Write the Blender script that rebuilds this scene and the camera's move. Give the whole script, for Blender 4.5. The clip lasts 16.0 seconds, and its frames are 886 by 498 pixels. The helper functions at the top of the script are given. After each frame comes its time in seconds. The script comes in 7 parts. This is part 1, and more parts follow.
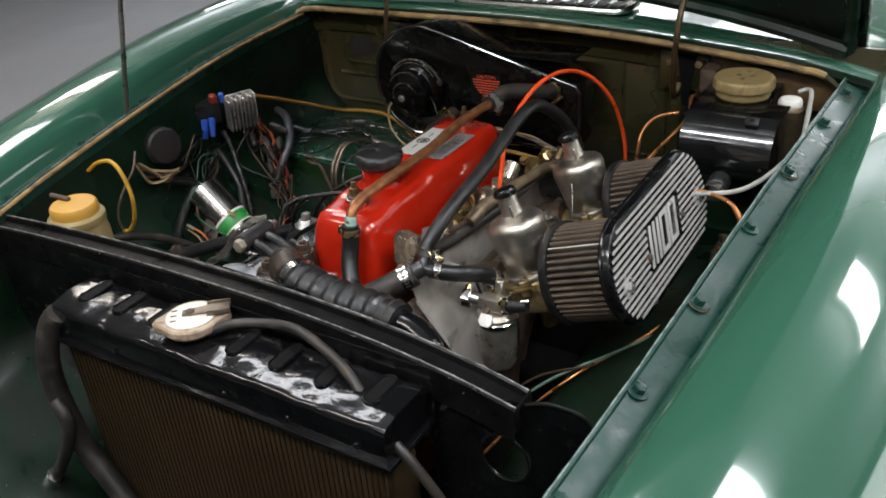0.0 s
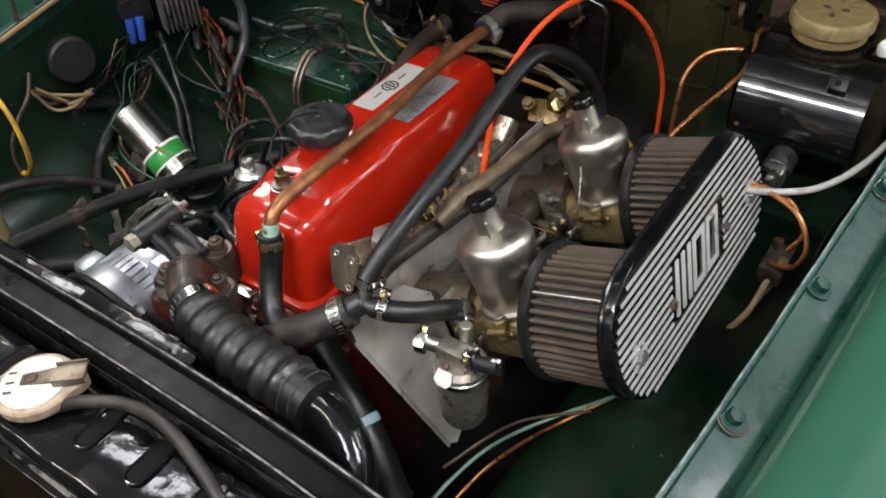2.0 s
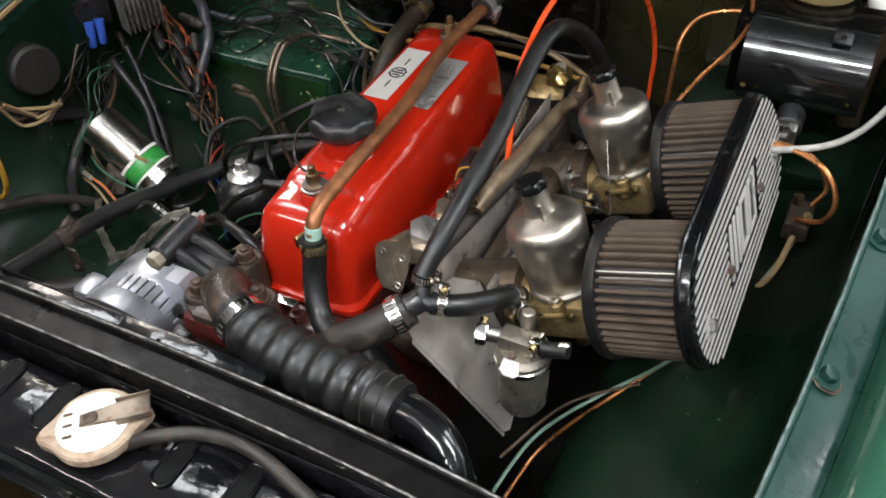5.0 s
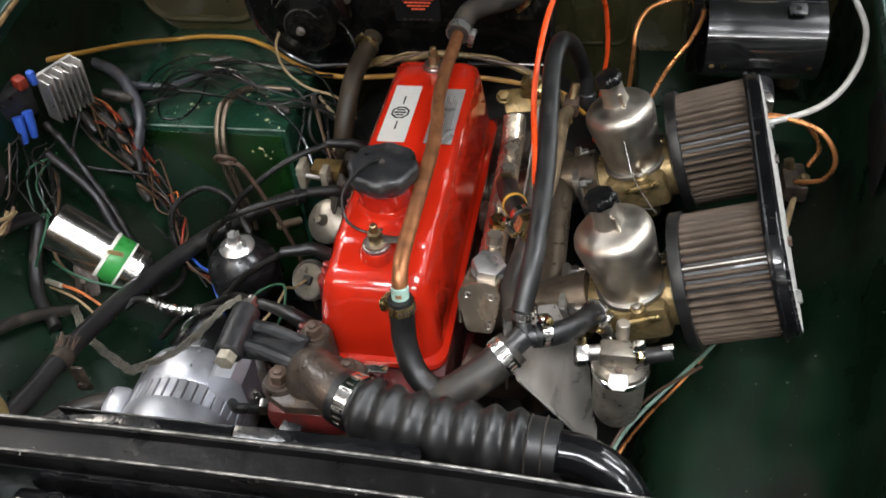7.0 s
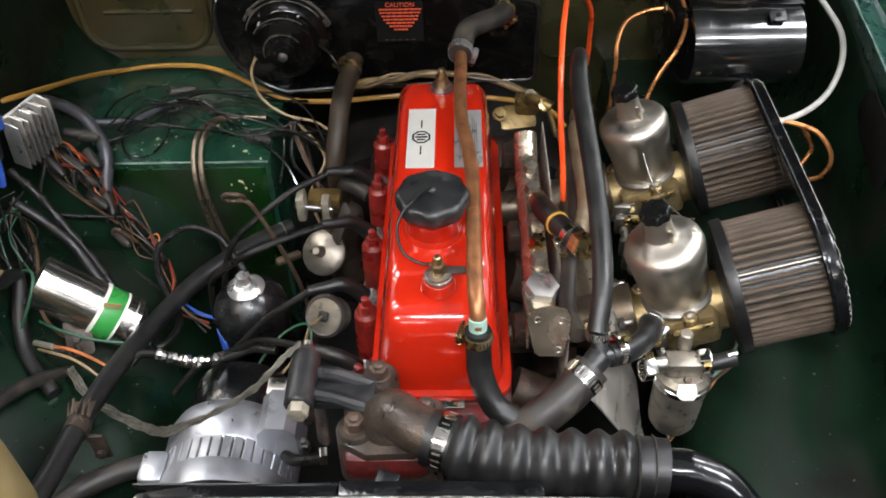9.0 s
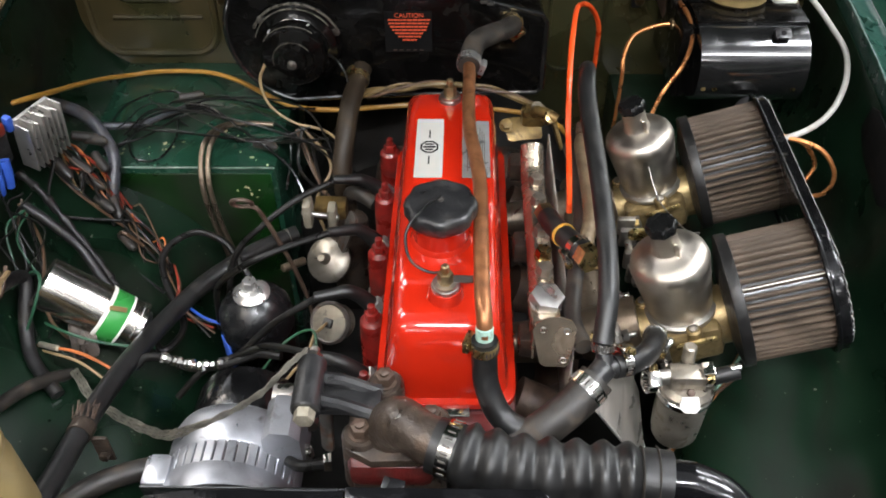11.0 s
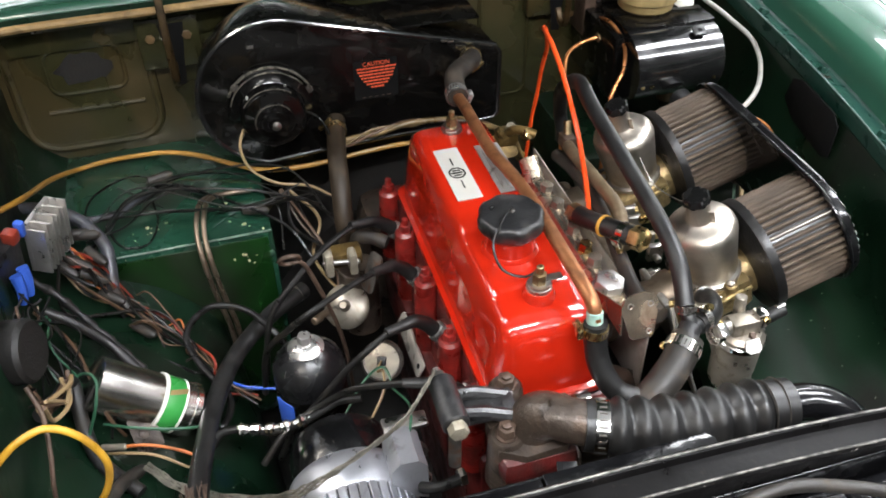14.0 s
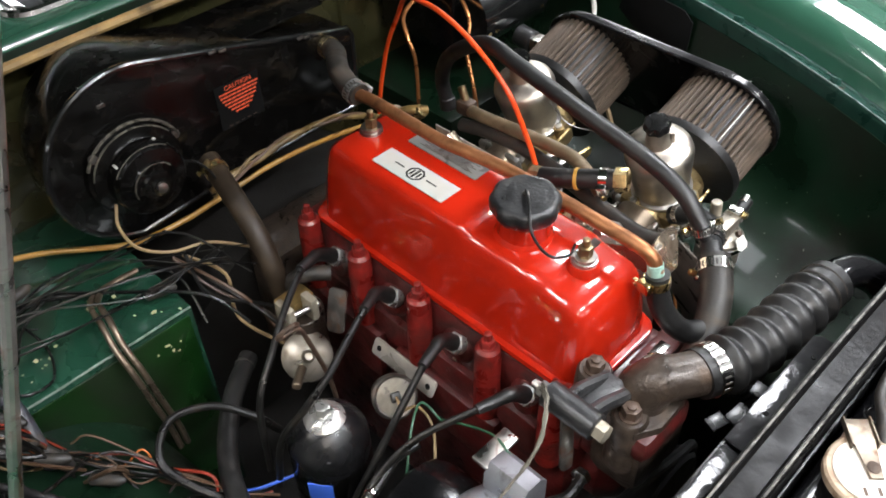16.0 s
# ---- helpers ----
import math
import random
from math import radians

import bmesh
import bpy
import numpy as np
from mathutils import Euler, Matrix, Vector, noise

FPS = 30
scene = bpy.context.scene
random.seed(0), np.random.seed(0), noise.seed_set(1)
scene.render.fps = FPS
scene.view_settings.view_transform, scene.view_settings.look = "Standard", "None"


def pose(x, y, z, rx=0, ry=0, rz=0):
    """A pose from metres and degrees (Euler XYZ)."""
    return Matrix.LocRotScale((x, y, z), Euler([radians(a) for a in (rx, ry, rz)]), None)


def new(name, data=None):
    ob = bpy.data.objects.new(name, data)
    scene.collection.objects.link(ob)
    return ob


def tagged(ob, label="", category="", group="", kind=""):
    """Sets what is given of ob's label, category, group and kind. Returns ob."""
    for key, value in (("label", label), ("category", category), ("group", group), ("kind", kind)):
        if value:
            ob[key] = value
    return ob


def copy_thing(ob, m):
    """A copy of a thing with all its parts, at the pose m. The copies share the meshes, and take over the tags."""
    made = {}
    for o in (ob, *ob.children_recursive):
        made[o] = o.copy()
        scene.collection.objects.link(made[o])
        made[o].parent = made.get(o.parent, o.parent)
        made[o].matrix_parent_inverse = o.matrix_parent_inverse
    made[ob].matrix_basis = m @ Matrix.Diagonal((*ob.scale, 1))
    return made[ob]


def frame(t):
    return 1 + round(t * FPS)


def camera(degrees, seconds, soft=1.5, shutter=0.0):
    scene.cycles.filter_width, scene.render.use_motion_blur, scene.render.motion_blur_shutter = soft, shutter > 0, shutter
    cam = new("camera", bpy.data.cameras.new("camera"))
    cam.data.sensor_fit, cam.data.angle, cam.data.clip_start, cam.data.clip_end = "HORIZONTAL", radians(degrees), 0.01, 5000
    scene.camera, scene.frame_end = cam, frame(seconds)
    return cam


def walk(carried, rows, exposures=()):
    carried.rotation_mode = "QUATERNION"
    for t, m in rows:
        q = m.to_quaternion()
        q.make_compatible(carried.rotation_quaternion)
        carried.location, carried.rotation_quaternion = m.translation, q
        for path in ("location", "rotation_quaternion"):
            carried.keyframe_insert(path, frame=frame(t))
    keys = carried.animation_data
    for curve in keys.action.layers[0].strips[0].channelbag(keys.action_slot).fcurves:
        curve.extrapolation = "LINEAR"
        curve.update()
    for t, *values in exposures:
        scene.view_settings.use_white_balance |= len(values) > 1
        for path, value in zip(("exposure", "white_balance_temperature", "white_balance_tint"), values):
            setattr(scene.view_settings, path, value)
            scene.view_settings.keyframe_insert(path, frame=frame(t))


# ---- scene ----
cam = camera(54.7, 16.0, soft=1.8)
METRES = 1.84
BASE = pose(0.7609, -0.9094, 1.3690, -29.488, 4.173, 31.429)
ROWS = [
    (0.0, 0.0, 0.0, 0.0, 0.0, 0.0, -0.0),
    (0.5, -0.0101, 0.0573, 0.0433, -1.48, -3.35, -0.69),
    (1.0, 0.0026, 0.1157, 0.0754, -1.2, -6.67, -1.32),
    (1.5, 0.0235, 0.1575, 0.1054, 0.35, -10.1, -1.9),
    (2.0, 0.046, 0.1912, 0.1225, 2.61, -12.57, -2.17),
    (2.5, 0.0532, 0.2063, 0.1287, 3.82, -13.78, -2.63),
    (3.0, 0.0536, 0.2135, 0.1308, 4.52, -14.35, -2.88),
    (3.5, 0.0482, 0.215, 0.1309, 4.42, -14.54, -2.64),
    (4.0, 0.0288, 0.2106, 0.1286, 2.59, -14.45, -1.82),
    (6.5, -0.1383, 0.2334, 0.1396, -15.97, -14.2, 8.86),
    (7.0, -0.165, 0.2489, 0.1531, -18.59, -14.77, 10.66),
    (7.5, -0.1944, 0.2625, 0.1629, -21.41, -15.19, 11.68),
    (8.0, -0.2215, 0.2773, 0.1712, -24.29, -15.61, 12.39),
    (8.5, -0.2404, 0.2912, 0.1775, -26.62, -15.95, 12.76),
    (9.0, -0.2529, 0.3027, 0.1818, -28.39, -16.18, 12.75),
    (11.5, -0.2648, 0.3018, 0.1836, -28.26, -15.02, 11.56),
    (12.0, -0.2757, 0.3024, 0.1841, -28.36, -14.43, 11.8),
    (12.5, -0.2947, 0.3041, 0.187, -29.46, -14.12, 12.59),
    (13.0, -0.3329, 0.3147, 0.1925, -33.17, -14.23, 14.07),
    (13.5, -0.3724, 0.3328, 0.1986, -38.07, -14.66, 16.39),
    (14.0, -0.4105, 0.3636, 0.214, -44.45, -16.14, 19.47),
    (14.5, -0.437, 0.4043, 0.2364, -51.42, -18.7, 22.53),
    (15.0, -0.4489, 0.4528, 0.2589, -59.18, -22.31, 25.85),
    (15.5, -0.4541, 0.5026, 0.2883, -67.4, -27.25, 27.78),
    (16.0, -0.454, 0.547, 0.3109, -74.91, -32.0, 28.92),
]
walk(cam, [(t, BASE @ pose(METRES * x, METRES * y, METRES * z, 90 + pitch, roll, yaw)) for t, x, y, z, yaw, pitch, roll in ROWS], exposures=[(0.0, -0.76), (1.0, -0.65), (3.0, -0.53), (6.5, -0.32), (9.0, -0.08), (12.0, 0.06), (14.5, 0.2), (16.0, 0.08)])

# ---- light ----
world = bpy.data.worlds.new("world")
scene.world = world
world.use_nodes = True
world.node_tree.nodes["Background"].inputs[0].default_value = (0.55, 0.6, 0.7, 1)
world.node_tree.nodes["Background"].inputs[1].default_value = 0.05


def ceiling_lamp_light(x, y, z, sx, sy, power, colour):
    lamp = bpy.data.lights.new("tube_light", "AREA")
    lamp.shape, lamp.size, lamp.size_y, lamp.energy, lamp.color = "RECTANGLE", sx, sy, power, colour
    ob = new("tube_light", lamp)
    ob.matrix_world = pose(x, y, z)
    return ob


WARM, COOL = (1.0, 0.91, 0.82), (0.91, 0.94, 1.0)
# unseen lamps, placed where bay, tank and cowl need light or reflections
LAMPS = [(-1.7, -1.5, 2.85, 32, WARM, 0.3), (0.0, -1.4, 2.85, 78, COOL, 0.3), (1.7, -1.5, 2.85, 42, COOL, 0.3), (-2.6, 1.3, 2.85, 26, WARM, 0.4), (-1.45, 0.45, 2.85, 30, COOL, 0.5), (1.7, 0.10, 2.85, 76, COOL, 0.6), (1.9, 1.6, 2.85, 40, COOL, 0.5),
         (-1.0, -3.2, 2.85, 12, COOL, 0.3), (1.0, -3.2, 2.85, 12, COOL, 0.3), (4.0, 2.9, 2.4, 40, COOL, 0.3), (-3.6, 3.6, 2.4, 40, COOL, 0.3),
         (-1.2, 3.85, 2.4, 90, COOL, 1.2), (0.2, 3.8, 2.4, 90, COOL, 1.2), (1.6, 3.75, 2.4, 90, COOL, 0.8)]
for lx, ly, lz, power, colour, deep in LAMPS:
    ceiling_lamp_light(lx, ly, lz - 0.035, 1.15, deep - 0.08, power, colour)
    # added upward light that brightens the ceiling, strongest at the rear
    upward = ceiling_lamp_light(lx, ly, lz + 0.07, 1.15, deep - 0.08, 60 if ly > 2 else 14, colour)
    upward.matrix_world = pose(lx, ly, lz + 0.07, 180)


# added area light in the unseen window, aimed to brighten the fender's reflections
fender_area = bpy.data.lights.new("daylight", "AREA")
fender_area.shape, fender_area.size, fender_area.size_y, fender_area.energy, fender_area.color = "RECTANGLE", 5.8, 1.7, 170, (0.95, 1.0, 0.97)
daylight = new("daylight", fender_area)
daylight.matrix_world = pose(6.93, 5.0, 1.75, 90, 0, 90)


# ---- materials ----
def material(name, colour, rough=0.5, metal=0.0, var=0.18, scale=25.0, grain=300.0, bump=0.15, coat=0.0,
             dirt=None, amount=0.0, dirt_scale=18.0, spec=0.5, rough_var=0.12, random_tone=0.0, specks=None):
    m = bpy.data.materials.new(name)
    m.use_nodes = True
    nt = m.node_tree
    bsdf = nt.nodes["Principled BSDF"]
    bsdf.inputs["Metallic"].default_value = metal
    bsdf.inputs["Specular IOR Level"].default_value = spec
    if coat:
        bsdf.inputs["Coat Weight"].default_value = coat
        bsdf.inputs["Coat Roughness"].default_value = 0.03
    co = nt.nodes.new("ShaderNodeTexCoord")

    def noise_node(s, detail, distort=0.0):
        n = nt.nodes.new("ShaderNodeTexNoise")
        n.inputs["Scale"].default_value, n.inputs["Detail"].default_value, n.inputs["Distortion"].default_value = s, detail, distort
        nt.links.new(co.outputs["Object"], n.inputs["Vector"])
        return n

    def ramp(source, lo, hi, a, b):
        r = nt.nodes.new("ShaderNodeMapRange")
        r.inputs["From Min"].default_value, r.inputs["From Max"].default_value = lo, hi
        r.inputs["To Min"].default_value, r.inputs["To Max"].default_value = a, b
        nt.links.new(source, r.inputs["Value"])
        return r.outputs["Result"]

    def mix(fac, a, b):
        n = nt.nodes.new("ShaderNodeMix")
        n.data_type = "RGBA"
        nt.links.new(fac, n.inputs["Factor"])
        for sock, v in ((n.inputs["A"], a), (n.inputs["B"], b)):
            if isinstance(v, tuple):
                sock.default_value = (*v, 1)
            else:
                nt.links.new(v, sock)
        return n.outputs["Result"]

    big, fine = noise_node(scale, 4, 0.4), noise_node(grain, 3)
    lo, hi = tuple(c * (1 - var) for c in colour), tuple(min(1, c * (1 + var)) for c in colour)
    base = mix(ramp(big.outputs["Fac"], 0.3, 0.7, 0, 1), lo, hi)
    if random_tone:
        info, hsv = nt.nodes.new("ShaderNodeObjectInfo"), nt.nodes.new("ShaderNodeHueSaturation")
        nt.links.new(ramp(info.outputs["Random"], 0, 1, 1 - random_tone, 1 + random_tone), hsv.inputs["Value"])
        nt.links.new(base, hsv.inputs["Color"])
        base = hsv.outputs["Color"]
    rg = ramp(big.outputs["Fac"], 0.3, 0.7, max(0.02, rough - rough_var), min(1, rough + rough_var))
    if dirt:
        spots = noise_node(dirt_scale, 8, 0.8)
        where = ramp(spots.outputs["Fac"], 0.60 - 0.30 * amount, 0.80 - 0.20 * amount, 0, 0.85)
        base = mix(where, base, dirt)
        add = nt.nodes.new("ShaderNodeMath")
        add.operation, add.use_clamp = "MULTIPLY_ADD", True
        nt.links.new(where, add.inputs[0])
        add.inputs[1].default_value = 0.35
        nt.links.new(rg, add.inputs[2])
        rg = add.outputs[0]
    if specks:
        dots = noise_node(150, 1)
        base = mix(ramp(dots.outputs["Fac"], 0.765, 0.785, 0, 1), base, specks)
    nt.links.new(base, bsdf.inputs["Base Color"])
    nt.links.new(rg, bsdf.inputs["Roughness"])
    if bump:
        b = nt.nodes.new("ShaderNodeBump")
        b.inputs["Strength"].default_value, b.inputs["Distance"].default_value = bump, 0.002
        nt.links.new(fine.outputs["Fac"], b.inputs["Height"])
        nt.links.new(b.outputs["Normal"], bsdf.inputs["Normal"])
    return m


GREASE, DUST, RUST = (0.012, 0.010, 0.007), (0.16, 0.13, 0.09), (0.16, 0.06, 0.025)
M = {
    "fender_green": material("gloss green car paint", (0.027, 0.090, 0.056), 0.10, var=0.04, scale=4, bump=0.0, coat=1.0, rough_var=0.03),
    "rail_green": material("worn green rail paint", (0.010, 0.037, 0.027), 0.34, var=0.22, scale=30, grain=90, bump=0.25, coat=0.0, spec=0.22, dirt=(0.06, 0.085, 0.072), amount=-0.18, dirt_scale=110),
    # grimy bay paint, base lowered further to carry the bay's deep shade
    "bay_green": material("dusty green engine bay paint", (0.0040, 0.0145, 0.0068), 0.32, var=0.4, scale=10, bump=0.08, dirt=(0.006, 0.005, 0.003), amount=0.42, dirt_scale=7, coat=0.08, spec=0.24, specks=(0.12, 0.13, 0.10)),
    "bay_green_clean": material("green bay paint with chips", (0.009, 0.040, 0.023), 0.22, var=0.25, scale=8, bump=0.06, dirt=(0.014, 0.018, 0.010), amount=0.25, dirt_scale=9, coat=0.5, specks=(0.30, 0.30, 0.20)),
    # darker green for the footwell front only, with its shade painted in
    "bay_front_shade": material("bright green bay paint", (0.0045, 0.026, 0.0045), 0.26, var=0.45, scale=7, bump=0.06, dirt=(0.006, 0.008, 0.003), amount=0.45, dirt_scale=6, coat=0.3),
    "seal": material("yellowed cowl seal", (0.26, 0.165, 0.065), 0.6, var=0.35, scale=30, dirt=(0.04, 0.026, 0.012), amount=0.3, dirt_scale=22),
    "red": material("gloss red engine paint", (0.40, 0.014, 0.004), 0.20, var=0.10, scale=12, grain=42, bump=0.35, coat=1.0, rough_var=0.05, spec=0.2),
    "dark_red": material("grimy maroon engine paint", (0.075, 0.009, 0.008), 0.36, var=0.35, scale=25, grain=160, bump=0.5, dirt=(0.020, 0.012, 0.009), amount=0.5, dirt_scale=22, coat=0.25),
    "black": material("gloss black paint", (0.004, 0.004, 0.0043), 0.2, var=0.3, scale=30, grain=140, bump=0.2, coat=0.25, spec=0.3, dirt=(0.022, 0.02, 0.016), amount=-0.12, dirt_scale=60),
    "tank_black": material("shiny black radiator paint", (0.0045, 0.0045, 0.005), 0.12, var=0.3, scale=30, grain=34, bump=1.0, coat=0.22, spec=0.40, rough_var=0.05),
    "heater_black": material("satin black heater paint", (0.003, 0.0028, 0.0026), 0.22, var=0.3, scale=30, bump=0.03, coat=0.25, spec=0.25, dirt=(0.008, 0.0065, 0.005), amount=-0.08, dirt_scale=40),
    "rubber": material("black rubber hose", (0.0090, 0.0088, 0.0086), 0.40, var=0.3, scale=40, bump=0.14, dirt=(0.022, 0.019, 0.016), amount=0.10, dirt_scale=30),
    "rubber_brown": material("oily brown rubber", (0.026, 0.018, 0.011), 0.5, var=0.4, scale=30, bump=0.15, spec=0.3, dirt=(0.060, 0.038, 0.020), amount=0.2, dirt_scale=30),
    "cable_gold": material("oily gold-brown cable", (0.15, 0.098, 0.036), 0.34, var=0.4, scale=35, bump=0.05, dirt=(0.04, 0.026, 0.012), amount=0.3, dirt_scale=30),
    # pale metal used only for glints drawn on the blower motor
    "glint_steel": material("black paint worn to metal", (0.16, 0.145, 0.12), 0.32, metal=0.6, var=0.4, scale=60, bump=0.1, dirt=(0.006, 0.006, 0.006), amount=0.55, dirt_scale=60),
    "wire_gloss": material("glossy black cable", (0.006, 0.006, 0.006), 0.20, var=0.3, scale=60, bump=0.04, spec=0.6, dirt=(0.02, 0.016, 0.011), amount=0.05, dirt_scale=40),
    "coil_alu": material("worn bright coil can", (0.56, 0.53, 0.49), 0.24, metal=1.0, var=0.08, scale=20, bump=0.03, rough_var=0.04),
    "wire_pale": material("pale green wire", (0.16, 0.27, 0.20), 0.4, var=0.2, scale=40, bump=0.0, dirt=(0.05, 0.05, 0.03), amount=0.3, dirt_scale=40),
    "rubber_grey": material("dusty grey rubber", (0.022, 0.019, 0.016), 0.5, var=0.3, scale=40, bump=0.15, dirt=(0.065, 0.047, 0.031), amount=0.3, dirt_scale=40),
    "wire_black": material("black cable sheath", (0.0055, 0.0052, 0.0048), 0.36, var=0.3, scale=60, bump=0.05, spec=0.32, dirt=(0.024, 0.018, 0.011), amount=0.1, dirt_scale=40),
    "alu": material("dull cast aluminium", (0.56, 0.54, 0.50), 0.38, metal=1.0, var=0.12, scale=40, grain=400, bump=0.2, dirt=(0.20, 0.17, 0.12), amount=0.12, dirt_scale=35),
    "dash_alu": material("brushed aluminium dashpot", (0.52, 0.475, 0.41), 0.38, metal=1.0, var=0.14, scale=50, grain=500, bump=0.14, rough_var=0.08, dirt=(0.30, 0.24, 0.16), amount=0.0, dirt_scale=50),
    "alu_dirty": material("oily stained aluminium", (0.31, 0.225, 0.105), 0.40, metal=0.7, var=0.4, scale=45, grain=250, bump=0.3, dirt=(0.05, 0.034, 0.016), amount=0.32, dirt_scale=45),
    "chrome": material("bright plated steel", (0.80, 0.78, 0.74), 0.16, metal=1.0, var=0.06, scale=50, bump=0.03, rough_var=0.05),
    "steel": material("plain grey steel", (0.42, 0.40, 0.37), 0.35, metal=1.0, var=0.2, scale=60, bump=0.15, dirt=RUST, amount=0.1, dirt_scale=60),
    "steel_dark": material("dark oxidised steel", (0.11, 0.10, 0.09), 0.45, metal=0.7, var=0.3, scale=60, bump=0.25, dirt=RUST, amount=0.25, dirt_scale=50),
    "zinc": material("yellow zinc plating", (0.62, 0.47, 0.22), 0.28, metal=1.0, var=0.25, scale=70, bump=0.08, dirt=(0.25, 0.18, 0.08), amount=0.15, dirt_scale=60),
    "brass": material("tarnished brass", (0.27, 0.20, 0.11), 0.42, metal=1.0, var=0.3, scale=60, bump=0.15, dirt=(0.07, 0.045, 0.025), amount=0.3, dirt_scale=50),
    "copper": material("brown copper pipe", (0.36, 0.15, 0.065), 0.42, metal=0.75, var=0.25, scale=45, bump=0.12, dirt=(0.13, 0.055, 0.025), amount=0.3, dirt_scale=30),
    "verdigris": material("pale green verdigris", (0.30, 0.46, 0.38), 0.7, var=0.2, scale=90, bump=0.3, dirt=(0.36, 0.17, 0.08), amount=0.15, dirt_scale=90),
    "copper_line": material("copper brake line", (0.42, 0.17, 0.06), 0.32, metal=0.8, var=0.15, scale=50, bump=0.04),
    "cast_brown": material("rusty brown casting", (0.046, 0.034, 0.026), 0.36, metal=0.3, var=0.5, scale=45, grain=220, bump=0.6, dirt=(0.095, 0.058, 0.034), amount=0.15, dirt_scale=40, coat=0.15),
    "cast_black": material("black casting", (0.013, 0.013, 0.0135), 0.38, var=0.3, scale=40, grain=220, bump=0.4, coat=0.15, dirt=(0.035, 0.032, 0.028), amount=0.15, dirt_scale=45),
    "orange": material("orange vacuum tube", (0.75, 0.075, 0.012), 0.32, var=0.08, scale=30, bump=0.02),
    "yellow_hose": material("yellow hose", (0.44, 0.24, 0.022), 0.34, var=0.25, scale=25, bump=0.04, dirt=(0.22, 0.11, 0.03), amount=0.1, dirt_scale=20),
    "amber_pipe": material("amber line on bulkhead", (0.33, 0.17, 0.03), 0.42, var=0.25, scale=15, bump=0.05),
    "plastic_aged": material("yellowed dirty plastic", (0.23, 0.168, 0.070), 0.42, var=0.3, scale=40, bump=0.1, dirt=(0.10, 0.066, 0.027), amount=0.25, dirt_scale=35),
    "rim_black": material("polished black rim paint", (0.008, 0.008, 0.008), 0.16, var=0.2, scale=30, bump=0.03, coat=1.0, spec=0.8),
    "white_pipe": material("pale plated pipe", (0.34, 0.33, 0.30), 0.34, var=0.15, scale=25, bump=0.03, dirt=(0.20, 0.17, 0.13), amount=0.15),
    "plastic_cream": material("yellowed reservoir plastic", (0.27, 0.20, 0.085), 0.42, var=0.2, scale=25, bump=0.05, dirt=(0.14, 0.09, 0.035), amount=0.15),
    "plastic_yellow": material("yellow bottle cap plastic", (0.50, 0.27, 0.045), 0.4, var=0.12, scale=20, bump=0.04),
    "white": material("white plastic", (0.72, 0.70, 0.64), 0.45, var=0.08, scale=30, bump=0.04, dirt=(0.4, 0.33, 0.22), amount=0.1),
    "filter": material("brown pleated filter gauze", (0.078, 0.054, 0.036), 0.6, metal=0.0, var=0.2, scale=20, grain=900, bump=0.7, dirt=(0.04, 0.028, 0.018), amount=0.3, dirt_scale=16, random_tone=0.12),
    "plate_silver": material("silver painted plate", (0.50, 0.49, 0.45), 0.38, var=0.06, scale=30, bump=0.04, metal=0.25),
    # print black; also paints the shade of holes and slots that aren't cut
    "print_hole_black": material("black print", (0.005, 0.005, 0.005), 0.6, var=0.05, bump=0.0, spec=0.1),
    "caution": material("orange-red print", (0.62, 0.085, 0.035), 0.5, var=0.1, bump=0.0),
    "green_label": material("green label", (0.03, 0.24, 0.045), 0.35, var=0.1, scale=30, bump=0.03),
    "core": material("brown radiator core", (0.036, 0.021, 0.007), 0.6, var=0.35, scale=14, grain=400, bump=0.4, metal=0.2),
    "rust": material("brown rusty steel", (0.072, 0.046, 0.032), 0.5, metal=0.3, var=0.45, scale=60, bump=0.4),
    "cap_metal": material("worn cream radiator cap", (0.70, 0.66, 0.58), 0.4, var=0.12, scale=40, bump=0.2, dirt=(0.32, 0.22, 0.13), amount=0.05, dirt_scale=60),
    "tape": material("black harness tape", (0.010, 0.009, 0.009), 0.42, var=0.3, scale=50, grain=150, bump=0.5, dirt=(0.04, 0.033, 0.024), amount=0.2),
    "strap": material("braided tinned strap", (0.21, 0.195, 0.16), 0.42, metal=0.6, var=0.5, scale=60, grain=600, bump=0.5, dirt=(0.07, 0.055, 0.038), amount=0.35, dirt_scale=16),
    "wire_red": material("red wire", (0.20, 0.024, 0.012), 0.4, bump=0.0, dirt=(0.05, 0.03, 0.02), amount=0.15), "wire_green": material("green wire", (0.022, 0.080, 0.042), 0.4, bump=0.0, dirt=(0.03, 0.04, 0.02), amount=0.15),
    "wire_blue": material("blue wire", (0.03, 0.09, 0.42), 0.4, bump=0.0), "wire_orange": material("orange wire", (0.42, 0.12, 0.03), 0.4, bump=0.0, dirt=(0.08, 0.04, 0.02), amount=0.15),
    "wire_brown": material("brown wire", (0.075, 0.042, 0.024), 0.45, bump=0.0), "wire_tan": material("tan wire", (0.26, 0.18, 0.09), 0.45, bump=0.0, dirt=(0.06, 0.04, 0.025), amount=0.15),
    # stained green, browned and lifted to carry warm light on the bulkhead
    "grime": material("brown-stained green bulkhead paint", (0.024, 0.023, 0.009), 0.24, var=0.30, scale=8, bump=0.08, dirt=(0.066, 0.042, 0.015), amount=0.38, dirt_scale=5, coat=0.4),
    "satin_black": material("satin black canister paint", (0.007, 0.007, 0.0075), 0.27, var=0.2, scale=30, bump=0.03, coat=0.0, spec=0.45, rough_var=0.05),
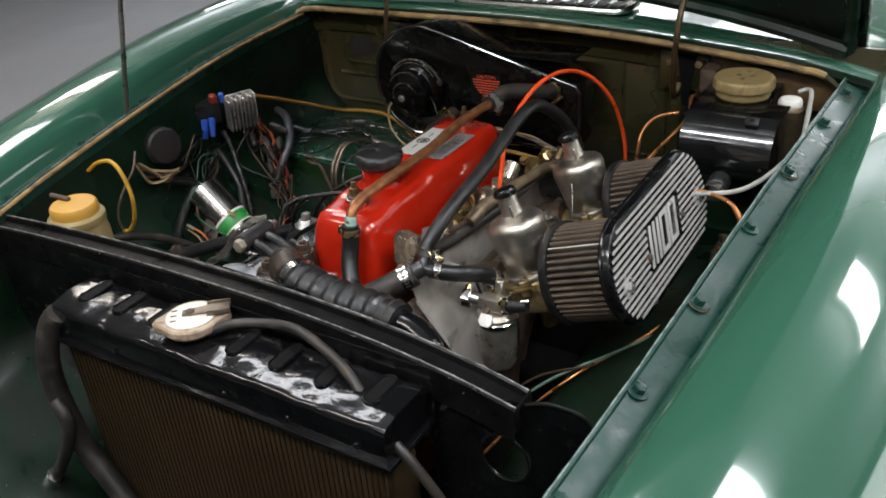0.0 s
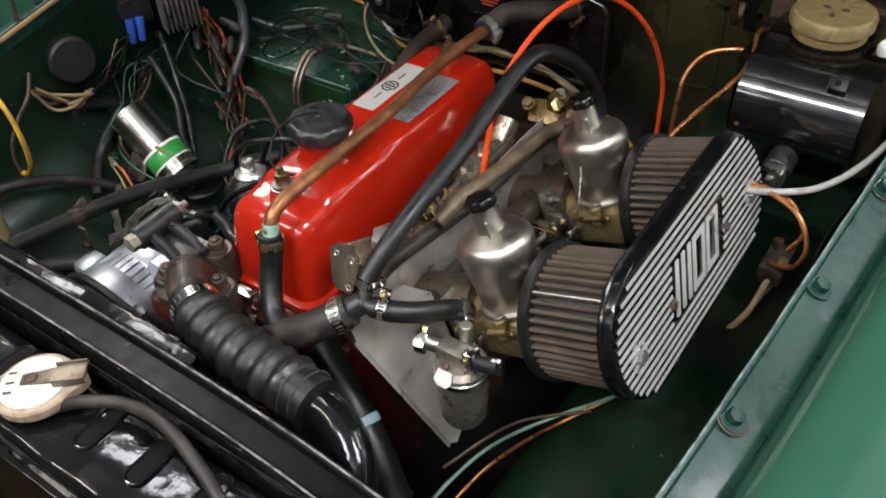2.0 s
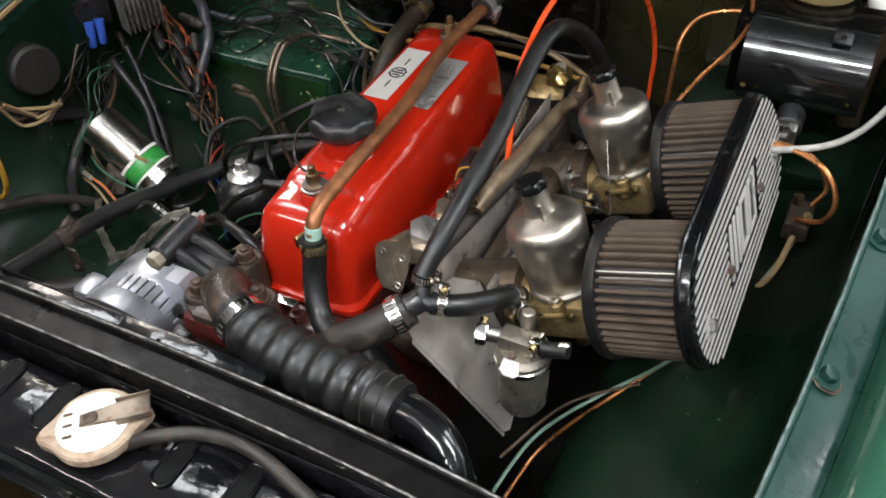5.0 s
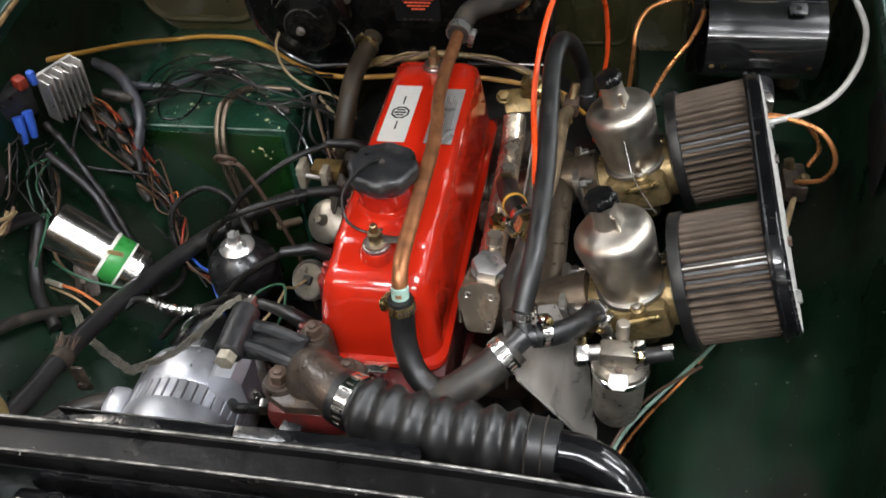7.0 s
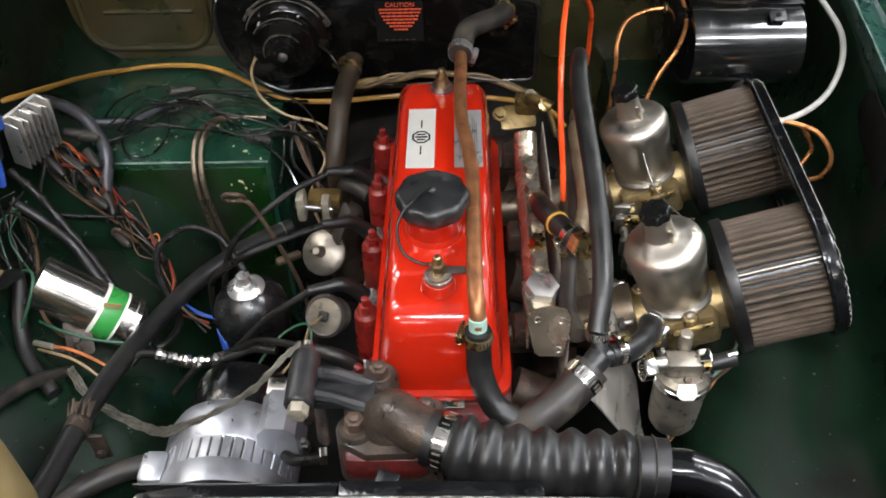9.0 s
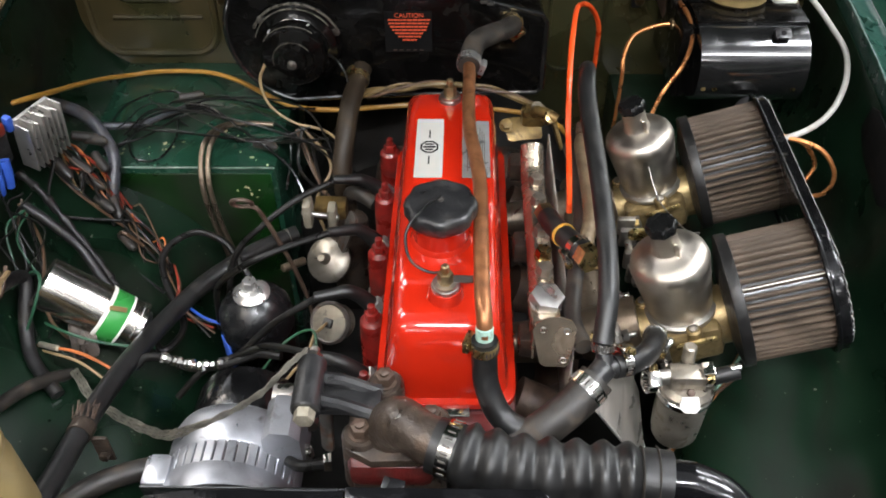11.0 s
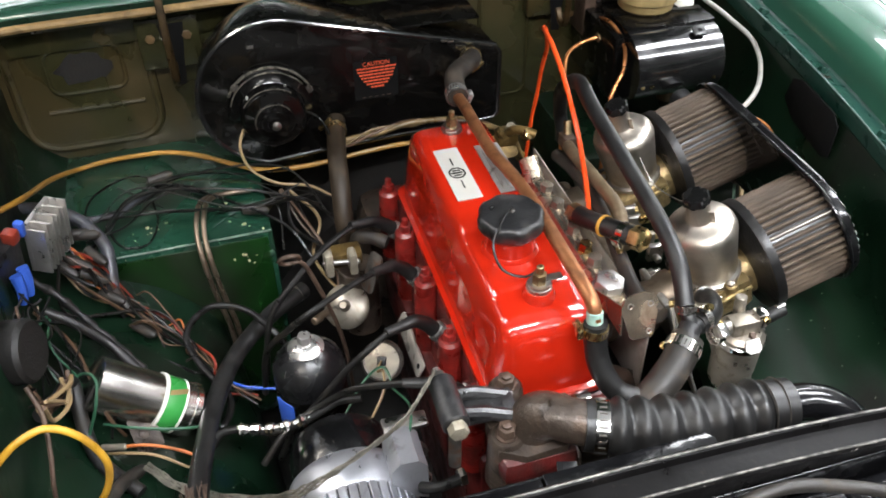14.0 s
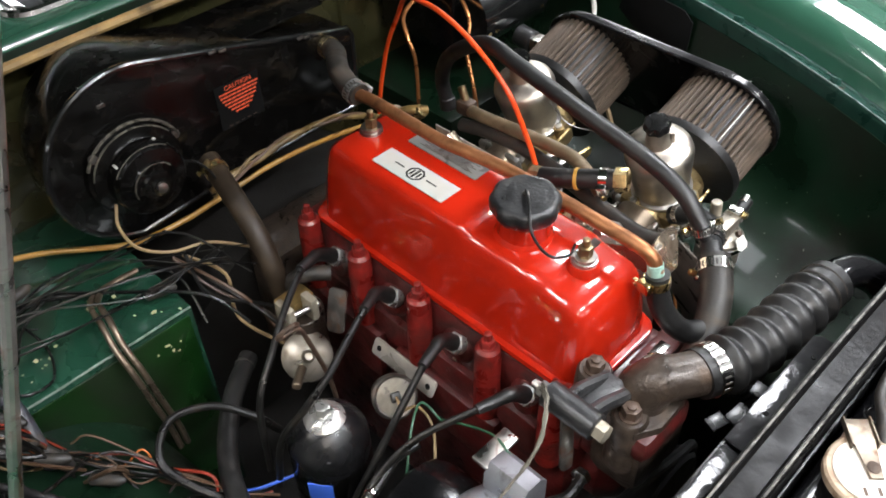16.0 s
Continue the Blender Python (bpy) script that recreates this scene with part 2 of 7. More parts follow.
    "alt_silver": material("cast alternator alloy", (0.42, 0.43, 0.46), 0.38, metal=0.8, var=0.10, scale=40, grain=350, bump=0.15, dirt=(0.15, 0.14, 0.13), amount=0.0, dirt_scale=50),
    "sender_silver": material("stained silver sender", (0.20, 0.18, 0.145), 0.36, metal=0.6, var=0.3, scale=50, bump=0.1, dirt=(0.09, 0.06, 0.035), amount=0.25, dirt_scale=60),
    "bowl_grey": material("dull grey bowl metal", (0.30, 0.27, 0.225), 0.34, metal=0.8, var=0.25, scale=40, bump=0.15, dirt=(0.12, 0.085, 0.05), amount=0.15, dirt_scale=45),
    "pipe_plate": material("plated pipe steel", (0.56, 0.48, 0.37), 0.24, metal=0.9, var=0.25, scale=40, bump=0.10, dirt=(0.26, 0.16, 0.08), amount=0.12, dirt_scale=50),
    "shield_grey": material("plated shield sheet", (0.50, 0.46, 0.41), 0.34, metal=0.50, var=0.35, scale=16, bump=0.12, dirt=(0.17, 0.105, 0.045), amount=0.22, dirt_scale=14),
    "instr": material("dull grey instruction plate", (0.30, 0.295, 0.28), 0.34, metal=0.4, var=0.12, scale=60, bump=0.06),
    "bar_black": material("worn black bar paint", (0.0045, 0.0042, 0.0042), 0.36, var=0.3, scale=30, grain=60, bump=0.5, coat=0.0, spec=0.14, dirt=(0.035, 0.029, 0.023), amount=-0.12, dirt_scale=90, specks=(0.14, 0.13, 0.12)),
    "bar_edge": material("chipped black lip paint", (0.20, 0.19, 0.175), 0.35, metal=0.3, var=0.4, scale=80, grain=200, bump=0.5, dirt=(0.006, 0.006, 0.006), amount=0.75, dirt_scale=60),
    "plate_bronze": material("bronze-tinted plating", (0.44, 0.36, 0.27), 0.22, metal=0.85, var=0.25, scale=30, bump=0.05, dirt=(0.17, 0.10, 0.05), amount=0.1, dirt_scale=30),
    # pale for both the worn paint and the highlight along the rail edge
    "rail_edge": material("rail edge worn pale", (0.14, 0.19, 0.17), 0.4, metal=0.2, var=0.4, scale=60, grain=200, bump=0.4, dirt=(0.022, 0.05, 0.04), amount=0.55, dirt_scale=45),
    "tan_pipe": material("tan stained pipe", (0.17, 0.125, 0.075), 0.4, metal=0.3, var=0.3, scale=40, bump=0.15, dirt=(0.07, 0.045, 0.025), amount=0.2, dirt_scale=35),
    "pale_line": material("pale paint line", (0.62, 0.60, 0.54), 0.45, var=0.1, scale=60, bump=0.05),
    "loom_grey": material("grey-blue loom tape", (0.045, 0.047, 0.055), 0.34, var=0.4, scale=40, grain=150, bump=0.5, dirt=(0.05, 0.036, 0.022), amount=0.3, dirt_scale=30),
    "sink_alu": material("bright finned alloy", (0.62, 0.60, 0.57), 0.34, metal=0.9, var=0.1, scale=60, bump=0.06, dirt=(0.22, 0.17, 0.11), amount=0.05, dirt_scale=40),
    "cap_black": material("glossy black plastic cap", (0.0045, 0.0045, 0.0045), 0.22, var=0.3, scale=40, grain=200, bump=0.2, spec=0.4, dirt=(0.02, 0.017, 0.013), amount=-0.05, dirt_scale=60),
    # near-black that paints the underside's shade; also colours the flaked pad and relay
    "dull_shade_black": material("dark underside grime", (0.007, 0.006, 0.005), 0.6, var=0.4, scale=20, bump=0.3),
    "collar_blue": material("pale blue plastic", (0.30, 0.42, 0.48), 0.45, var=0.15, scale=40, bump=0.05),
    "hinge_brass": material("brown-gold hinge arm", (0.055, 0.034, 0.013), 0.34, metal=0.6, var=0.35, scale=40, bump=0.1, dirt=(0.02, 0.012, 0.006), amount=0.3, dirt_scale=40),
    "worn_edge": material("paint worn pale along an edge", (0.13, 0.17, 0.14), 0.5, var=0.4, scale=120, bump=0.1, dirt=(0.03, 0.06, 0.04), amount=0.25, dirt_scale=90),
    "pale_cast": material("pale beige casting", (0.30, 0.27, 0.21), 0.45, metal=0.4, var=0.25, scale=50, bump=0.3, dirt=(0.10, 0.075, 0.045), amount=0.25, dirt_scale=50),
    "connector_green": material("green-beige plastic", (0.24, 0.235, 0.14), 0.4, var=0.15, scale=60, bump=0.05),
    "fuel_pipe": material("brown-grey metal pipe", (0.16, 0.125, 0.09), 0.36, metal=0.75, var=0.25, scale=40, bump=0.06, dirt=(0.07, 0.045, 0.028), amount=0.2, dirt_scale=40),
    "stud_red": material("grimy red stud paint", (0.17, 0.011, 0.008), 0.32, var=0.35, scale=40, grain=160, bump=0.35, dirt=(0.05, 0.012, 0.009), amount=0.3, dirt_scale=35, coat=0.35),
    "gold_grime": material("oily gold-brown plating", (0.20, 0.13, 0.045), 0.34, metal=0.6, var=0.5, scale=35, bump=0.2, dirt=(0.03, 0.02, 0.010), amount=0.45, dirt_scale=40),
    "rust_pale": material("brown-stained cap rim", (0.36, 0.27, 0.19), 0.5, var=0.3, scale=50, bump=0.3, dirt=(0.13, 0.065, 0.03), amount=0.35, dirt_scale=60),
    "lever_steel": material("stained lever steel", (0.22, 0.18, 0.14), 0.38, metal=0.8, var=0.3, scale=50, bump=0.2, dirt=(0.14, 0.07, 0.035), amount=0.25, dirt_scale=70),
    "chip": material("cream undercoat chip", (0.42, 0.38, 0.22), 0.6, var=0.25, scale=90, bump=0.1),
    "primer": material("stained brown gusset paint", (0.115, 0.070, 0.030), 0.42, var=0.4, scale=25, bump=0.1, dirt=(0.04, 0.022, 0.010), amount=0.4, dirt_scale=20, coat=0.2),
    "sender_bright": material("bright plated washer", (0.50, 0.49, 0.47), 0.32, metal=0.85, var=0.12, scale=60, bump=0.08),
    "concrete": material("grey painted floor", (0.21, 0.21, 0.215), 0.6, var=0.03, scale=2, grain=60, bump=0.05),
    "wall": material("pale grey wall paint", (0.30, 0.295, 0.285), 0.8, var=0.05, scale=1.5, bump=0.05),
    "ceiling": material("white ceiling boards", (0.62, 0.62, 0.62), 0.85, var=0.05, scale=1, bump=0.02),
}
glow = bpy.data.materials.new("lit lamp tube")
glow.use_nodes = True
glow.node_tree.nodes["Principled BSDF"].inputs["Emission Color"].default_value = (1.0, 0.95, 0.86, 1)
glow.node_tree.nodes["Principled BSDF"].inputs["Emission Strength"].default_value = 14
M["glow"] = glow
glass = bpy.data.materials.new("windscreen glass")
glass.use_nodes = True
for key, value in (("Transmission Weight", 1.0), ("Roughness", 0.01), ("IOR", 1.45)):
    glass.node_tree.nodes["Principled BSDF"].inputs[key].default_value = value
M["glass"] = glass

# ---- building helpers ----
ORIGIN = {}


def thing(name, base, label, category, group="", kind=""):
    ob = new(name)
    ob.location = base
    ob.empty_display_size = 0.02
    ORIGIN[ob] = Vector(base)
    return tagged(ob, label, category, group, kind)


def part(name, bm, mat, parent, label="", sharp=35):
    o = ORIGIN[parent]
    bmesh.ops.transform(bm, matrix=Matrix.Translation(-o), verts=bm.verts)
    bmesh.ops.recalc_face_normals(bm, faces=bm.faces)
    me = bpy.data.meshes.new(name)
    bm.to_mesh(me)
    bm.free()
    me.materials.append(M[mat])
    me.shade_smooth()
    me.set_sharp_from_angle(angle=radians(sharp))
    ob = new(name, me)
    ob.parent = parent
    ORIGIN[ob] = o
    return tagged(ob, label)


def frame_to(p, d, up=(0, 0, 1)):
    """A matrix at p whose z axis points along d."""
    d = Vector(d).normalized()
    u = Vector(up)
    if abs(d.dot(u)) > 0.98:
        u = Vector((0, 1, 0))
    x = u.cross(d).normalized()
    y = d.cross(x)
    m = Matrix((x, y, d)).transposed().to_4x4()
    m.translation = Vector(p)
    return m


def box(bm, c, s, bev=0.002, m=None, seg=2):
    made = bmesh.ops.create_cube(bm, size=1.0)["verts"]
    bmesh.ops.scale(bm, vec=Vector(s), verts=made)
    if bev:
        edges = list({e for v in made for e in v.link_edges})
        out = bmesh.ops.bevel(bm, geom=edges, offset=min(bev, 0.45 * min(s)), segments=seg, affect="EDGES", profile=0.5)
        made = list({v for f in out["faces"] for v in f.verts} | {v for v in made if v.is_valid})
    t = Matrix.Translation(Vector(c))
    bmesh.ops.transform(bm, matrix=(m @ t) if m else t, verts=made)
    return bm


def lathe(bm, prof, m, seg=28, caps=True, squash=None):
    rings = []
    for r, h in prof:
        ring = []
        for k in range(seg):
            a = 2 * math.pi * k / seg
            rr = r * (squash(a, h) if squash else 1)
            ring.append(bm.verts.new(m @ Vector((rr * math.cos(a), rr * math.sin(a), h))))
        rings.append(ring)
    for a, b in zip(rings, rings[1:]):
        for k in range(seg):
            bm.faces.new((a[k], a[(k + 1) % seg], b[(k + 1) % seg], b[k]))
    if caps:
        bm.faces.new(rings[0][::-1])
        bm.faces.new(rings[-1])
    return bm


def rod(bm, a, b, r, seg=16, bev=0.0015):
    a, b = Vector(a), Vector(b)
    n = (b - a).length
    bev = min(bev, r * 0.4, n * 0.3)
    return lathe(bm, [(r - bev, 0), (r, bev), (r, n - bev), (r - bev, n)], frame_to(a, b - a), seg)


def spline(pts, step=6, closed=False):
    pts = [Vector(p) for p in pts]
    if len(pts) == 2:
        return [pts[0].lerp(pts[1], k / step) for k in range(step + 1)]
    ext = [pts[0] * 2 - pts[1], *pts, pts[-1] * 2 - pts[-2]]
    if closed:
        ext = [pts[-1], *pts, pts[0], pts[1]]
    out = []
    for i in range(1, len(ext) - 2):
        p0, p1, p2, p3 = ext[i - 1:i + 3]
        for k in range(step):
            t = k / step
            out.append(0.5 * ((2 * p1) + (p2 - p0) * t + (2 * p0 - 5 * p1 + 4 * p2 - p3) * t * t + (3 * p1 - p0 - 3 * p2 + p3) * t ** 3))
    if not closed:
        out.append(pts[-1])
    return out


def sweep(bm, path, r, seg=10, closed=False, flat=None):
    """A tube round a path; r is a number or a function of the share of the way; flat: the ratio of its two widths."""
    n = len(path)
    rings = []
    tangent = (path[1] - path[0]).normalized()
    up = Vector((0, 0, 1)) if abs(tangent.z) < 0.9 else Vector((0, 1, 0))
    nrm = (up - tangent * up.dot(tangent)).normalized()
    for i, p in enumerate(path):
        if closed:
            t = (path[(i + 1) % n] - path[i - 1]).normalized()
        else:
            t = (path[min(i + 1, n - 1)] - path[max(i - 1, 0)])
            t = t.normalized() if t.length > 1e-9 else tangent
        nrm = (nrm - t * nrm.dot(t)).normalized()
        bi = t.cross(nrm)
        tangent = t
        rad = r(i / (n - 1)) if callable(r) else r
        rings.append([bm.verts.new(p + rad * (math.cos(2 * math.pi * k / seg) * nrm * (flat or 1) + math.sin(2 * math.pi * k / seg) * bi)) for k in range(seg)])
    pairs = list(zip(rings, rings[1:])) + ([(rings[-1], rings[0])] if closed else [])
    for a, b in pairs:
        for k in range(seg):
            bm.faces.new((a[k], a[(k + 1) % seg], b[(k + 1) % seg], b[k]))
    if not closed:
        bm.faces.new(rings[0][::-1])
        bm.faces.new(rings[-1])
    return bm


def prism(bm, outline, h0, h1, m, bev=0.0):
    lo = [bm.verts.new(m @ Vector((u, v, h0))) for u, v in outline]
    hi = [bm.verts.new(m @ Vector((u, v, h1))) for u, v in outline]
    n = len(outline)
    faces = [bm.faces.new(lo[::-1]), bm.faces.new(hi)]
    for k in range(n):
        bm.faces.new((lo[k], lo[(k + 1) % n], hi[(k + 1) % n], hi[k]))
    if bev:
        bmesh.ops.bevel(bm, geom=list(faces[1].edges), offset=bev, segments=2, affect="EDGES", profile=0.5)
    return bm


def rounded(hw, hh, r, seg=6):
    out = []
    for cx, cy, a0 in ((hw - r, hh - r, 0), (-hw + r, hh - r, 90), (-hw + r, -hh + r, 180), (hw - r, -hh + r, 270)):
        for k in range(seg + 1):
            a = radians(a0 + 90 * k / seg)
            out.append((cx + r * math.cos(a), cy + r * math.sin(a)))
    return out


def hexagon(af):
    return [(af / math.sqrt(3) * math.cos(radians(60 * k)), af / math.sqrt(3) * math.sin(radians(60 * k))) for k in range(6)]


def bolt_mesh(bm, p, d, af=0.013, h=0.008, washer=0.0, stud=0.0):
    m = frame_to(p, d)
    base = 0.0
    if washer:
        lathe(bm, [(washer, 0), (washer, 0.0018), (washer * 0.5, 0.0022)], m, 18)
        base = 0.002
    prism(bm, hexagon(af), base, base + h, m, bev=0.0012)
    if stud:
        lathe(bm, [(af * 0.3, base + h), (af * 0.3, base + h + stud), (af * 0.2, base + h + stud + 0.001)], m, 12)
    return bm


def bolt(parent, p, d, mat="steel", af=0.013, h=0.008, washer=0.0, stud=0.0, name="bolt", label=""):
    return part(name, bolt_mesh(bmesh.new(), p, d, af, h, washer, stud), mat, parent, label)


def hose(name, pts, r, mat, label, category="hose", seg=14, step=8, group=""):
    path = spline(pts, step)
    t = thing(name, path[0], label, category, group)
    part("tube", sweep(bmesh.new(), path, r, seg), mat, t)
    return t


def hose_clamp(p, d, r, turn=0.0, mat="chrome", w=0.010):
    """A worm-drive clip: slotted band, screw housing and screw."""
    t = thing("hose_clamp", p, "bright worm-drive hose clamp round a rubber hose", "hose clamp", "hose clamps")
    m = frame_to(p, d) @ Matrix.Rotation(radians(turn), 4, "Z")
    band = lathe(bmesh.new(), [(r, -w / 2), (r + 0.0012, -w / 2), (r + 0.0012, w / 2), (r, w / 2)], m, 32, caps=False)
    part("band", band, mat, t)
    part("screw_housing", box(bmesh.new(), (r + 0.004, 0, 0), (0.007, 0.017, w * 1.25), 0.0015, m), mat, t)
    screw = bmesh.new()
    prism(screw, hexagon(0.0075), 0.009, 0.016, m @ frame_to((r + 0.0045, 0, 0), (0, 1, 0)), 0.0006)
    part("screw", screw, "zinc", t, "yellow plated screw")
    for k in range(15):
        slot = box(bmesh.new(), (r + 0.0013, 0, 0), (0.0006, 0.0016, w * 0.55), 0, m @ Matrix.Rotation(radians(38 + 15 * k), 4, "Z"))
        part("slot", slot, "steel_dark", t)
    return t


def text_mesh(body, size, m):
    cu = bpy.data.curves.new("letters", "FONT")
    cu.body, cu.size, cu.extrude, cu.align_x, cu.align_y = body, size, 0.0002, "CENTER", "CENTER"
    ob = bpy.data.objects.new("letters", cu)
    scene.collection.objects.link(ob)
    me = ob.to_mesh().copy()
    bpy.data.objects.remove(ob)
    bm = bmesh.new()
    bm.from_mesh(me)
    bmesh.ops.transform(bm, matrix=m, verts=bm.verts)
    return bm


def skin(bm, rows):
    """A sheet through rows of points."""
    grid = [[bm.verts.new(p) for p in row] for row in rows]
    for a, b in zip(grid, grid[1:]):
        for k in range(len(a) - 1):
            bm.faces.new((a[k], a[k + 1], b[k + 1], b[k]))
    return bm


def thicken(bm, d):
    bmesh.ops.recalc_face_normals(bm, faces=bm.faces)
    bmesh.ops.solidify(bm, geom=list(bm.faces), thickness=d)
    return bm


def curve_at(table, y):
    """Values between the rows of a table, by its first column."""
    return np.array([np.interp(y, [r[0] for r in table], [r[k] for r in table]) for k in range(1, len(table[0]))])

# ---- the room ----
def room():
    floor = thing("floor", (0, 0, 0), "grey painted workshop floor under the car", "floor", kind="structure")
    part("slab", box(bmesh.new(), (0, 1, -0.05), (14, 16, 0.1), 0), "concrete", floor)
    for name, c, s in (("wall_north", (0, 9.05, 1.6), (14, 0.1, 3.2)), ("wall_south", (0, -7.05, 1.6), (14, 0.1, 3.2)),
                       ("wall_west", (-7.05, 1, 1.6), (0.1, 16.2, 3.2))):
        w = thing(name, (c[0], c[1], 0), "pale grey painted workshop wall", "wall", kind="structure")
        part("plaster", box(bmesh.new(), c, s, 0), "wall", w)
    east = thing("wall_east", (7.05, 1, 0), "pale grey painted workshop wall with a long added window", "wall", kind="structure")
    for c, d in (((7.05, -2.5, 1.6), (0.1, 9.2, 3.2)), ((7.05, 8.5, 1.6), (0.1, 1.2, 3.2)), ((7.05, 5.0, 0.425), (0.1, 5.8, 0.85)), ((7.05, 5.0, 2.925), (0.1, 5.8, 0.55))):
        part("plaster", box(bmesh.new(), c, d, 0), "wall", east)
    # unseen window, added to hold the light that the fender reflects
    win = thing("window_1", (7.05, 5.0, 0.85), "long white framed window, added unseen to brighten the fender", "window", kind="structure")
    for y in (2.1, 4.05, 5.95, 7.9):
        part("mullion", box(bmesh.new(), (7.05, y + (0.03 if y < 3 else -0.03 if y > 7 else 0), 1.75), (0.08, 0.06, 1.8), 0.005), "white", win)
    part("window_sill", box(bmesh.new(), (7.02, 5.0, 0.862), (0.2, 5.8, 0.024), 0.004), "white", win)
    for y in (3.09, 5.0, 6.92):
        part("pane", box(bmesh.new(), (7.06, y, 1.76), (0.006, 1.80, 1.78), 0), "glass", win)
    top = thing("ceiling", (0, 1, 3.2), "white boarded workshop ceiling", "ceiling", kind="structure")
    part("boards", box(bmesh.new(), (0, 1, 3.25), (14.2, 16.2, 0.1), 0), "ceiling", top)
    # fittings modelled round the added lights, all out of view
    for lx, ly, lz, _, _, deep in LAMPS:
        lamp = thing("ceiling_lamp", (lx, ly, lz), "lit white ceiling lamp, added unseen for light and reflections", "lamp", "workshop lamps")
        part("housing", box(bmesh.new(), (lx, ly, lz + 0.03), (1.25, deep, 0.05), 0.01), "white", lamp)
        for dy in (-deep * 0.2, deep * 0.2):
            part("tube", rod(bmesh.new(), (lx - 0.58, ly + dy, lz - 0.016), (lx + 0.58, ly + dy, lz - 0.016), 0.016, 12), "glow", lamp)
        for dx in (-0.5, 0.5):
            part("rod", rod(bmesh.new(), (lx + dx, ly, lz + 0.05), (lx + dx, ly, 3.2), 0.006, 8), "white", lamp)


room()

# ---- car body ----
RAIL_R = [(-0.75, 0.40, 0.60), (-0.45, 0.470, 0.675), (-0.30, 0.494, 0.712), (-0.17, 0.514, 0.742), (-0.02, 0.534, 0.778), (0.145, 0.549, 0.803), (0.303, 0.562, 0.819), (0.486, 0.575, 0.829), (0.66, 0.586, 0.835), (0.95, 0.60, 0.85)]
RAIL_L = [(-0.75, -0.47, 0.66), (-0.45, -0.535, 0.735), (-0.212, -0.567, 0.790), (-0.045, -0.577, 0.820), (0.113, -0.587, 0.843), (0.263, -0.609, 0.858), (0.424, -0.628, 0.868), (0.66, -0.645, 0.875), (0.95, -0.66, 0.885)]
STATIONS = [-0.75 + 0.0425 * k for k in range(41)]


def smooth_rail(table, y):
    return sum(curve_at(table, y + d) for d in (-0.08, -0.04, 0, 0.04, 0.08)) / 5


def side_sheet(table, sign, profile, stations=STATIONS):
    rows = []
    for y in stations:
        x, z = smooth_rail(table, y)
        rows.append([(x + sign * dx, y, z + dz) for dx, dz in profile])
    return skin(bmesh.new(), rows)


def fine(profile, n=5):
    return [(p.x, p.y) for p in spline([(a, b, 0) for a, b in profile], n)]


car = thing("car_body", (0, 0.1, 0), "green sports car body with its bonnet open", "car")
FENDER = fine([(0.0305, -0.007), (0.034, 0.004), (0.038, 0.018), (0.046, 0.032), (0.058, 0.043), (0.076, 0.050), (0.105, 0.055), (0.145, 0.053), (0.205, 0.030), (0.265, -0.022), (0.310, -0.11), (0.330, -0.25), (0.33, -0.42), (0.31, -0.50)])
RAIL = [(-0.0125, -0.022), (-0.0138, 0.000), (-0.0136, 0.0065), (-0.0120, 0.0086), (-0.0095, 0.0080), (-0.0075, 0.0066), (-0.0070, 0.0040), (0.0, 0.0006), (0.008, -0.0030), (0.016, -0.0062), (0.022, -0.0082), (0.027, -0.0088), (0.0300, -0.0070)]
for table, sign, side in ((RAIL_R, 1, "right"), (RAIL_L, -1, "left")):
    fender = part("fender", thicken(side_sheet(table, sign, FENDER), 0.0015), "fender_green", car, "glossy mid-green front fender", 60)
    rail = part("fender_rail", thicken(side_sheet(table, sign, RAIL), 0.0015), "rail_green", car, "worn green bolted fender flange", 50)
    # pale bead paints the edge highlight together with the wear
    part("worn_edge", sweep(bmesh.new(), [Vector((smooth_rail(table, y)[0] - sign * (0.0122 + 0.0004 * math.sin(90 * y)), y, smooth_rail(table, y)[1] + 0.0082)) for y in STATIONS], 0.0013, 6), "rail_edge", rail, "inner edge worn pale, highlight painted in")
    ys = (-0.33, -0.171, -0.020, 0.1446, 0.303, 0.486, 0.62) if sign > 0 else (-0.37, -0.212, -0.045, 0.113, 0.263, 0.424, 0.60)
    for k, y in enumerate(ys):
        x, z = smooth_rail(table, y)
        bolt(rail, (x, y, z), (sign * 0.4, 0, 0.92), "rail_green", 0.014, 0.008, washer=0.0135, label="painted hexagon bolt with washer")
        if k % 2 == 0:
            part("rust_ring", lathe(bmesh.new(), [(0.0136, 0.0), (0.0146, 0.0006), (0.0156, 0.0)], Matrix.Translation((x + 0.001, y - 0.001, z + 0.0006)) @ Matrix.Rotation(radians(23.5 * sign), 4, 'Y'), 18), "rust", rail)

part("rail_seal", sweep(bmesh.new(), [Vector((smooth_rail(RAIL_L, y)[0] + 0.0145, y, smooth_rail(RAIL_L, y)[1] + 0.002)) for y in STATIONS[6:34]], 0.0042, 8), "seal", car, "yellowed grimy edge along the rail")
WING_R = fine([(-0.0125, -0.018), (-0.019, -0.12), (-0.034, -0.19), (-0.08, -0.228), (-0.15, -0.246), (-0.205, -0.263), (-0.240, -0.30), (-0.256, -0.40), (-0.26, -0.55)], 4)
WING_L = fine([(-0.0125, -0.018), (-0.018, -0.10), (-0.022, -0.17), (-0.06, -0.225), (-0.13, -0.265), (-0.20, -0.31), (-0.26, -0.40), (-0.28, -0.55)], 4)
inside = [-0.74 + 0.05 * k for k in range(30)]
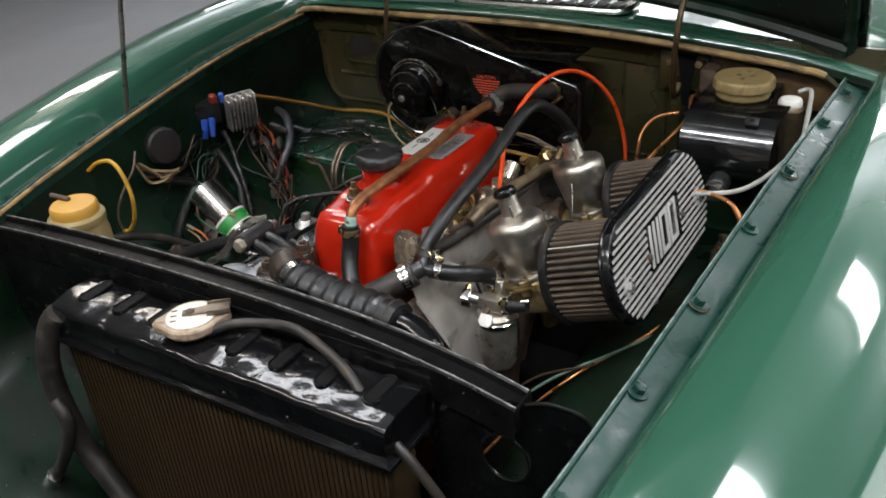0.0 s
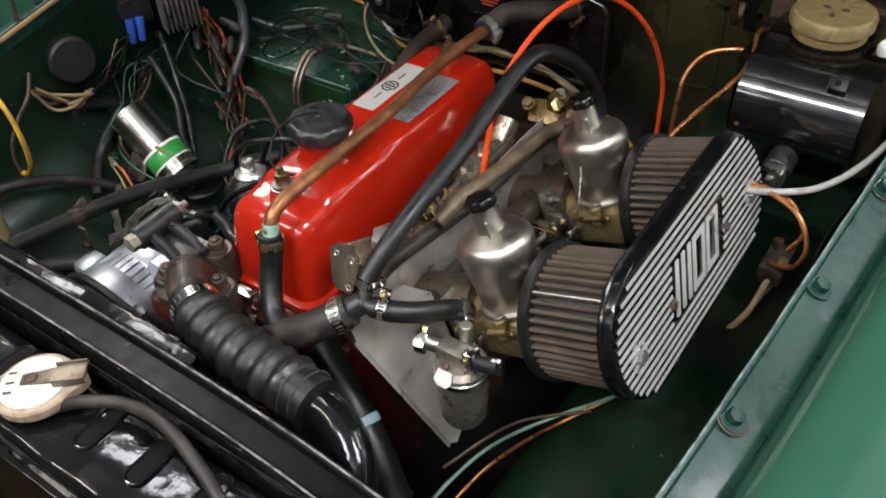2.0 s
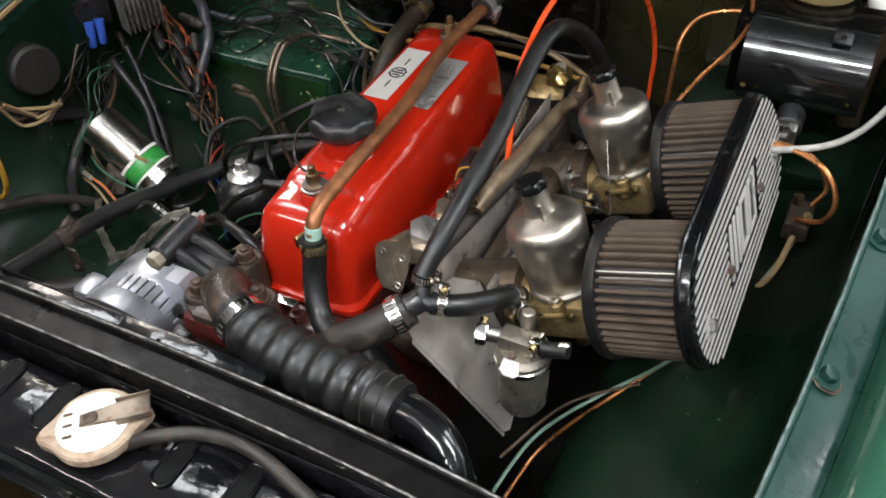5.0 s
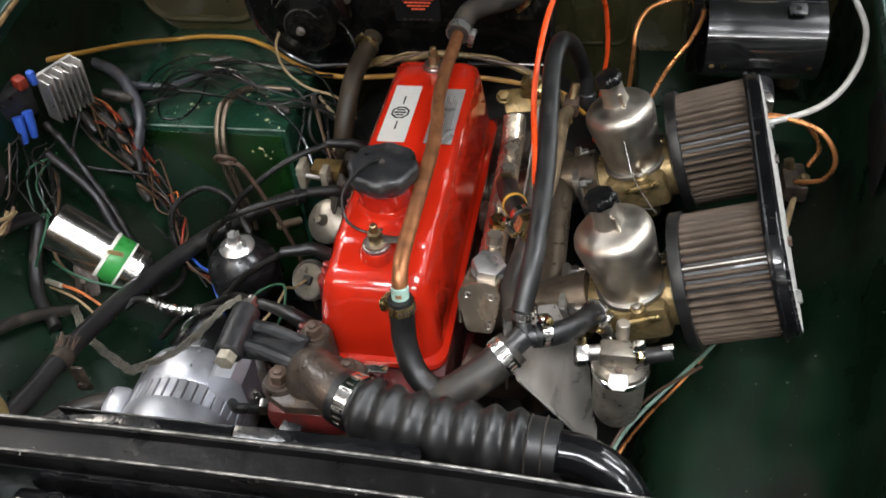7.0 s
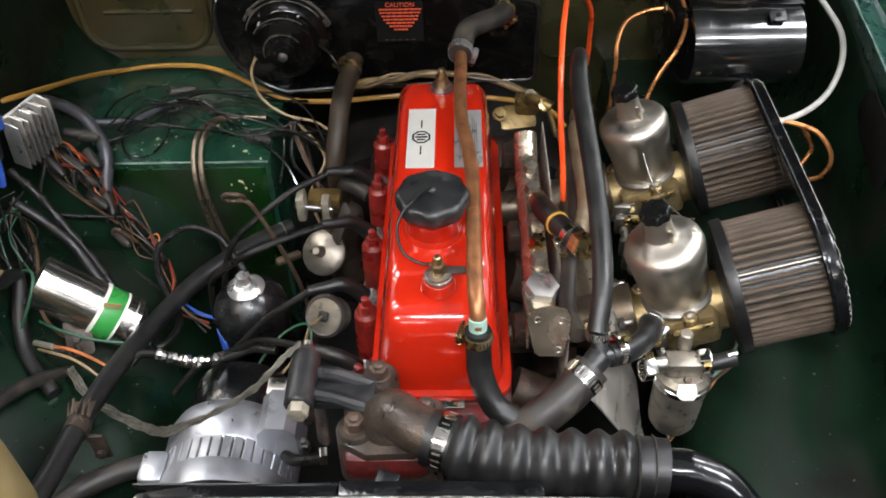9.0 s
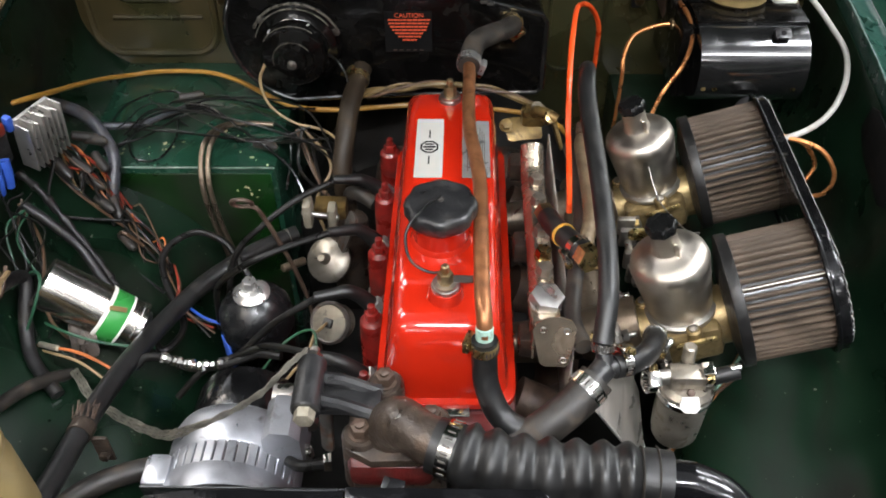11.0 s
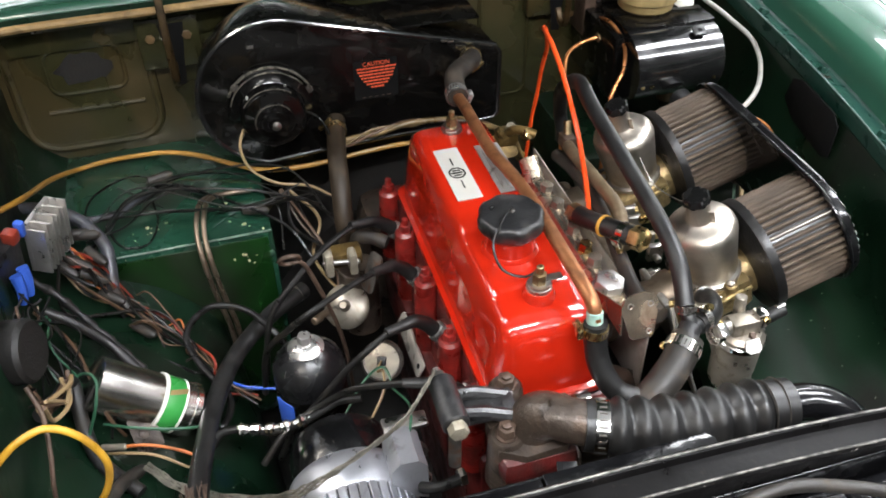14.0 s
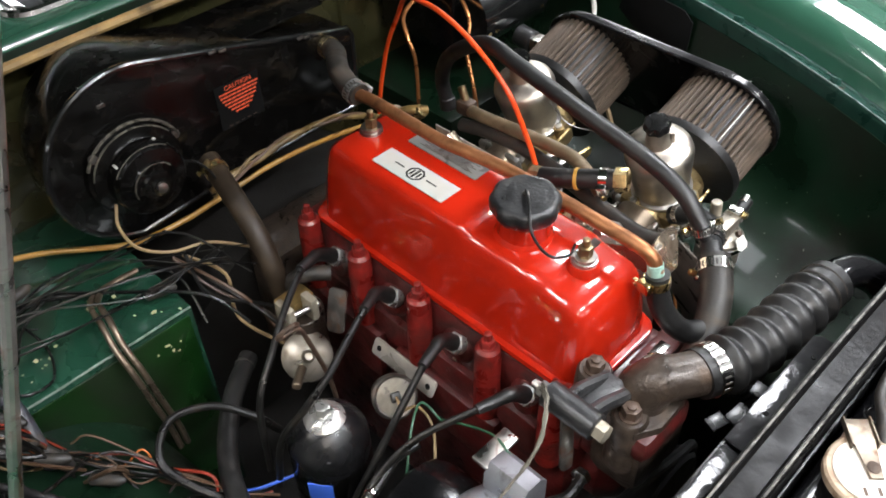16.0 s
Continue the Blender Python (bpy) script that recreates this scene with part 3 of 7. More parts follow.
# inner wings: part of their darkness is shade put into the paint colour
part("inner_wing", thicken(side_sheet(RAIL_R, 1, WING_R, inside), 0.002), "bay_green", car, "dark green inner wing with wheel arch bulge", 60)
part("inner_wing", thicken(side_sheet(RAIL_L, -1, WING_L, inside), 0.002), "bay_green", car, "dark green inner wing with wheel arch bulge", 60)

# no hole is cut: a black sheet paints the opening's shade
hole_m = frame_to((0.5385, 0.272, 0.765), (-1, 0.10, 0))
part("wing_opening", prism(bmesh.new(), [(-0.074, -0.006), (-0.064, 0.030), (-0.040, 0.040), (0.050, 0.036), (0.068, 0.022), (0.066, -0.030), (0.050, -0.038), (-0.040, -0.028)], 0, 0.002, hole_m, 0.0008), "print_hole_black", car, "black sheet painting a shaded opening on the inner wing")

# bulkhead with pressed panels
# the brown here is stain plus warm light painted into the colour
bulk = part("bulkhead", box(bmesh.new(), (-0.02, 0.705, 0.60), (1.30, 0.012, 0.58), 0.002), "grime", car, "grimy green bulkhead with warm light in its colour")
def ring_bead(cx, cz, hw, hh, r, w, y=0.699):
    path = [Vector((cx + u, y, cz + v)) for u, v in rounded(hw, hh, r, 6)]
    return sweep(bmesh.new(), path, w, 8, closed=True)
part("pressed_bead", ring_bead(-0.505, 0.765, 0.105, 0.105, 0.045, 0.007), "grime", bulk)
part("pressed_bead", ring_bead(-0.498, 0.795, 0.058, 0.038, 0.018, 0.004), "grime", bulk)
part("bead_line", sweep(bmesh.new(), [Vector((-0.57, 0.700, 0.727)), Vector((-0.42, 0.700, 0.727))], 0.005, 8), "grime", bulk)
random.seed(12)
part("flaked_patch", prism(bmesh.new(), [(0.052 * math.cos(a) * random.uniform(0.65, 1.0), 0.032 * math.sin(a) * random.uniform(0.6, 1.0)) for a in np.linspace(0, 6.1, 22)], 0, 0.0008, frame_to((-0.498, 0.6985, 0.797), (0, -1, 0))), "dull_shade_black", bulk, "dark flaked pad")
part("pressed_bead", ring_bead(0.205, 0.735, 0.045, 0.105, 0.02, 0.004), "grime", bulk)
COWL_LIP = [(-0.645, 0.878), (-0.591, 0.891), (-0.364, 0.894), (-0.079, 0.896), (0.167, 0.888), (0.385, 0.870), (0.484, 0.860), (0.561, 0.846), (0.632, 0.831)]
lip = spline([(x, 0.655, z) for x, z in COWL_LIP], 6)
seal_lip = [p for p in lip if p.x < 0.515] + spline([(0.518, 0.655, 0.856), (0.536, 0.655, 0.852), (0.552, 0.655, 0.844), (0.565, 0.655, 0.833), (0.572, 0.655, 0.818)], 4)
part("cowl_gutter", thicken(skin(bmesh.new(), [[p + Vector((0, dy, dz)) for dy, dz in ((0.040, -0.06), (0.030, -0.014), (0.008, -0.012), (0.0, -0.002), (0.001, 0.0015), (0.004, 0.0015))] for p in seal_lip]), 0.002), "grime", car, "dark cowl gutter above the bulkhead", 30)
part("cowl_seal", sweep(bmesh.new(), [p + Vector((0, -0.002, 0.001)) for p in seal_lip if p.x < 0.545], 0.0065, 8), "seal", car, "yellowed grimy edge along the cowl")
part("cowl_top", thicken(skin(bmesh.new(), [[p + Vector((0, dy, dz)) for dy, dz in ((0.0185, 0.008), (0.020, 0.013), (0.025, 0.0165), (0.033, 0.0180), (0.10, 0.021), (0.18, 0.025), (0.30, 0.031), (0.42, 0.037))] for p in lip]), 0.002), "fender_green", car, "glossy green cowl panel", 60)
VX, VY, VZ = -0.045, 0.755, 0.9190
part("cowl_channel", thicken(skin(bmesh.new(), [[p + Vector((0, dy, dz)) for dy, dz in ((0.005, 0.001), (0.008, -0.008), (0.015, -0.008), (0.0188, 0.0075))] for p in lip]), 0.001), "bay_green", car, "dark green channel along the cowl", 40)
vent = part("cowl_vent", sweep(bmesh.new(), [Vector((VX + u, VY + v, VZ)) for u, v in rounded(0.20, 0.045, 0.03, 6)], 0.007, 8, closed=True), "chrome", car, "bright cowl air intake surround")
part("vent_pan", box(bmesh.new(), (VX, VY, VZ - 0.002), (0.39, 0.08, 0.004), 0.001), "print_hole_black", vent)
for k in range(12):
    part("slat", box(bmesh.new(), (VX - 0.182 + 0.033 * k, VY, VZ + 0.001), (0.012, 0.080, 0.005), 0.002), "chrome", vent)
screen = part("windscreen", thicken(skin(bmesh.new(), [[(x, 1.0 + 0.09 * (x / 0.6) ** 2 + 0.55 * s, 0.955 + 0.36 * s) for x in (-0.6, -0.3, 0, 0.3, 0.6)] for s in (0, 0.5, 1)]), 0.005), "glass", car, "clear raked windscreen")
screen.visible_shadow = False
part("windscreen_frame", sweep(bmesh.new(), spline([(x, 0.995 + 0.09 * (x / 0.6) ** 2, 0.952) for x in (-0.62, -0.3, 0, 0.3, 0.62)], 6), 0.012, 8), "chrome", car, "bright windscreen frame")
part("door_side", thicken(skin(bmesh.new(), [[(sx, y, z) for z in (0.25, 0.55, 0.86)] for sx in (0.76,) for y in (0.9, 2.6)]), 0.003), "fender_green", car)
part("door_side", thicken(skin(bmesh.new(), [[(sx, y, z) for z in (0.25, 0.55, 0.88)] for sx in (-0.80,) for y in (0.9, 2.6)]), 0.003), "fender_green", car)

# gussets under the cowl corners
part("gusset", box(bmesh.new(), (0.445, 0.690, 0.815), (0.270, 0.016, 0.085), 0.004), "primer", car, "stained cream and brown gusset plate")
# pedal box and battery-side box
def foot_box(x0, x1, y0, z):
    return box(bmesh.new(), ((x0 + x1) / 2, (y0 + 0.70) / 2, z - 0.2), (x1 - x0, 0.70 - y0, 0.4), 0.004)
fb = part("footwell_box", foot_box(-0.60, -0.262, 0.403, 0.640), "bay_green_clean", car, "green footwell box with chipped paint")
# thin facing that colours the box front darker, as shade
part("front_face", box(bmesh.new(), (-0.43, 0.4005, 0.45), (0.32, 0.003, 0.36), 0.001), "bay_front_shade", fb, "front face in darker green for shade")
random.seed(31)
part("worn_edge", sweep(bmesh.new(), [Vector((x, 0.4035 + 0.0006 * math.sin(60 * x), 0.6385)) for x in np.linspace(-0.59, -0.264, 40)], 0.0016, 6), "worn_edge", fb, "front edge worn pale")
CLUSTERS = ((-0.435, 0.452, 9), (-0.345, 0.500, 7), (-0.505, 0.430, 5), (-0.300, 0.425, 5))
for gx, gy, count in CLUSTERS:
    for k in range(count):
        cx, cy = random.gauss(gx, 0.016), random.gauss(gy, 0.012)
        r0 = random.uniform(0.0010, 0.0036)
        flake = [(r0 * random.uniform(0.45, 1.3) * math.cos(a), r0 * random.uniform(0.45, 1.3) * math.sin(a)) for a in np.linspace(0, 5.6, 9)]
        part("paint_chip", prism(bmesh.new(), flake, 0, 0.0005, Matrix.Translation((cx, max(cy, 0.409), 0.6398))), "chip", fb)
for k in range(7):
    cx, cz = random.gauss(-0.305, 0.012), random.gauss(0.600, 0.010)
    r0 = random.uniform(0.0010, 0.0030)
    flake = [(r0 * random.uniform(0.45, 1.2) * math.cos(a), r0 * random.uniform(0.45, 1.3) * math.sin(a)) for a in np.linspace(0, 5.6, 8)]
    part("paint_chip", prism(bmesh.new(), flake, 0, 0.0005, frame_to((cx, 0.3992, cz), (0, -1, 0))), "chip", fb)
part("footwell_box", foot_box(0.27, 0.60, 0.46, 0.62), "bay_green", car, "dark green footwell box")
# underside sheets coloured near-black so the deep bay reads as shaded
part("transmission_tunnel", lathe(bmesh.new(), [(0.30, 0), (0.30, 0.35)], frame_to((0, 0.50, 0.30), (0, 1, 0)), 24), "dull_shade_black", car, "tunnel behind the engine, shade in its near-black colour")
part("floor_pan", box(bmesh.new(), (0, 0.2, 0.22), (1.2, 1.1, 0.01), 0), "dull_shade_black", car, "underside sheet with shade in its near-black colour")
part("under_panel", box(bmesh.new(), (0, -0.55, 0.22), (1.0, 0.5, 0.01), 0), "dull_shade_black", car)

# slam panel across the front of the bay
def bar_point(x):
    s = (x + 0.03) / 0.47
    if s < 0:
        return Vector((x, -0.255 + 0.003 * s * s, 0.800 - 0.019 * s * s))
    return Vector((x, -0.255 - 0.012 * s ** 4, 0.800 - 0.030 * s * s - 0.008 * s ** 4))
bar_path = [bar_point(-0.54 + 0.0309 * k) for k in range(32)]
BAR = [(0.016, -0.030), (0.016, 0.0), (0.0125, 0.002), (0.010, 0.0), (0.008, -0.007), (-0.014, -0.007), (-0.017, 0.0), (-0.020, 0.001), (-0.0225, -0.002), (-0.0225, -0.045)]
bar = part("slam_panel", thicken(skin(bmesh.new(), [[p + Vector((0, dy, dz)) for dy, dz in BAR] for p in bar_path]), 0.0015), "bar_black", car, "glossy black channel bar across the bay", 30)

for dy, dz in ((0.0125, 0.0020), (-0.0195, 0.0008)):
    part("worn_lip", sweep(bmesh.new(), [p + Vector((0.0006 * math.sin(170 * p.x), dy, dz)) for p in bar_path], 0.0013, 6), "bar_edge", bar, "lip worn to bare metal in places")
part("end_cap", box(bmesh.new(), (0.4185, -0.267, 0.749), (0.003, 0.037, 0.034), 0.001), "bar_black", bar)

def panel_with_hole(outline, y, hx, hz, rx, rz, n=56):
    bm = bmesh.new()
    inner, outer = [], []
    for k in range(n):
        a = 2 * math.pi * k / n
        c, s = math.cos(a), math.sin(a)
        inner.append(bm.verts.new((hx + rx * c, y, hz + rz * s)))
        reach = []
        for (x0, z0), (x1, z1) in zip(outline, outline[1:] + outline[:1]):
            det = c * (z0 - z1) - s * (x0 - x1)
            if abs(det) < 1e-9:
                continue
            t = ((x0 - hx) * (z0 - z1) - (z0 - hz) * (x0 - x1)) / det
            u = (c * (z0 - hz) - s * (x0 - hx)) / det
            if t > 0 and -1e-6 <= u <= 1 + 1e-6:
                reach.append(t)
        outer.append(bm.verts.new((hx + min(reach) * c, y, hz + min(reach) * s)))
    for k in range(n):
        bm.faces.new((inner[k], inner[(k + 1) % n], outer[(k + 1) % n], outer[k]))
    return thicken(bm, 0.0025)
END_PANEL = [(0.30, 0.42), (0.482, 0.42), (0.486, 0.70), (0.486, 0.731), (0.480, 0.743), (0.463, 0.755), (0.442, 0.764), (0.424, 0.764), (0.30, 0.760)]
def lean(x):
    return -0.2755 + 0.55 * max(0.0, x - 0.42)
end_bm = panel_with_hole(END_PANEL, -0.2755, 0.398, 0.681, 0.0305, 0.034)
for v in end_bm.verts:
    v.co.y += 0.2755 + lean(v.co.x)
diaphragm = part("diaphragm", end_bm, "black", car, "black end panel with a round hole")
part("hole_edge", sweep(bmesh.new(), [Vector((0.398 + 0.0305 * math.cos(a), -0.2768, 0.681 + 0.034 * math.sin(a))) for a in np.linspace(0, 2 * math.pi, 40, endpoint=False)], 0.0016, 8, closed=True), "bar_black", diaphragm)
part("rolled_edge", sweep(bmesh.new(), spline([(x, lean(x), z) for x, z in ((0.424, 0.765), (0.442, 0.766), (0.463, 0.757), (0.480, 0.744), (0.486, 0.730))], 5), 0.0025, 8), "bar_black", diaphragm)
part("diaphragm", box(bmesh.new(), (-0.44, -0.271, 0.60), (0.20, 0.003, 0.32), 0.001), "black", car, "black diaphragm panel")
part("diaphragm", box(bmesh.new(), (-0.02, -0.2800, 0.745), (0.66, 0.003, 0.07), 0.001), "black", car, "black diaphragm panel")
part("front_panel", box(bmesh.new(), (0, -0.72, 0.42), (1.0, 0.01, 0.40), 0.003), "bay_green", car, "dark green front panel behind the grille")

# shroud plates behind the bar
shroud = thing("fan_shroud", (-0.08, -0.21, 0.79), "glossy black steel fan shroud strip behind the bar", "shroud")
tilt = Matrix.Translation((0, -0.233, 0.783)) @ Matrix.Rotation(radians(8), 4, "X")
part("plate", prism(bmesh.new(), [(0.090, -0.016), (0.090, 0.008), (0.083, 0.015), (-0.080, 0.015), (-0.080, -0.016)], 0, 0.002, tilt, 0.0006), "tank_black", shroud)
part("plate", prism(bmesh.new(), [(-0.082, -0.016), (-0.082, 0.013), (-0.19, 0.016), (-0.25, 0.006), (-0.262, -0.016)], -0.003, -0.001, tilt, 0.0006), "tank_black", shroud, "shinier outer plate")
part("skirt", box(bmesh.new(), (-0.085, 0.014, -0.02), (0.34, 0.002, 0.04), 0.0005, tilt), "black", shroud)

for k, (tx, w) in enumerate(((-0.050, 0.020), (-0.020, 0.026), (0.020, 0.018))):
    part("tab", box(bmesh.new(), (tx, 0.021, -0.036 - 0.004 * (k % 2)), (w, 0.014, 0.003), 0.0008, tilt @ Matrix.Rotation(radians(-14 + 9 * k), 4, "Z")), "satin_black", shroud, "folded black tab")
for tx in (-0.24, -0.19, -0.03, 0.06):
    part("pit", lathe(bmesh.new(), [(0.0025, 0.0), (0.0025, 0.0026)], tilt @ Matrix.Translation((tx, 0.002, 0)), 10), "print_hole_black", shroud)
# ---- bonnet ----
HINGE_Y, HINGE_Z, OPEN = 0.735, 0.875, 54
bonnet = thing("bonnet", (0, HINGE_Y, HINGE_Z), "green car bonnet propped wide open", "bonnet")
hinge_m = Matrix.Translation((-0.03, HINGE_Y, HINGE_Z + 0.03)) @ Matrix.Rotation(radians(2.9), 4, "Y") @ Matrix.Rotation(radians(180 - OPEN), 4, "X")
def bonnet_rows(drop):
    rows = []
    for k in range(13):
        u = k / 12
        half = 0.625 - 0.12 * u * u
        rows.append([hinge_m @ Vector((half * v, u * 1.04, -(0.075 * (1 - v * v) - drop))) for v in np.linspace(-1, 1, 17)])
    return rows
part("skin", thicken(skin(bmesh.new(), bonnet_rows(0)), 0.002), "fender_green", bonnet, "glossy green outer skin", 60)
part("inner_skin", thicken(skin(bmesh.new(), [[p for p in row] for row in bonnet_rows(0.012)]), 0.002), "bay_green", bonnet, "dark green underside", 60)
for u0 in (0.03, 0.97):
    half = 0.60 - 0.12 * u0 * u0
    part("brace", sweep(bmesh.new(), [hinge_m @ Vector((half * v, u0 * 1.04, -(0.075 * (1 - v * v) - 0.025))) for v in np.linspace(-1, 1, 17)], 0.014, 8), "bay_green", bonnet)
for v in (-1, 1):
    part("brace", sweep(bmesh.new(), [hinge_m @ Vector((v * (0.60 - 0.12 * u * u), u * 1.04, 0.018)) for u in np.linspace(0.02, 0.98, 12)], 0.012, 8), "bay_green", bonnet)
for hx in (-0.36, 0.288):
    arm = spline([(hx, 0.655, 0.808), (hx, 0.640, 0.790), (hx, 0.622, 0.792), (hx, 0.614, 0.82), (hx, 0.615, 0.88), (hx, 0.635, 0.945), (hx, 0.67, 0.985), (hx, 0.715, 0.985)], 6)
    hinge = part("hinge", sweep(bmesh.new(), arm, 0.0060, 8, flat=0.6), "hinge_brass", bonnet, "brown worn steel hinge arm")
    part("slot_plate", box(bmesh.new(), (hx, 0.690, 0.828), (0.095, 0.024, 0.085), 0.004), "grime", hinge)
    # black sheet for the shade inside the slot
    part("hinge_slot", prism(bmesh.new(), [(-0.020, 0.036), (0.020, 0.036), (0.010, -0.03), (0.007, -0.07), (-0.007, -0.07), (-0.010, -0.03)], 0, 0.0008, Matrix.Translation((hx + 0.006, 0.6775, 0.826)) @ Matrix.Rotation(radians(90), 4, "X")), "print_hole_black", hinge)
    for dx in (-0.028, 0.028):
        bolt(hinge, (hx + dx, 0.678, 0.840), (0, -1, 0), "primer", 0.013, 0.005)
prop = thing("prop_rod", (-0.566, 0.05, 0.80), "thin dull steel bonnet prop rod", "prop rod")
part("rod", sweep(bmesh.new(), spline([(-0.603, 0.065, 0.765), (-0.590, 0.0635, 0.80), (-0.546, 0.060, 0.934), (-0.483, 0.055, 1.125), (-0.33, 0.045, 1.60)], 5), 0.0045, 10), "steel", prop)
part("bracket", box(bmesh.new(), (-0.585, 0.064, 0.795), (0.012, 0.05, 0.04), 0.003), "grime", prop, "grimy green bracket")

# ---- radiator ----
rad = thing("radiator", (0.02, -0.33, 0.28), "black topped radiator with a dusty brown core", "radiator")
RX0, RX1 = -0.265, 0.305
part("core", box(bmesh.new(), ((RX0 + RX1) / 2, -0.335, 0.49), (RX1 - RX0 - 0.02, 0.06, 0.44), 0.002), "core", rad, "dusty brown finned core")
fin = part("fin", box(bmesh.new(), (RX0 + 0.014, -0.3655, 0.49), (0.0022, 0.003, 0.435), 0), "core", rad)
for k in range(1, 64):
    twin = new("fin", fin.data)
    twin.parent = rad
    twin.location = (k * (RX1 - RX0 - 0.028) / 63, 0, 0)
def tank_row(y, z, dent):
    return [(x, y + 0.4 * dent * math.sin(41 * x + 30 * z), z + dent * (math.sin(37 * x + 60 * y) + 0.7 * math.sin(83 * x - 90 * y + 1.3) + 0.5 * math.sin(151 * x + 2.0))) for x in np.linspace(RX0, RX1, 72)]
tank_prof = [(-0.372, 0.705, 0), (-0.372, 0.712, 0.0001), (-0.372, 0.730, 0.0004), (-0.372, 0.748, 0.0005), (-0.3712, 0.7522, 0.0006), (-0.3685, 0.7555, 0.0007), (-0.3645, 0.7570, 0.0008), (-0.360, 0.7575, 0.0008)]
tank_prof += [(y, 0.7575 + 0.0045 * min(1, (y + 0.360) / 0.02), 0.0009) for y in np.linspace(-0.352, -0.300, 8)]
tank_prof += [(-0.294, 0.7612, 0.0006), (-0.289, 0.7585, 0.0004), (-0.2855, 0.753, 0.0002), (-0.284, 0.745, 0), (-0.284, 0.735, 0), (-0.284, 0.705, 0)]
tank_bm = skin(bmesh.new(), [tank_row(y, z, d) for y, z, d in tank_prof])
for x in (RX0, RX1):
    pts = [v for v in tank_bm.verts if abs(v.co.x - x) < 1e-5]
    tank_bm.faces.new(pts)
tank = part("top_tank", tank_bm, "tank_black", rad, "shiny black pressed top tank", 40)
part("flange", box(bmesh.new(), ((RX0 + RX1) / 2, -0.33, 0.7085), (RX1 - RX0 + 0.016, 0.098, 0.007), 0.002), "tank_black", rad)
for k in range(8):
    x = RX0 + 0.040 + k * 0.070
    if abs(x + 0.022) < 0.040:
        continue
    slot_m = Matrix.Translation((x, -0.318, 0.7628)) @ Matrix.Rotation(radians(90), 4, "Z")
    rim = [slot_m @ Vector((u, v, 0)) for u, v in rounded(0.026, 0.0100, 0.0098, 5)]
    part("slot_rim", sweep(bmesh.new(), rim, 0.0020, 8, closed=True), "tank_black", tank)
    # slot depth is painted: a black inlay for its shade
    part("slot", prism(bmesh.new(), rounded(0.0255, 0.0092, 0.009, 5), -0.001, 0.0006, slot_m), "print_hole_black", tank)
for k in range(6):
    bolt(tank, (RX0 + 0.03 + 0.10 * k, -0.372, 0.722), (0, -1, 0), "tank_black", 0.008, 0.003)
part("filler_neck", lathe(bmesh.new(), [(0.023, 0), (0.023, 0.012), (0.031, 0.013), (0.031, 0.016), (0.02, 0.016)], Matrix.Translation((-0.022, -0.326, 0.757)), 28), "steel_dark", rad)
cap_m = Matrix.Translation((-0.022, -0.326, 0.773)) @ Matrix.Rotation(radians(42), 4, "Z")
def ears(a, h):
    return 1 + 0.30 * max(0, math.cos(2 * a)) ** 6
cap = part("pressure_cap", lathe(bmesh.new(), [(0.035, -0.004), (0.038, 0.0), (0.038, 0.008), (0.036, 0.0105), (0.031, 0.011)], cap_m, 56, squash=ears), "rust_pale", rad, "pressure cap with a stained rusty rim")
part("cap_disc", lathe(bmesh.new(), [(0.0315, 0.010), (0.0315, 0.0125), (0.029, 0.0140), (0.008, 0.0145)], cap_m, 48), "cap_metal", cap, "worn cream disc")
part("lever", prism(bmesh.new(), [(-0.010, -0.006), (0.020, -0.008), (0.036, -0.012), (0.050, -0.013), (0.050, 0.013), (0.036, 0.012), (0.020, 0.008), (-0.010, 0.006)], 0.0155, 0.018, cap_m, 0.0008), "lever_steel", cap, "stained steel release lever")
part("lever_lip", box(bmesh.new(), (0.036, 0.0115, 0.0175), (0.030, 0.002, 0.008), 0.0008, cap_m), "lever_steel", cap)
part("lever_lip", box(bmesh.new(), (0.036, -0.0115, 0.0175), (0.030, 0.002, 0.008), 0.0008, cap_m), "lever_steel", cap)
part("rivet", lathe(bmesh.new(), [(0.006, 0.0145), (0.006, 0.019), (0.003, 0.0205)], cap_m, 16), "rust", cap)
for k in range(3):
    part("print_bar", box(bmesh.new(), (-0.021, -0.012 + 0.012 * k, 0.0143), (0.008, 0.003, 0.0004), 0, cap_m), "rust", cap)
hose("overflow_hose", [(0.006, -0.328, 0.768), (0.035, -0.313, 0.780), (0.072, -0.295, 0.781), (0.122, -0.294, 0.788), (0.173, -0.304, 0.782), (0.225, -0.321, 0.770), (0.28, -0.345, 0.735), (0.33, -0.35, 0.695), (0.37, -0.33, 0.60)], 0.0062, "rubber_grey", "thin grey rubber overflow hose from the radiator neck")
hose("front_hose", [(-0.250, -0.368, 0.748), (-0.265, -0.375, 0.729), (-0.279, -0.385, 0.687), (-0.285, -0.39, 0.638), (-0.280, -0.39, 0.576), (-0.261, -0.39, 0.518), (-0.23, -0.39, 0.474), (-0.20, -0.39, 0.435), (-0.172, -0.388, 0.385), (-0.13, -0.38, 0.32)], 0.0165, "rubber_grey", "thick grey rubber hose hanging in front of the radiator", seg=18)
t = hose("oil_pipe", [(-0.262, -0.41, 0.620), (-0.245, -0.41, 0.594), (-0.252, -0.415, 0.555), (-0.293, -0.42, 0.489), (-0.371, -0.42, 0.400), (-0.44, -0.42, 0.32)], 0.0095, "rubber_grey", "grey oil hose with a bright metal ferrule")
part("ferrule", rod(bmesh.new(), (-0.318, -0.42, 0.461), (-0.372, -0.42, 0.399), 0.0135, 16), "chrome", t, "bright crimped ferrule")

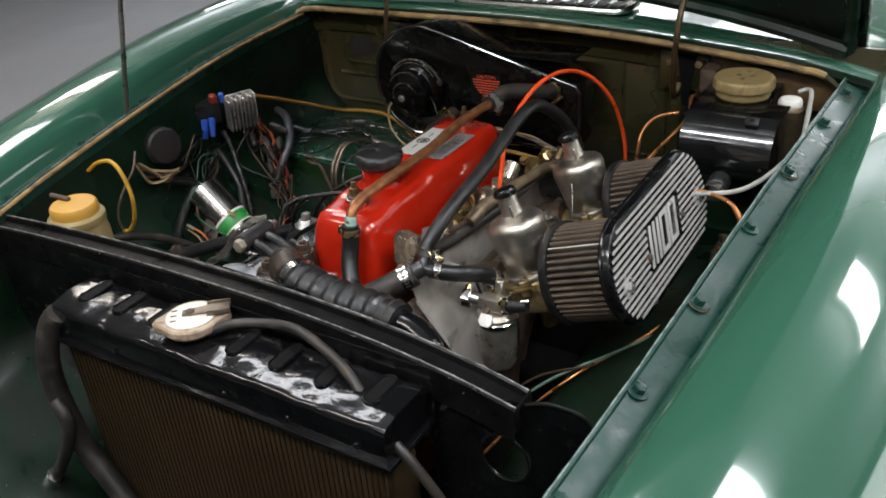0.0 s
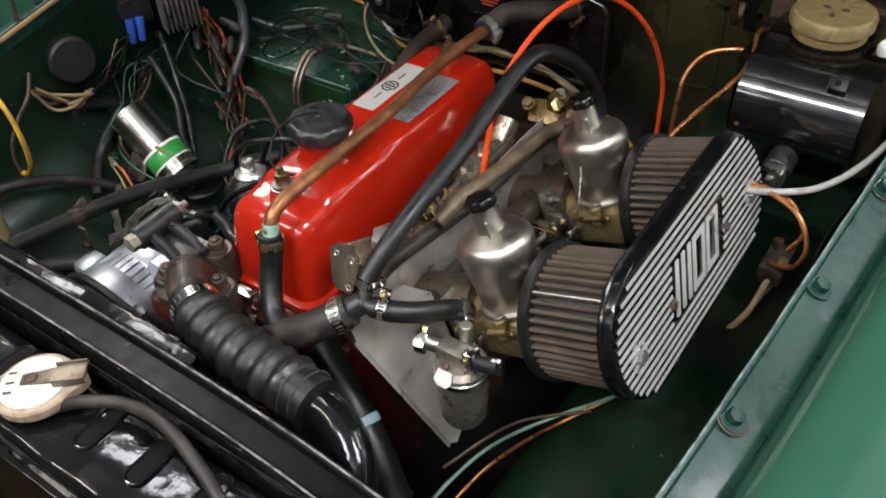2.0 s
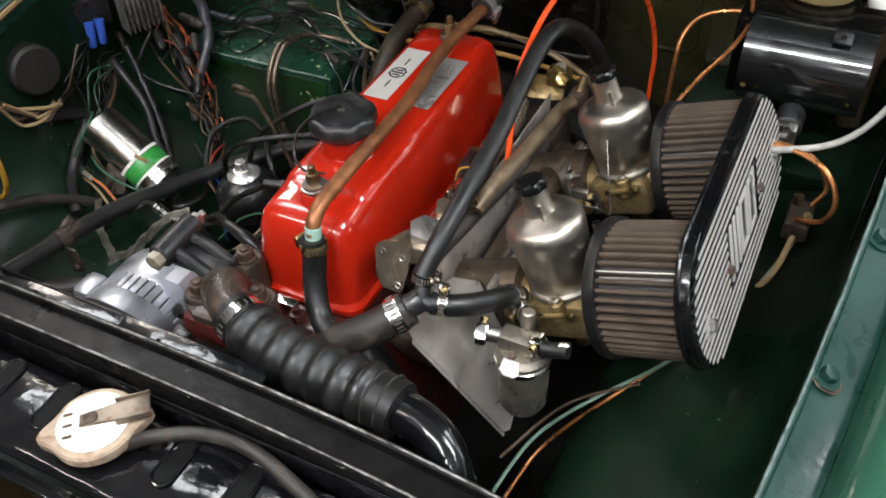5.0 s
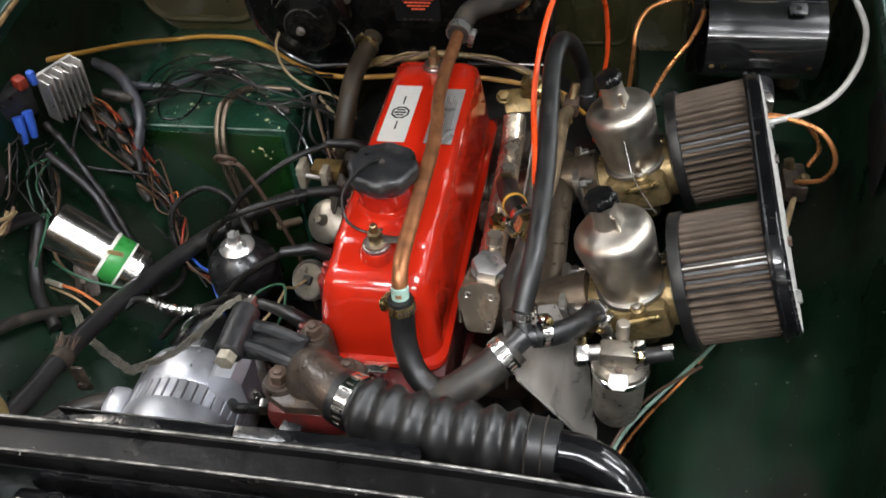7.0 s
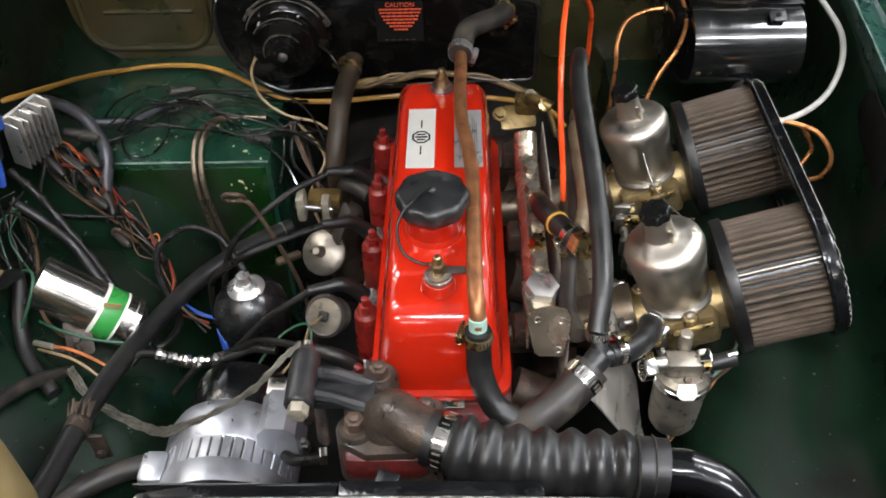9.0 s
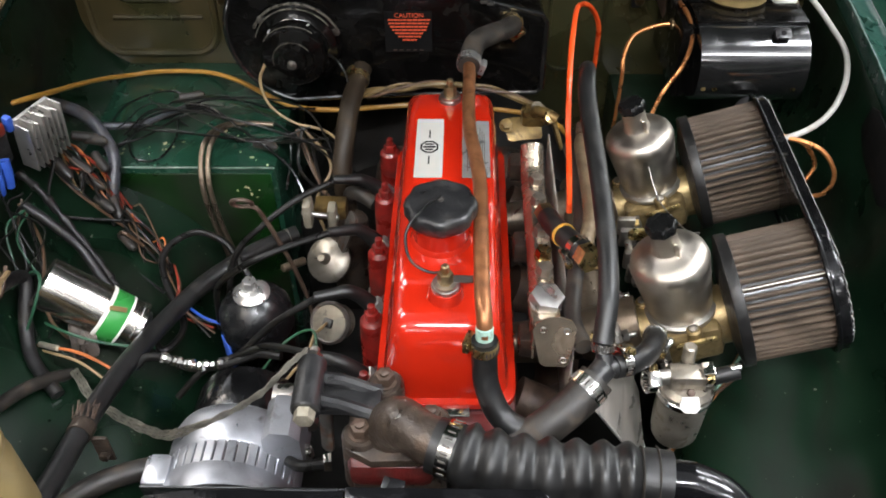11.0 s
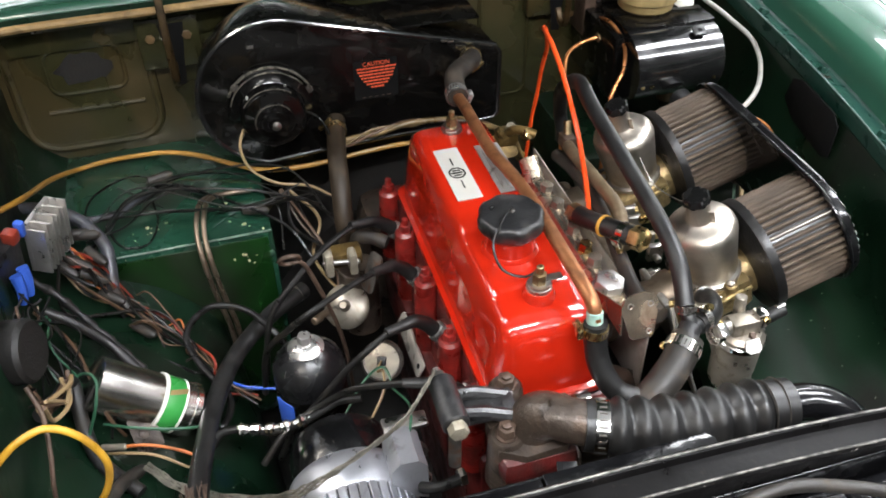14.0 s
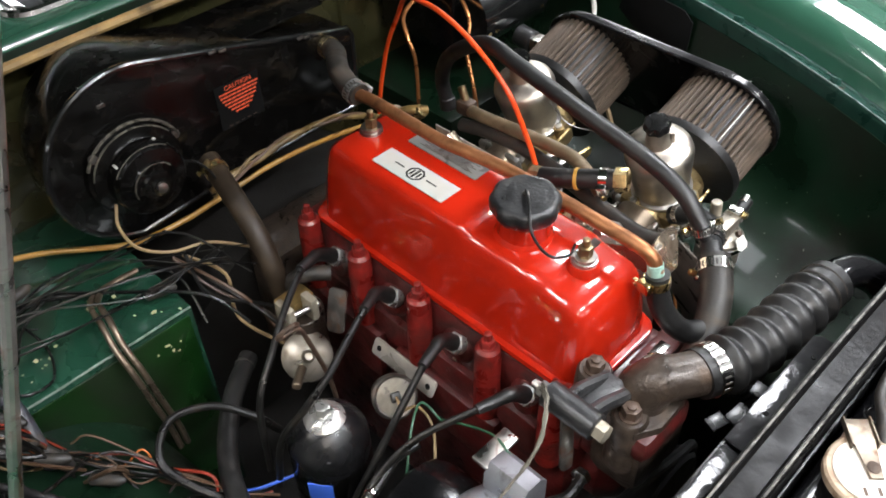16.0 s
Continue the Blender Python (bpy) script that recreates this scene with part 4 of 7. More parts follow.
# ---- engine ----
engine = thing("engine", (0, 0.16, 0.22), "red painted four-cylinder engine with maroon head and block", "engine")
def cover_height(y):
    return float(np.interp(y, [-0.056, -0.05, -0.036, 0.012, 0.022, 0.118, 0.132, 0.352, 0.366, 0.376], [0.04, 0.085, 0.098, 0.104, 0.109, 0.110, 0.116, 0.116, 0.100, 0.05]))
def cover_rows():
    rows, base = [], 0.690
    ys = [-0.056, -0.0545, -0.052, -0.047, -0.040, -0.030, -0.015, 0.0, 0.010, 0.014, 0.020, 0.05, 0.09, 0.116, 0.122, 0.130, 0.136, 0.2, 0.3, 0.345, 0.355, 0.362, 0.368, 0.372, 0.3745, 0.376]
    for y in ys:
        end = min((y + 0.056) / 0.030, (0.376 - y) / 0.030, 1.0)
        pinch = math.sqrt(max(0.0, 1 - (1 - end) ** 2.4))
        wb, wt = 0.062 * (0.55 + 0.45 * pinch) + 0.006, 0.054 * (0.50 + 0.50 * pinch) + 0.001
        h = 0.03 + (cover_height(y) - 0.03) * (0.25 + 0.75 * pinch)
        r = min(0.017, h * 0.4)
        prof = [(-wb, 0.0), (-wb * 0.99, 0.01), (-(wb + wt) / 2, h * 0.55), (-wt - 0.001, h - r), (-wt + r * 0.12, h - r * 0.5), (-wt + r * 0.45, h - r * 0.14), (-wt + r, h)]
        prof += [(0, h + 0.0008)] + [(-u, v) for u, v in prof[::-1]]
        rows.append([(u, y, base + v) for u, v in prof])
    return rows
cover_bm = skin(bmesh.new(), cover_rows())
for edge_y in (-0.056, 0.376):
    cover_bm.faces.new([v for v in cover_bm.verts if abs(v.co.y - edge_y) < 1e-6])
cover = part("valve_cover", cover_bm, "red", engine, "glossy bright red pressed-steel valve cover", 50)
up_m = Matrix.Translation((0, 0.16, 0))
part("flange", prism(bmesh.new(), rounded(0.0745, 0.224, 0.022), 0.686, 0.6935, up_m, 0.002), "red", cover)
part("gasket", prism(bmesh.new(), rounded(0.073, 0.2225, 0.021), 0.682, 0.686, up_m), "print_hole_black", engine, "thin black cover gasket")
for y, top in ((0.0, 0.797), (0.333, 0.800)):
    bm = bmesh.new()
    lathe(bm, [(0.019, -0.006), (0.017, 0.004), (0.0155, 0.006)], Matrix.Translation((0, y, top)), 24)
    part("stud_boss", bm, "red", cover)
    stud = part("cover_stud", lathe(bmesh.new(), [(0.0145, 0.006), (0.0145, 0.010), (0.0125, 0.0105), (0.0125, 0.014)], Matrix.Translation((0, y, top)), 24), "steel", cover, "plated washer stack")
    bolt(cover, (0, y, top + 0.014), (0, 0, 1), "brass", 0.014, 0.013, stud=0.009, name="dome_nut", label="tarnished brass nut")
part("tag", box(bmesh.new(), (0.017, 0.004, 0.811), (0.022, 0.010, 0.0015), 0.0005), "steel_dark", cover, "thin steel tether tag")
neck = part("filler_neck", lathe(bmesh.new(), [(0.036, -0.004), (0.033, 0.004), (0.030, 0.008), (0.030, 0.026), (0.031, 0.030)], Matrix.Translation((-0.006, 0.078, 0.797)), 32), "red", cover)
# badge and instruction plates
bm = prism(bmesh.new(), rounded(0.0165, 0.058, 0.001), 0, 0.0008, Matrix.Translation((-0.0235, 0.230, 0.8068)))
badge = part("badge_plate", bm, "plate_silver", cover, "silver plate with a black octagon emblem")
oct_m = Matrix.Translation((-0.0235, 0.230, 0.8077))
def octagon(r):
    return [(r * math.cos(radians(22.5 + 45 * k)), r * 1.1 * math.sin(radians(22.5 + 45 * k))) for k in range(8)]
bm = bmesh.new()
a, b = [bm.verts.new(oct_m @ Vector((u, v, 0))) for u, v in octagon(0.0118)], [bm.verts.new(oct_m @ Vector((u, v, 0))) for u, v in octagon(0.0092)]
for k in range(8):
    bm.faces.new((a[k], a[(k + 1) % 8], b[(k + 1) % 8], b[k]))
part("emblem_ring", thicken(bm, 0.0004), "print_hole_black", cover)
for dx, dy, sx, sy in ((0, 0.0, 0.015, 0.0030), (0, 0.0052, 0.010, 0.0026), (0, -0.0052, 0.010, 0.0026), (0, 0.026, 0.0018, 0.016), (0, -0.026, 0.0018, 0.016)):
    part("emblem_bar", box(bmesh.new(), (dx, dy, 0.0001), (sx, sy, 0.0004), 0, oct_m), "print_hole_black", cover)
part("instruction_plate", prism(bmesh.new(), rounded(0.0165, 0.056, 0.001), 0, 0.0008, Matrix.Translation((0.0325, 0.228, 0.8068))), "instr", cover, "silver instruction plate with fine print")
for k in range(9):
    part("print_bar", box(bmesh.new(), (0.0325 - 0.010 + 0.0025 * k, 0.226, 0.8079), (0.0008, 0.085 - 0.012 * (k % 3), 0.0003), 0), "steel_dark", cover)
# oil filler cap
fcap = thing("oil_filler_cap", (-0.006, 0.078, 0.826), "black plastic scalloped oil filler cap with a tether", "oil cap")
part("cap", lathe(bmesh.new(), [(0.031, 0.000), (0.0350, 0.003), (0.0385, 0.009), (0.0390, 0.018), (0.0375, 0.0225), (0.033, 0.0250), (0.030, 0.0245), (0.018, 0.0255), (0.006, 0.0258)], Matrix.Translation((-0.006, 0.078, 0.827)), 96, squash=lambda a, h: 1 - 0.060 * (0.5 - 0.5 * math.cos(8 * a)) ** 1.6 if 0.001 < h < 0.0245 else 1), "cast_black", fcap, "", 60)
part("rivet", lathe(bmesh.new(), [(0.004, 0), (0.004, 0.002), (0.002, 0.003)], Matrix.Translation((-0.006, 0.078, 0.8525)), 12), "steel_dark", fcap)
part("tether", sweep(bmesh.new(), spline([(-0.006, 0.078, 0.858), (-0.022, 0.060, 0.858), (-0.040, 0.040, 0.842), (-0.036, 0.020, 0.822), (-0.015, 0.010, 0.814), (0.004, 0.016, 0.813)], 6), 0.0016, 8), "wire_black", fcap)

# cylinder head and block
head = part("cylinder_head", box(bmesh.new(), (0.0, 0.165, 0.642), (0.150, 0.475, 0.080), 0.006), "dark_red", engine, "grimy maroon cast cylinder head")
for y in (-0.040, 0.056, 0.168, 0.275, 0.375):
    bm = bmesh.new()
    lathe(bm, [(0.0165, 0.575), (0.0160, 0.66), (0.0145, 0.690), (0.011, 0.694)], Matrix.Translation((-0.086, y, 0)), 18)
    part("stud_column", bm, "stud_red", head)
    bolt(head, (-0.086, y, 0.694), (0, 0, 1), "stud_red", 0.015, 0.010, stud=0.010, name="head_nut")
for y in (0.0, 0.11, 0.22, 0.32):
    part("bulge", lathe(bmesh.new(), [(0.001, 0.020), (0.016, 0.016), (0.024, 0.006), (0.026, -0.01)], frame_to((-0.073, y + 0.002, 0.640), (-1, 0, 0)), 20), "dark_red", head)
part("front_lug", box(bmesh.new(), (0.045, -0.080, 0.668), (0.075, 0.032, 0.030), 0.006), "dark_red", head)
part("front_face", box(bmesh.new(), (0.0, -0.083, 0.640), (0.145, 0.03, 0.07), 0.008), "dark_red", head)
for p in ((-0.046, -0.085, 0.694), (0.008, -0.084, 0.682), (-0.083, -0.065, 0.69)):
    bolt(head, p, (0, 0, 1), "dark_red", 0.015, 0.010, stud=0.008, name="head_nut")
block = part("cylinder_block", box(bmesh.new(), (0, 0.165, 0.44), (0.17, 0.46, 0.33), 0.01), "dark_red", engine, "grimy maroon cylinder block")
part("side_cover", box(bmesh.new(), (-0.092, 0.12, 0.53), (0.018, 0.18, 0.09), 0.008), "dark_red", block)
part("side_cover", box(bmesh.new(), (-0.092, 0.31, 0.53), (0.018, 0.15, 0.09), 0.008), "dark_red", block)
part("mount_tab", prism(bmesh.new(), rounded(0.056, 0.012, 0.004), 0, 0.003, frame_to((-0.106, 0.180, 0.568), (-1, 0.0, 0.5)), 0.0006), "shield_grey", block, "flat drilled steel tab")
for y in (0.135, 0.225):
    part("tab_hole", lathe(bmesh.new(), [(0.004, 0.003), (0.004, 0.0034)], frame_to((-0.106, y, 0.568), (-1, 0.0, 0.5)), 14), "print_hole_black", block)
part("water_pump", lathe(bmesh.new(), [(0.05, 0), (0.05, 0.03), (0.035, 0.05), (0.02, 0.055), (0.02, 0.08)], frame_to((-0.01, -0.06, 0.53), (0, -1, 0)), 28), "dark_red", engine, "maroon water pump housing")
part("pulley", lathe(bmesh.new(), [(0.02, 0), (0.058, 0.002), (0.062, 0.006), (0.052, 0.014), (0.062, 0.022), (0.058, 0.026), (0.02, 0.03)], frame_to((-0.01, -0.135, 0.53), (0, -1, 0)), 36), "cast_black", engine, "black fan pulley")
part("fan_belt", sweep(bmesh.new(), spline([(-0.30, -0.150, 0.62), (-0.22, -0.150, 0.665), (-0.01, -0.150, 0.594), (0.052, -0.150, 0.54), (0.0, -0.150, 0.30), (-0.06, -0.150, 0.30), (-0.29, -0.150, 0.57)], 8, True), 0.006, 8, closed=True), "rubber", engine, "black rubber fan belt")
part("gearbox", box(bmesh.new(), (0, 0.47, 0.48), (0.24, 0.10, 0.26), 0.03), "cast_brown", engine, "grimy bell housing")

# thermostat housing and water outlet elbow
housing = part("thermostat_housing", box(bmesh.new(), (-0.050, -0.128, 0.700), (0.085, 0.060, 0.038), 0.012), "dark_red", engine, "maroon thermostat housing")
part("lower_body", box(bmesh.new(), (-0.045, -0.122, 0.660), (0.094, 0.066, 0.08), 0.016), "cast_brown", housing)
elbow = part("water_outlet", sweep(bmesh.new(), spline([(-0.048, -0.118, 0.712), (-0.046, -0.120, 0.735), (-0.038, -0.130, 0.752), (-0.018, -0.146, 0.755), (0.006, -0.158, 0.752)], 8), lambda s: 0.031 - 0.008 * min(1, s * 1.6), 22), "cast_brown", engine, "rusty brown cast water outlet elbow")
part("flange", prism(bmesh.new(), [(-0.045, -0.022), (-0.02, -0.036), (0.025, -0.034), (0.044, -0.012), (0.044, 0.016), (0.02, 0.034), (-0.025, 0.034), (-0.045, 0.02)], 0.718, 0.728, Matrix.Translation((-0.048, -0.120, 0)), 0.002), "cast_brown", elbow)
for p, af in (((-0.0797, -0.1268, 0.732), 0.017), ((-0.012, -0.111, 0.734), 0.016), ((-0.060, -0.068, 0.736), 0.017)):
    part("lug", lathe(bmesh.new(), [(0.021, 0.660), (0.019, p[2] - 0.004), (0.016, p[2])], Matrix.Translation((p[0], p[1], 0)), 20), "cast_brown", elbow)
    bolt(engine, p, (0, 0, 1), "rust", af, 0.011, washer=0.012, stud=0.003, label="rusty housing bolt")
part("lifting_tab", box(bmesh.new(), (0.012, -0.098, 0.728), (0.026, 0.012, 0.002), 0.0006), "chrome", engine, "bright folded tab")

# alternator adjusting arm
arm = thing("alternator_bracket", (-0.09, -0.10, 0.74), "black cast ribbed bracket arm with a bolt through its boss", "bracket")
part("boss", rod(bmesh.new(), (-0.131, -0.122, 0.758), (-0.131, -0.062, 0.759), 0.0145, 22), "cast_black", arm)
for dy in (-0.014, 0.014):
    part("rib", sweep(bmesh.new(), [Vector((-0.131, -0.092 + dy * 0.9, 0.757)), Vector((-0.10, -0.094 + dy, 0.752)), Vector((-0.062, -0.100 + dy, 0.740))], 0.0075, 10), "cast_black", arm)
part("web", box(bmesh.new(), (-0.096, -0.096, 0.744), (0.07, 0.034, 0.008), 0.002, None), "cast_black", arm)
bolt(arm, (-0.131, -0.122, 0.758), (0, -1, 0), "pale_cast", 0.018, 0.011, label="pale brassy bolt head")
bolt(arm, (-0.131, -0.062, 0.759), (0, 1, 0), "steel", 0.016, 0.009, stud=0.008, name="nut")

# alternator
alt = thing("alternator", (-0.228, -0.075, 0.50), "bright silver alternator with slotted case and black rear cover", "alternator")
am = frame_to((-0.228, -0.175, 0.578), (0, 1, 0))
part("front_case", lathe(bmesh.new(), [(0.03, -0.006), (0.062, -0.002), (0.073, 0.004), (0.077, 0.014), (0.077, 0.050), (0.0755, 0.064), (0.074, 0.068)], am, 56), "alt_silver", alt, "bright cast front case")
part("stator", lathe(bmesh.new(), [(0.0685, 0.066), (0.0685, 0.094)], am, 40), "steel_dark", alt, "dark stator behind the slots")
for k in range(40):
    part("slot_bar", box(bmesh.new(), (0.0715, 0, 0.080), (0.0055, 0.0096, 0.030), 0.0008, am @ Matrix.Rotation(radians(9 * k), 4, "Z"), 1), "alt_silver", alt)
part("rear_case", lathe(bmesh.new(), [(0.0735, 0.092), (0.0755, 0.095), (0.0755, 0.130), (0.071, 0.142), (0.064, 0.147), (0.058, 0.148)], am, 56), "alt_silver", alt, "bright cast rear case")
part("rear_cover", lathe(bmesh.new(), [(0.062, 0.146), (0.0635, 0.150), (0.0625, 0.190), (0.058, 0.205), (0.046, 0.213), (0.02, 0.215)], am, 40), "black", alt, "black plastic rear cover")
part("lug", prism(bmesh.new(), [(-0.024, -0.050), (-0.024, 0.008), (-0.014, 0.020), (0.006, 0.022), (0.016, 0.010), (0.018, -0.030)], -0.026, 0.026, frame_to((-0.168, -0.062, 0.650), (0, 1, 0)), 0.003), "alt_silver", alt, "cast mounting lug")
part("ear", box(bmesh.new(), (-0.298, -0.105, 0.610), (0.030, 0.040, 0.045), 0.008), "alt_silver", alt)
part("earth_lug", box(bmesh.new(), (-0.155, -0.028, 0.664), (0.052, 0.022, 0.006), 0.002, None), "steel", alt, "flat grey steel lug")
bolt(alt, (-0.142, -0.036, 0.625), (0.1, -0.95, 0.2), "steel", 0.015, 0.012, label="bright hexagon bolt")
bolt(alt, (-0.142, -0.0705, 0.606), (0, 0, 1), "steel", 0.011, 0.012, stud=0.006)
bolt(alt, (-0.108, -0.107, 0.650), (-1, -0.15, 0.05), "chrome", 0.018, 0.008, stud=0.006, name="terminal_nut")
for dx, dz in ((-0.172, 0.640), (-0.290, 0.610), (-0.20, 0.505)):
    bolt(alt, (dx, -0.176, dz), (0, -1, 0), "steel", 0.012, 0.007, stud=0.008)
for k in range(9):
    part("cast_mark", box(bmesh.new(), (0.0773, -0.022 + 0.0055 * k, 0.028), (0.0006, 0.0036, 0.007), 0, am @ Matrix.Rotation(radians(112), 4, "Z")), "plate_silver", alt)
hose("terminal_cable", [(-0.119, -0.108, 0.651), (-0.135, -0.112, 0.652), (-0.152, -0.112, 0.650), (-0.165, -0.100, 0.640)], 0.0062, "wire_black", "short black cable with a crimped terminal", "cable", 10)
alt.location.x -= 0.010
brk = thing("support_plate", (-0.125, -0.06, 0.64), "dark steel strip between arm and alternator", "bracket")
part("strip", prism(bmesh.new(), rounded(0.007, 0.045, 0.006), -0.002, 0.002, frame_to((-0.122, -0.085, 0.690), (-0.4, -0.9, 0.1)), 0.0005), "steel_dark", brk)

# ---- carburettors ----
CARB_TILT = -19


def carb_frame(y):
    return Matrix.Translation((0.264, y, 0.710)) @ Matrix.Rotation(radians(CARB_TILT), 4, "Y")


def build_carburettor(y):
    m = carb_frame(y)
    c = thing("carburettor", (0.264, y, 0.66), "silver side-draught carburettor with a tapered suction chamber", "carburettor", "twin carburettors")
    part("dashpot", lathe(bmesh.new(), [(0.034, 0.0), (0.036, 0.004), (0.0385, 0.03), (0.0425, 0.066), (0.0432, 0.073), (0.0415, 0.080), (0.037, 0.085), (0.029, 0.0885), (0.020, 0.0905), (0.0165, 0.0925), (0.0150, 0.097), (0.0138, 0.120)], m, 44), "dash_alu", c, "dull brushed tapered suction chamber")
    part("rim", lathe(bmesh.new(), [(0.0375, -0.006), (0.040, -0.004), (0.040, 0.001), (0.037, 0.003)], m, 36), "alu", c)
    part("fillet", box(bmesh.new(), (0.0165, -0.006, 0.0985), (0.006, 0.004, 0.020), 0.0015, m @ Matrix.Rotation(radians(-35), 4, "Z")), "dash_alu", c)
    part("damper_cap", lathe(bmesh.new(), [(0.0135, 0.120), (0.0170, 0.121), (0.0172, 0.128), (0.0150, 0.131), (0.006, 0.132)], m, 48, squash=lambda a, h: 1 - 0.10 * (0.5 - 0.5 * math.cos(8 * a))), "cap_black", c, "black plastic damper cap")
    body = part("body", box(bmesh.new(), (-0.002, 0, -0.030), (0.078, 0.086, 0.050), 0.010, m), "alu_dirty", c, "oily brass-coloured cast body")
    part("throat", lathe(bmesh.new(), [(0.034, 0.0), (0.034, 0.030)], m @ frame_to((0.028, 0, -0.03), (1, 0, 0)), 28), "alu_dirty", c)
    part("intake", lathe(bmesh.new(), [(0.030, 0.0), (0.030, 0.025), (0.036, 0.026), (0.036, 0.034)], m @ frame_to((-0.035, 0, -0.03), (-1, 0, 0)), 28), "alu_dirty", c)
    for a in (40, 160, 280):
        dx, dy = 0.043 * math.cos(radians(a)), 0.043 * math.sin(radians(a))
        part("lug", lathe(bmesh.new(), [(0.0085, -0.020), (0.0085, 0.002), (0.007, 0.0035)], m @ Matrix.Translation((dx, dy, 0)), 14), "alu_dirty", body)
        part("screw", lathe(bmesh.new(), [(0.005, 0.0035), (0.005, 0.006), (0.003, 0.0068)], m @ Matrix.Translation((dx, dy, 0)), 12), "steel", body)
    part("jet_tube", rod(bmesh.new(), m @ Vector((0, 0, -0.05)), m @ Vector((0, 0, -0.095)), 0.012), "brass", c)
    part("throttle_spindle", rod(bmesh.new(), m @ Vector((-0.03, -0.062, -0.03)), m @ Vector((-0.03, 0.062, -0.03)), 0.005), "steel", c)
    part("throttle_lever", box(bmesh.new(), (-0.03, -0.055, -0.022), (0.014, 0.004, 0.034), 0.001, m), "steel", c)
    part("throttle_lever", box(bmesh.new(), (-0.03, 0.055, -0.036), (0.012, 0.004, 0.040), 0.001, m), "steel_dark", c)
    part("return_spring", sweep(bmesh.new(), [m @ Vector((-0.035 + 0.005 * math.cos(a), -0.060 + 0.005 * math.sin(a), -0.05 - 0.0014 * a / 2)) for a in np.linspace(0, 60, 160)], 0.0007, 5), "steel", c)
    part("link", rod(bmesh.new(), m @ Vector((-0.015, -0.05, -0.012)), m @ Vector((0.03, -0.052, -0.006)), 0.003, 8), "zinc", c)
    return c


carb_1 = build_carburettor(0.066)
copy_thing(carb_1, Matrix.Translation((0.264, 0.287, 0.66)))
hose("breather_wire", [(0.236, 0.262, 0.795), (0.248, 0.245, 0.765), (0.262, 0.215, 0.735), (0.285, 0.150, 0.742), (0.280, 0.110, 0.78), (0.250, 0.085, 0.80)], 0.0009, "steel", "thin bare steel wire between the carburettors", "wire", 6)
spindle = thing("throttle_rod", (0.235, 0.176, 0.675), "steel throttle rod with clamps between the carburettors", "linkage")
part("rod", rod(bmesh.new(), (0.226, 0.12, 0.685), (0.226, 0.235, 0.685), 0.005), "steel", spindle)
for y in (0.135, 0.16, 0.20, 0.222):
    part("clamp", box(bmesh.new(), (0.226, y, 0.690), (0.022, 0.009, 0.026), 0.002), "steel", spindle)
    bolt(spindle, (0.237, y, 0.694), (1, 0, 0.3), "zinc", 0.008, 0.006)
part("cam", prism(bmesh.new(), rounded(0.018, 0.010, 0.008), -0.002, 0.002, frame_to((0.238, 0.178, 0.715), (0, 1, 0.2)), 0.0004), "zinc", spindle)

# inlet manifold, heat shield, exhaust
manifold = thing("inlet_manifold", (0.15, 0.17, 0.65), "dull stained aluminium inlet manifold", "manifold")
part("balance_tube", rod(bmesh.new(), (0.170, 0.03, 0.668), (0.170, 0.33, 0.668), 0.018, 20), "fuel_pipe", manifold)
for y in (0.066, 0.287):
    part("runner", sweep(bmesh.new(), spline([(0.075, y, 0.640), (0.12, y, 0.648), (0.17, y, 0.662), (0.222, y, 0.680)], 6), lambda s: 0.024 + 0.008 * s, 20), "fuel_pipe", manifold)
    part("flange", box(bmesh.new(), (-0.075, 0, -0.03), (0.010, 0.075, 0.085), 0.004, carb_frame(y)), "alu", manifold)
    for d in (-0.03, 0.03):
        bolt(manifold, carb_frame(y) @ Vector((-0.070, d, 0.002)), (1, 0, 0.3), "steel", 0.012, 0.008, stud=0.008)
exhaust = thing("exhaust_manifold", (0.12, 0.15, 0.55), "rusty brown cast exhaust manifold", "manifold")
for pts, r in (([(0.08, 0.0, 0.625), (0.115, -0.005, 0.61), (0.14, 0.03, 0.56), (0.15, 0.10, 0.48), (0.15, 0.15, 0.36)], 0.024), ([(0.08, 0.175, 0.625), (0.125, 0.175, 0.60), (0.15, 0.17, 0.50), (0.15, 0.16, 0.38)], 0.030), ([(0.08, 0.35, 0.625), (0.12, 0.34, 0.60), (0.145, 0.28, 0.53), (0.15, 0.2, 0.42)], 0.024)):
    part("branch", sweep(bmesh.new(), spline(pts, 7), r, 18), "rust", exhaust)
shield = thing("heat_shield", (0.18, -0.03, 0.55), "bare steel heat shield plate below the carburettors", "heat shield")
EDGE_TOP, EDGE, BACK = Vector((0.153, -0.077, 0.707)), Vector((0.081, 0.041, -0.172)), Vector((0.30, 0.90, 0.10)).normalized()
FACING = EDGE.cross(BACK).normalized()
def sheet(points, thick):
    """A thin plate in the shield's plane; points run along its front edge and back from it."""
    bm = bmesh.new()
    near, far = ([bm.verts.new(EDGE_TOP + EDGE * u + BACK * v + FACING * h) for u, v in points] for h in (0, -thick))
    bm.faces.new(near)
    bm.faces.new(far[::-1])
    for k in range(len(near)):
        bm.faces.new((near[k], far[k], far[(k + 1) % len(far)], near[(k + 1) % len(near)]))
    bmesh.ops.recalc_face_normals(bm, faces=bm.faces)
    return bm
part("plate", sheet([(0, 0), (1.0, 0), (1.03, 0.008), (0.97, 0.022), (0.86, 0.032), (0.60, 0.075), (0.0, 0.10), (-0.14, 0.08), (-0.17, 0.03), (-0.10, 0.005)], 0.0018), "shield_grey", shield)
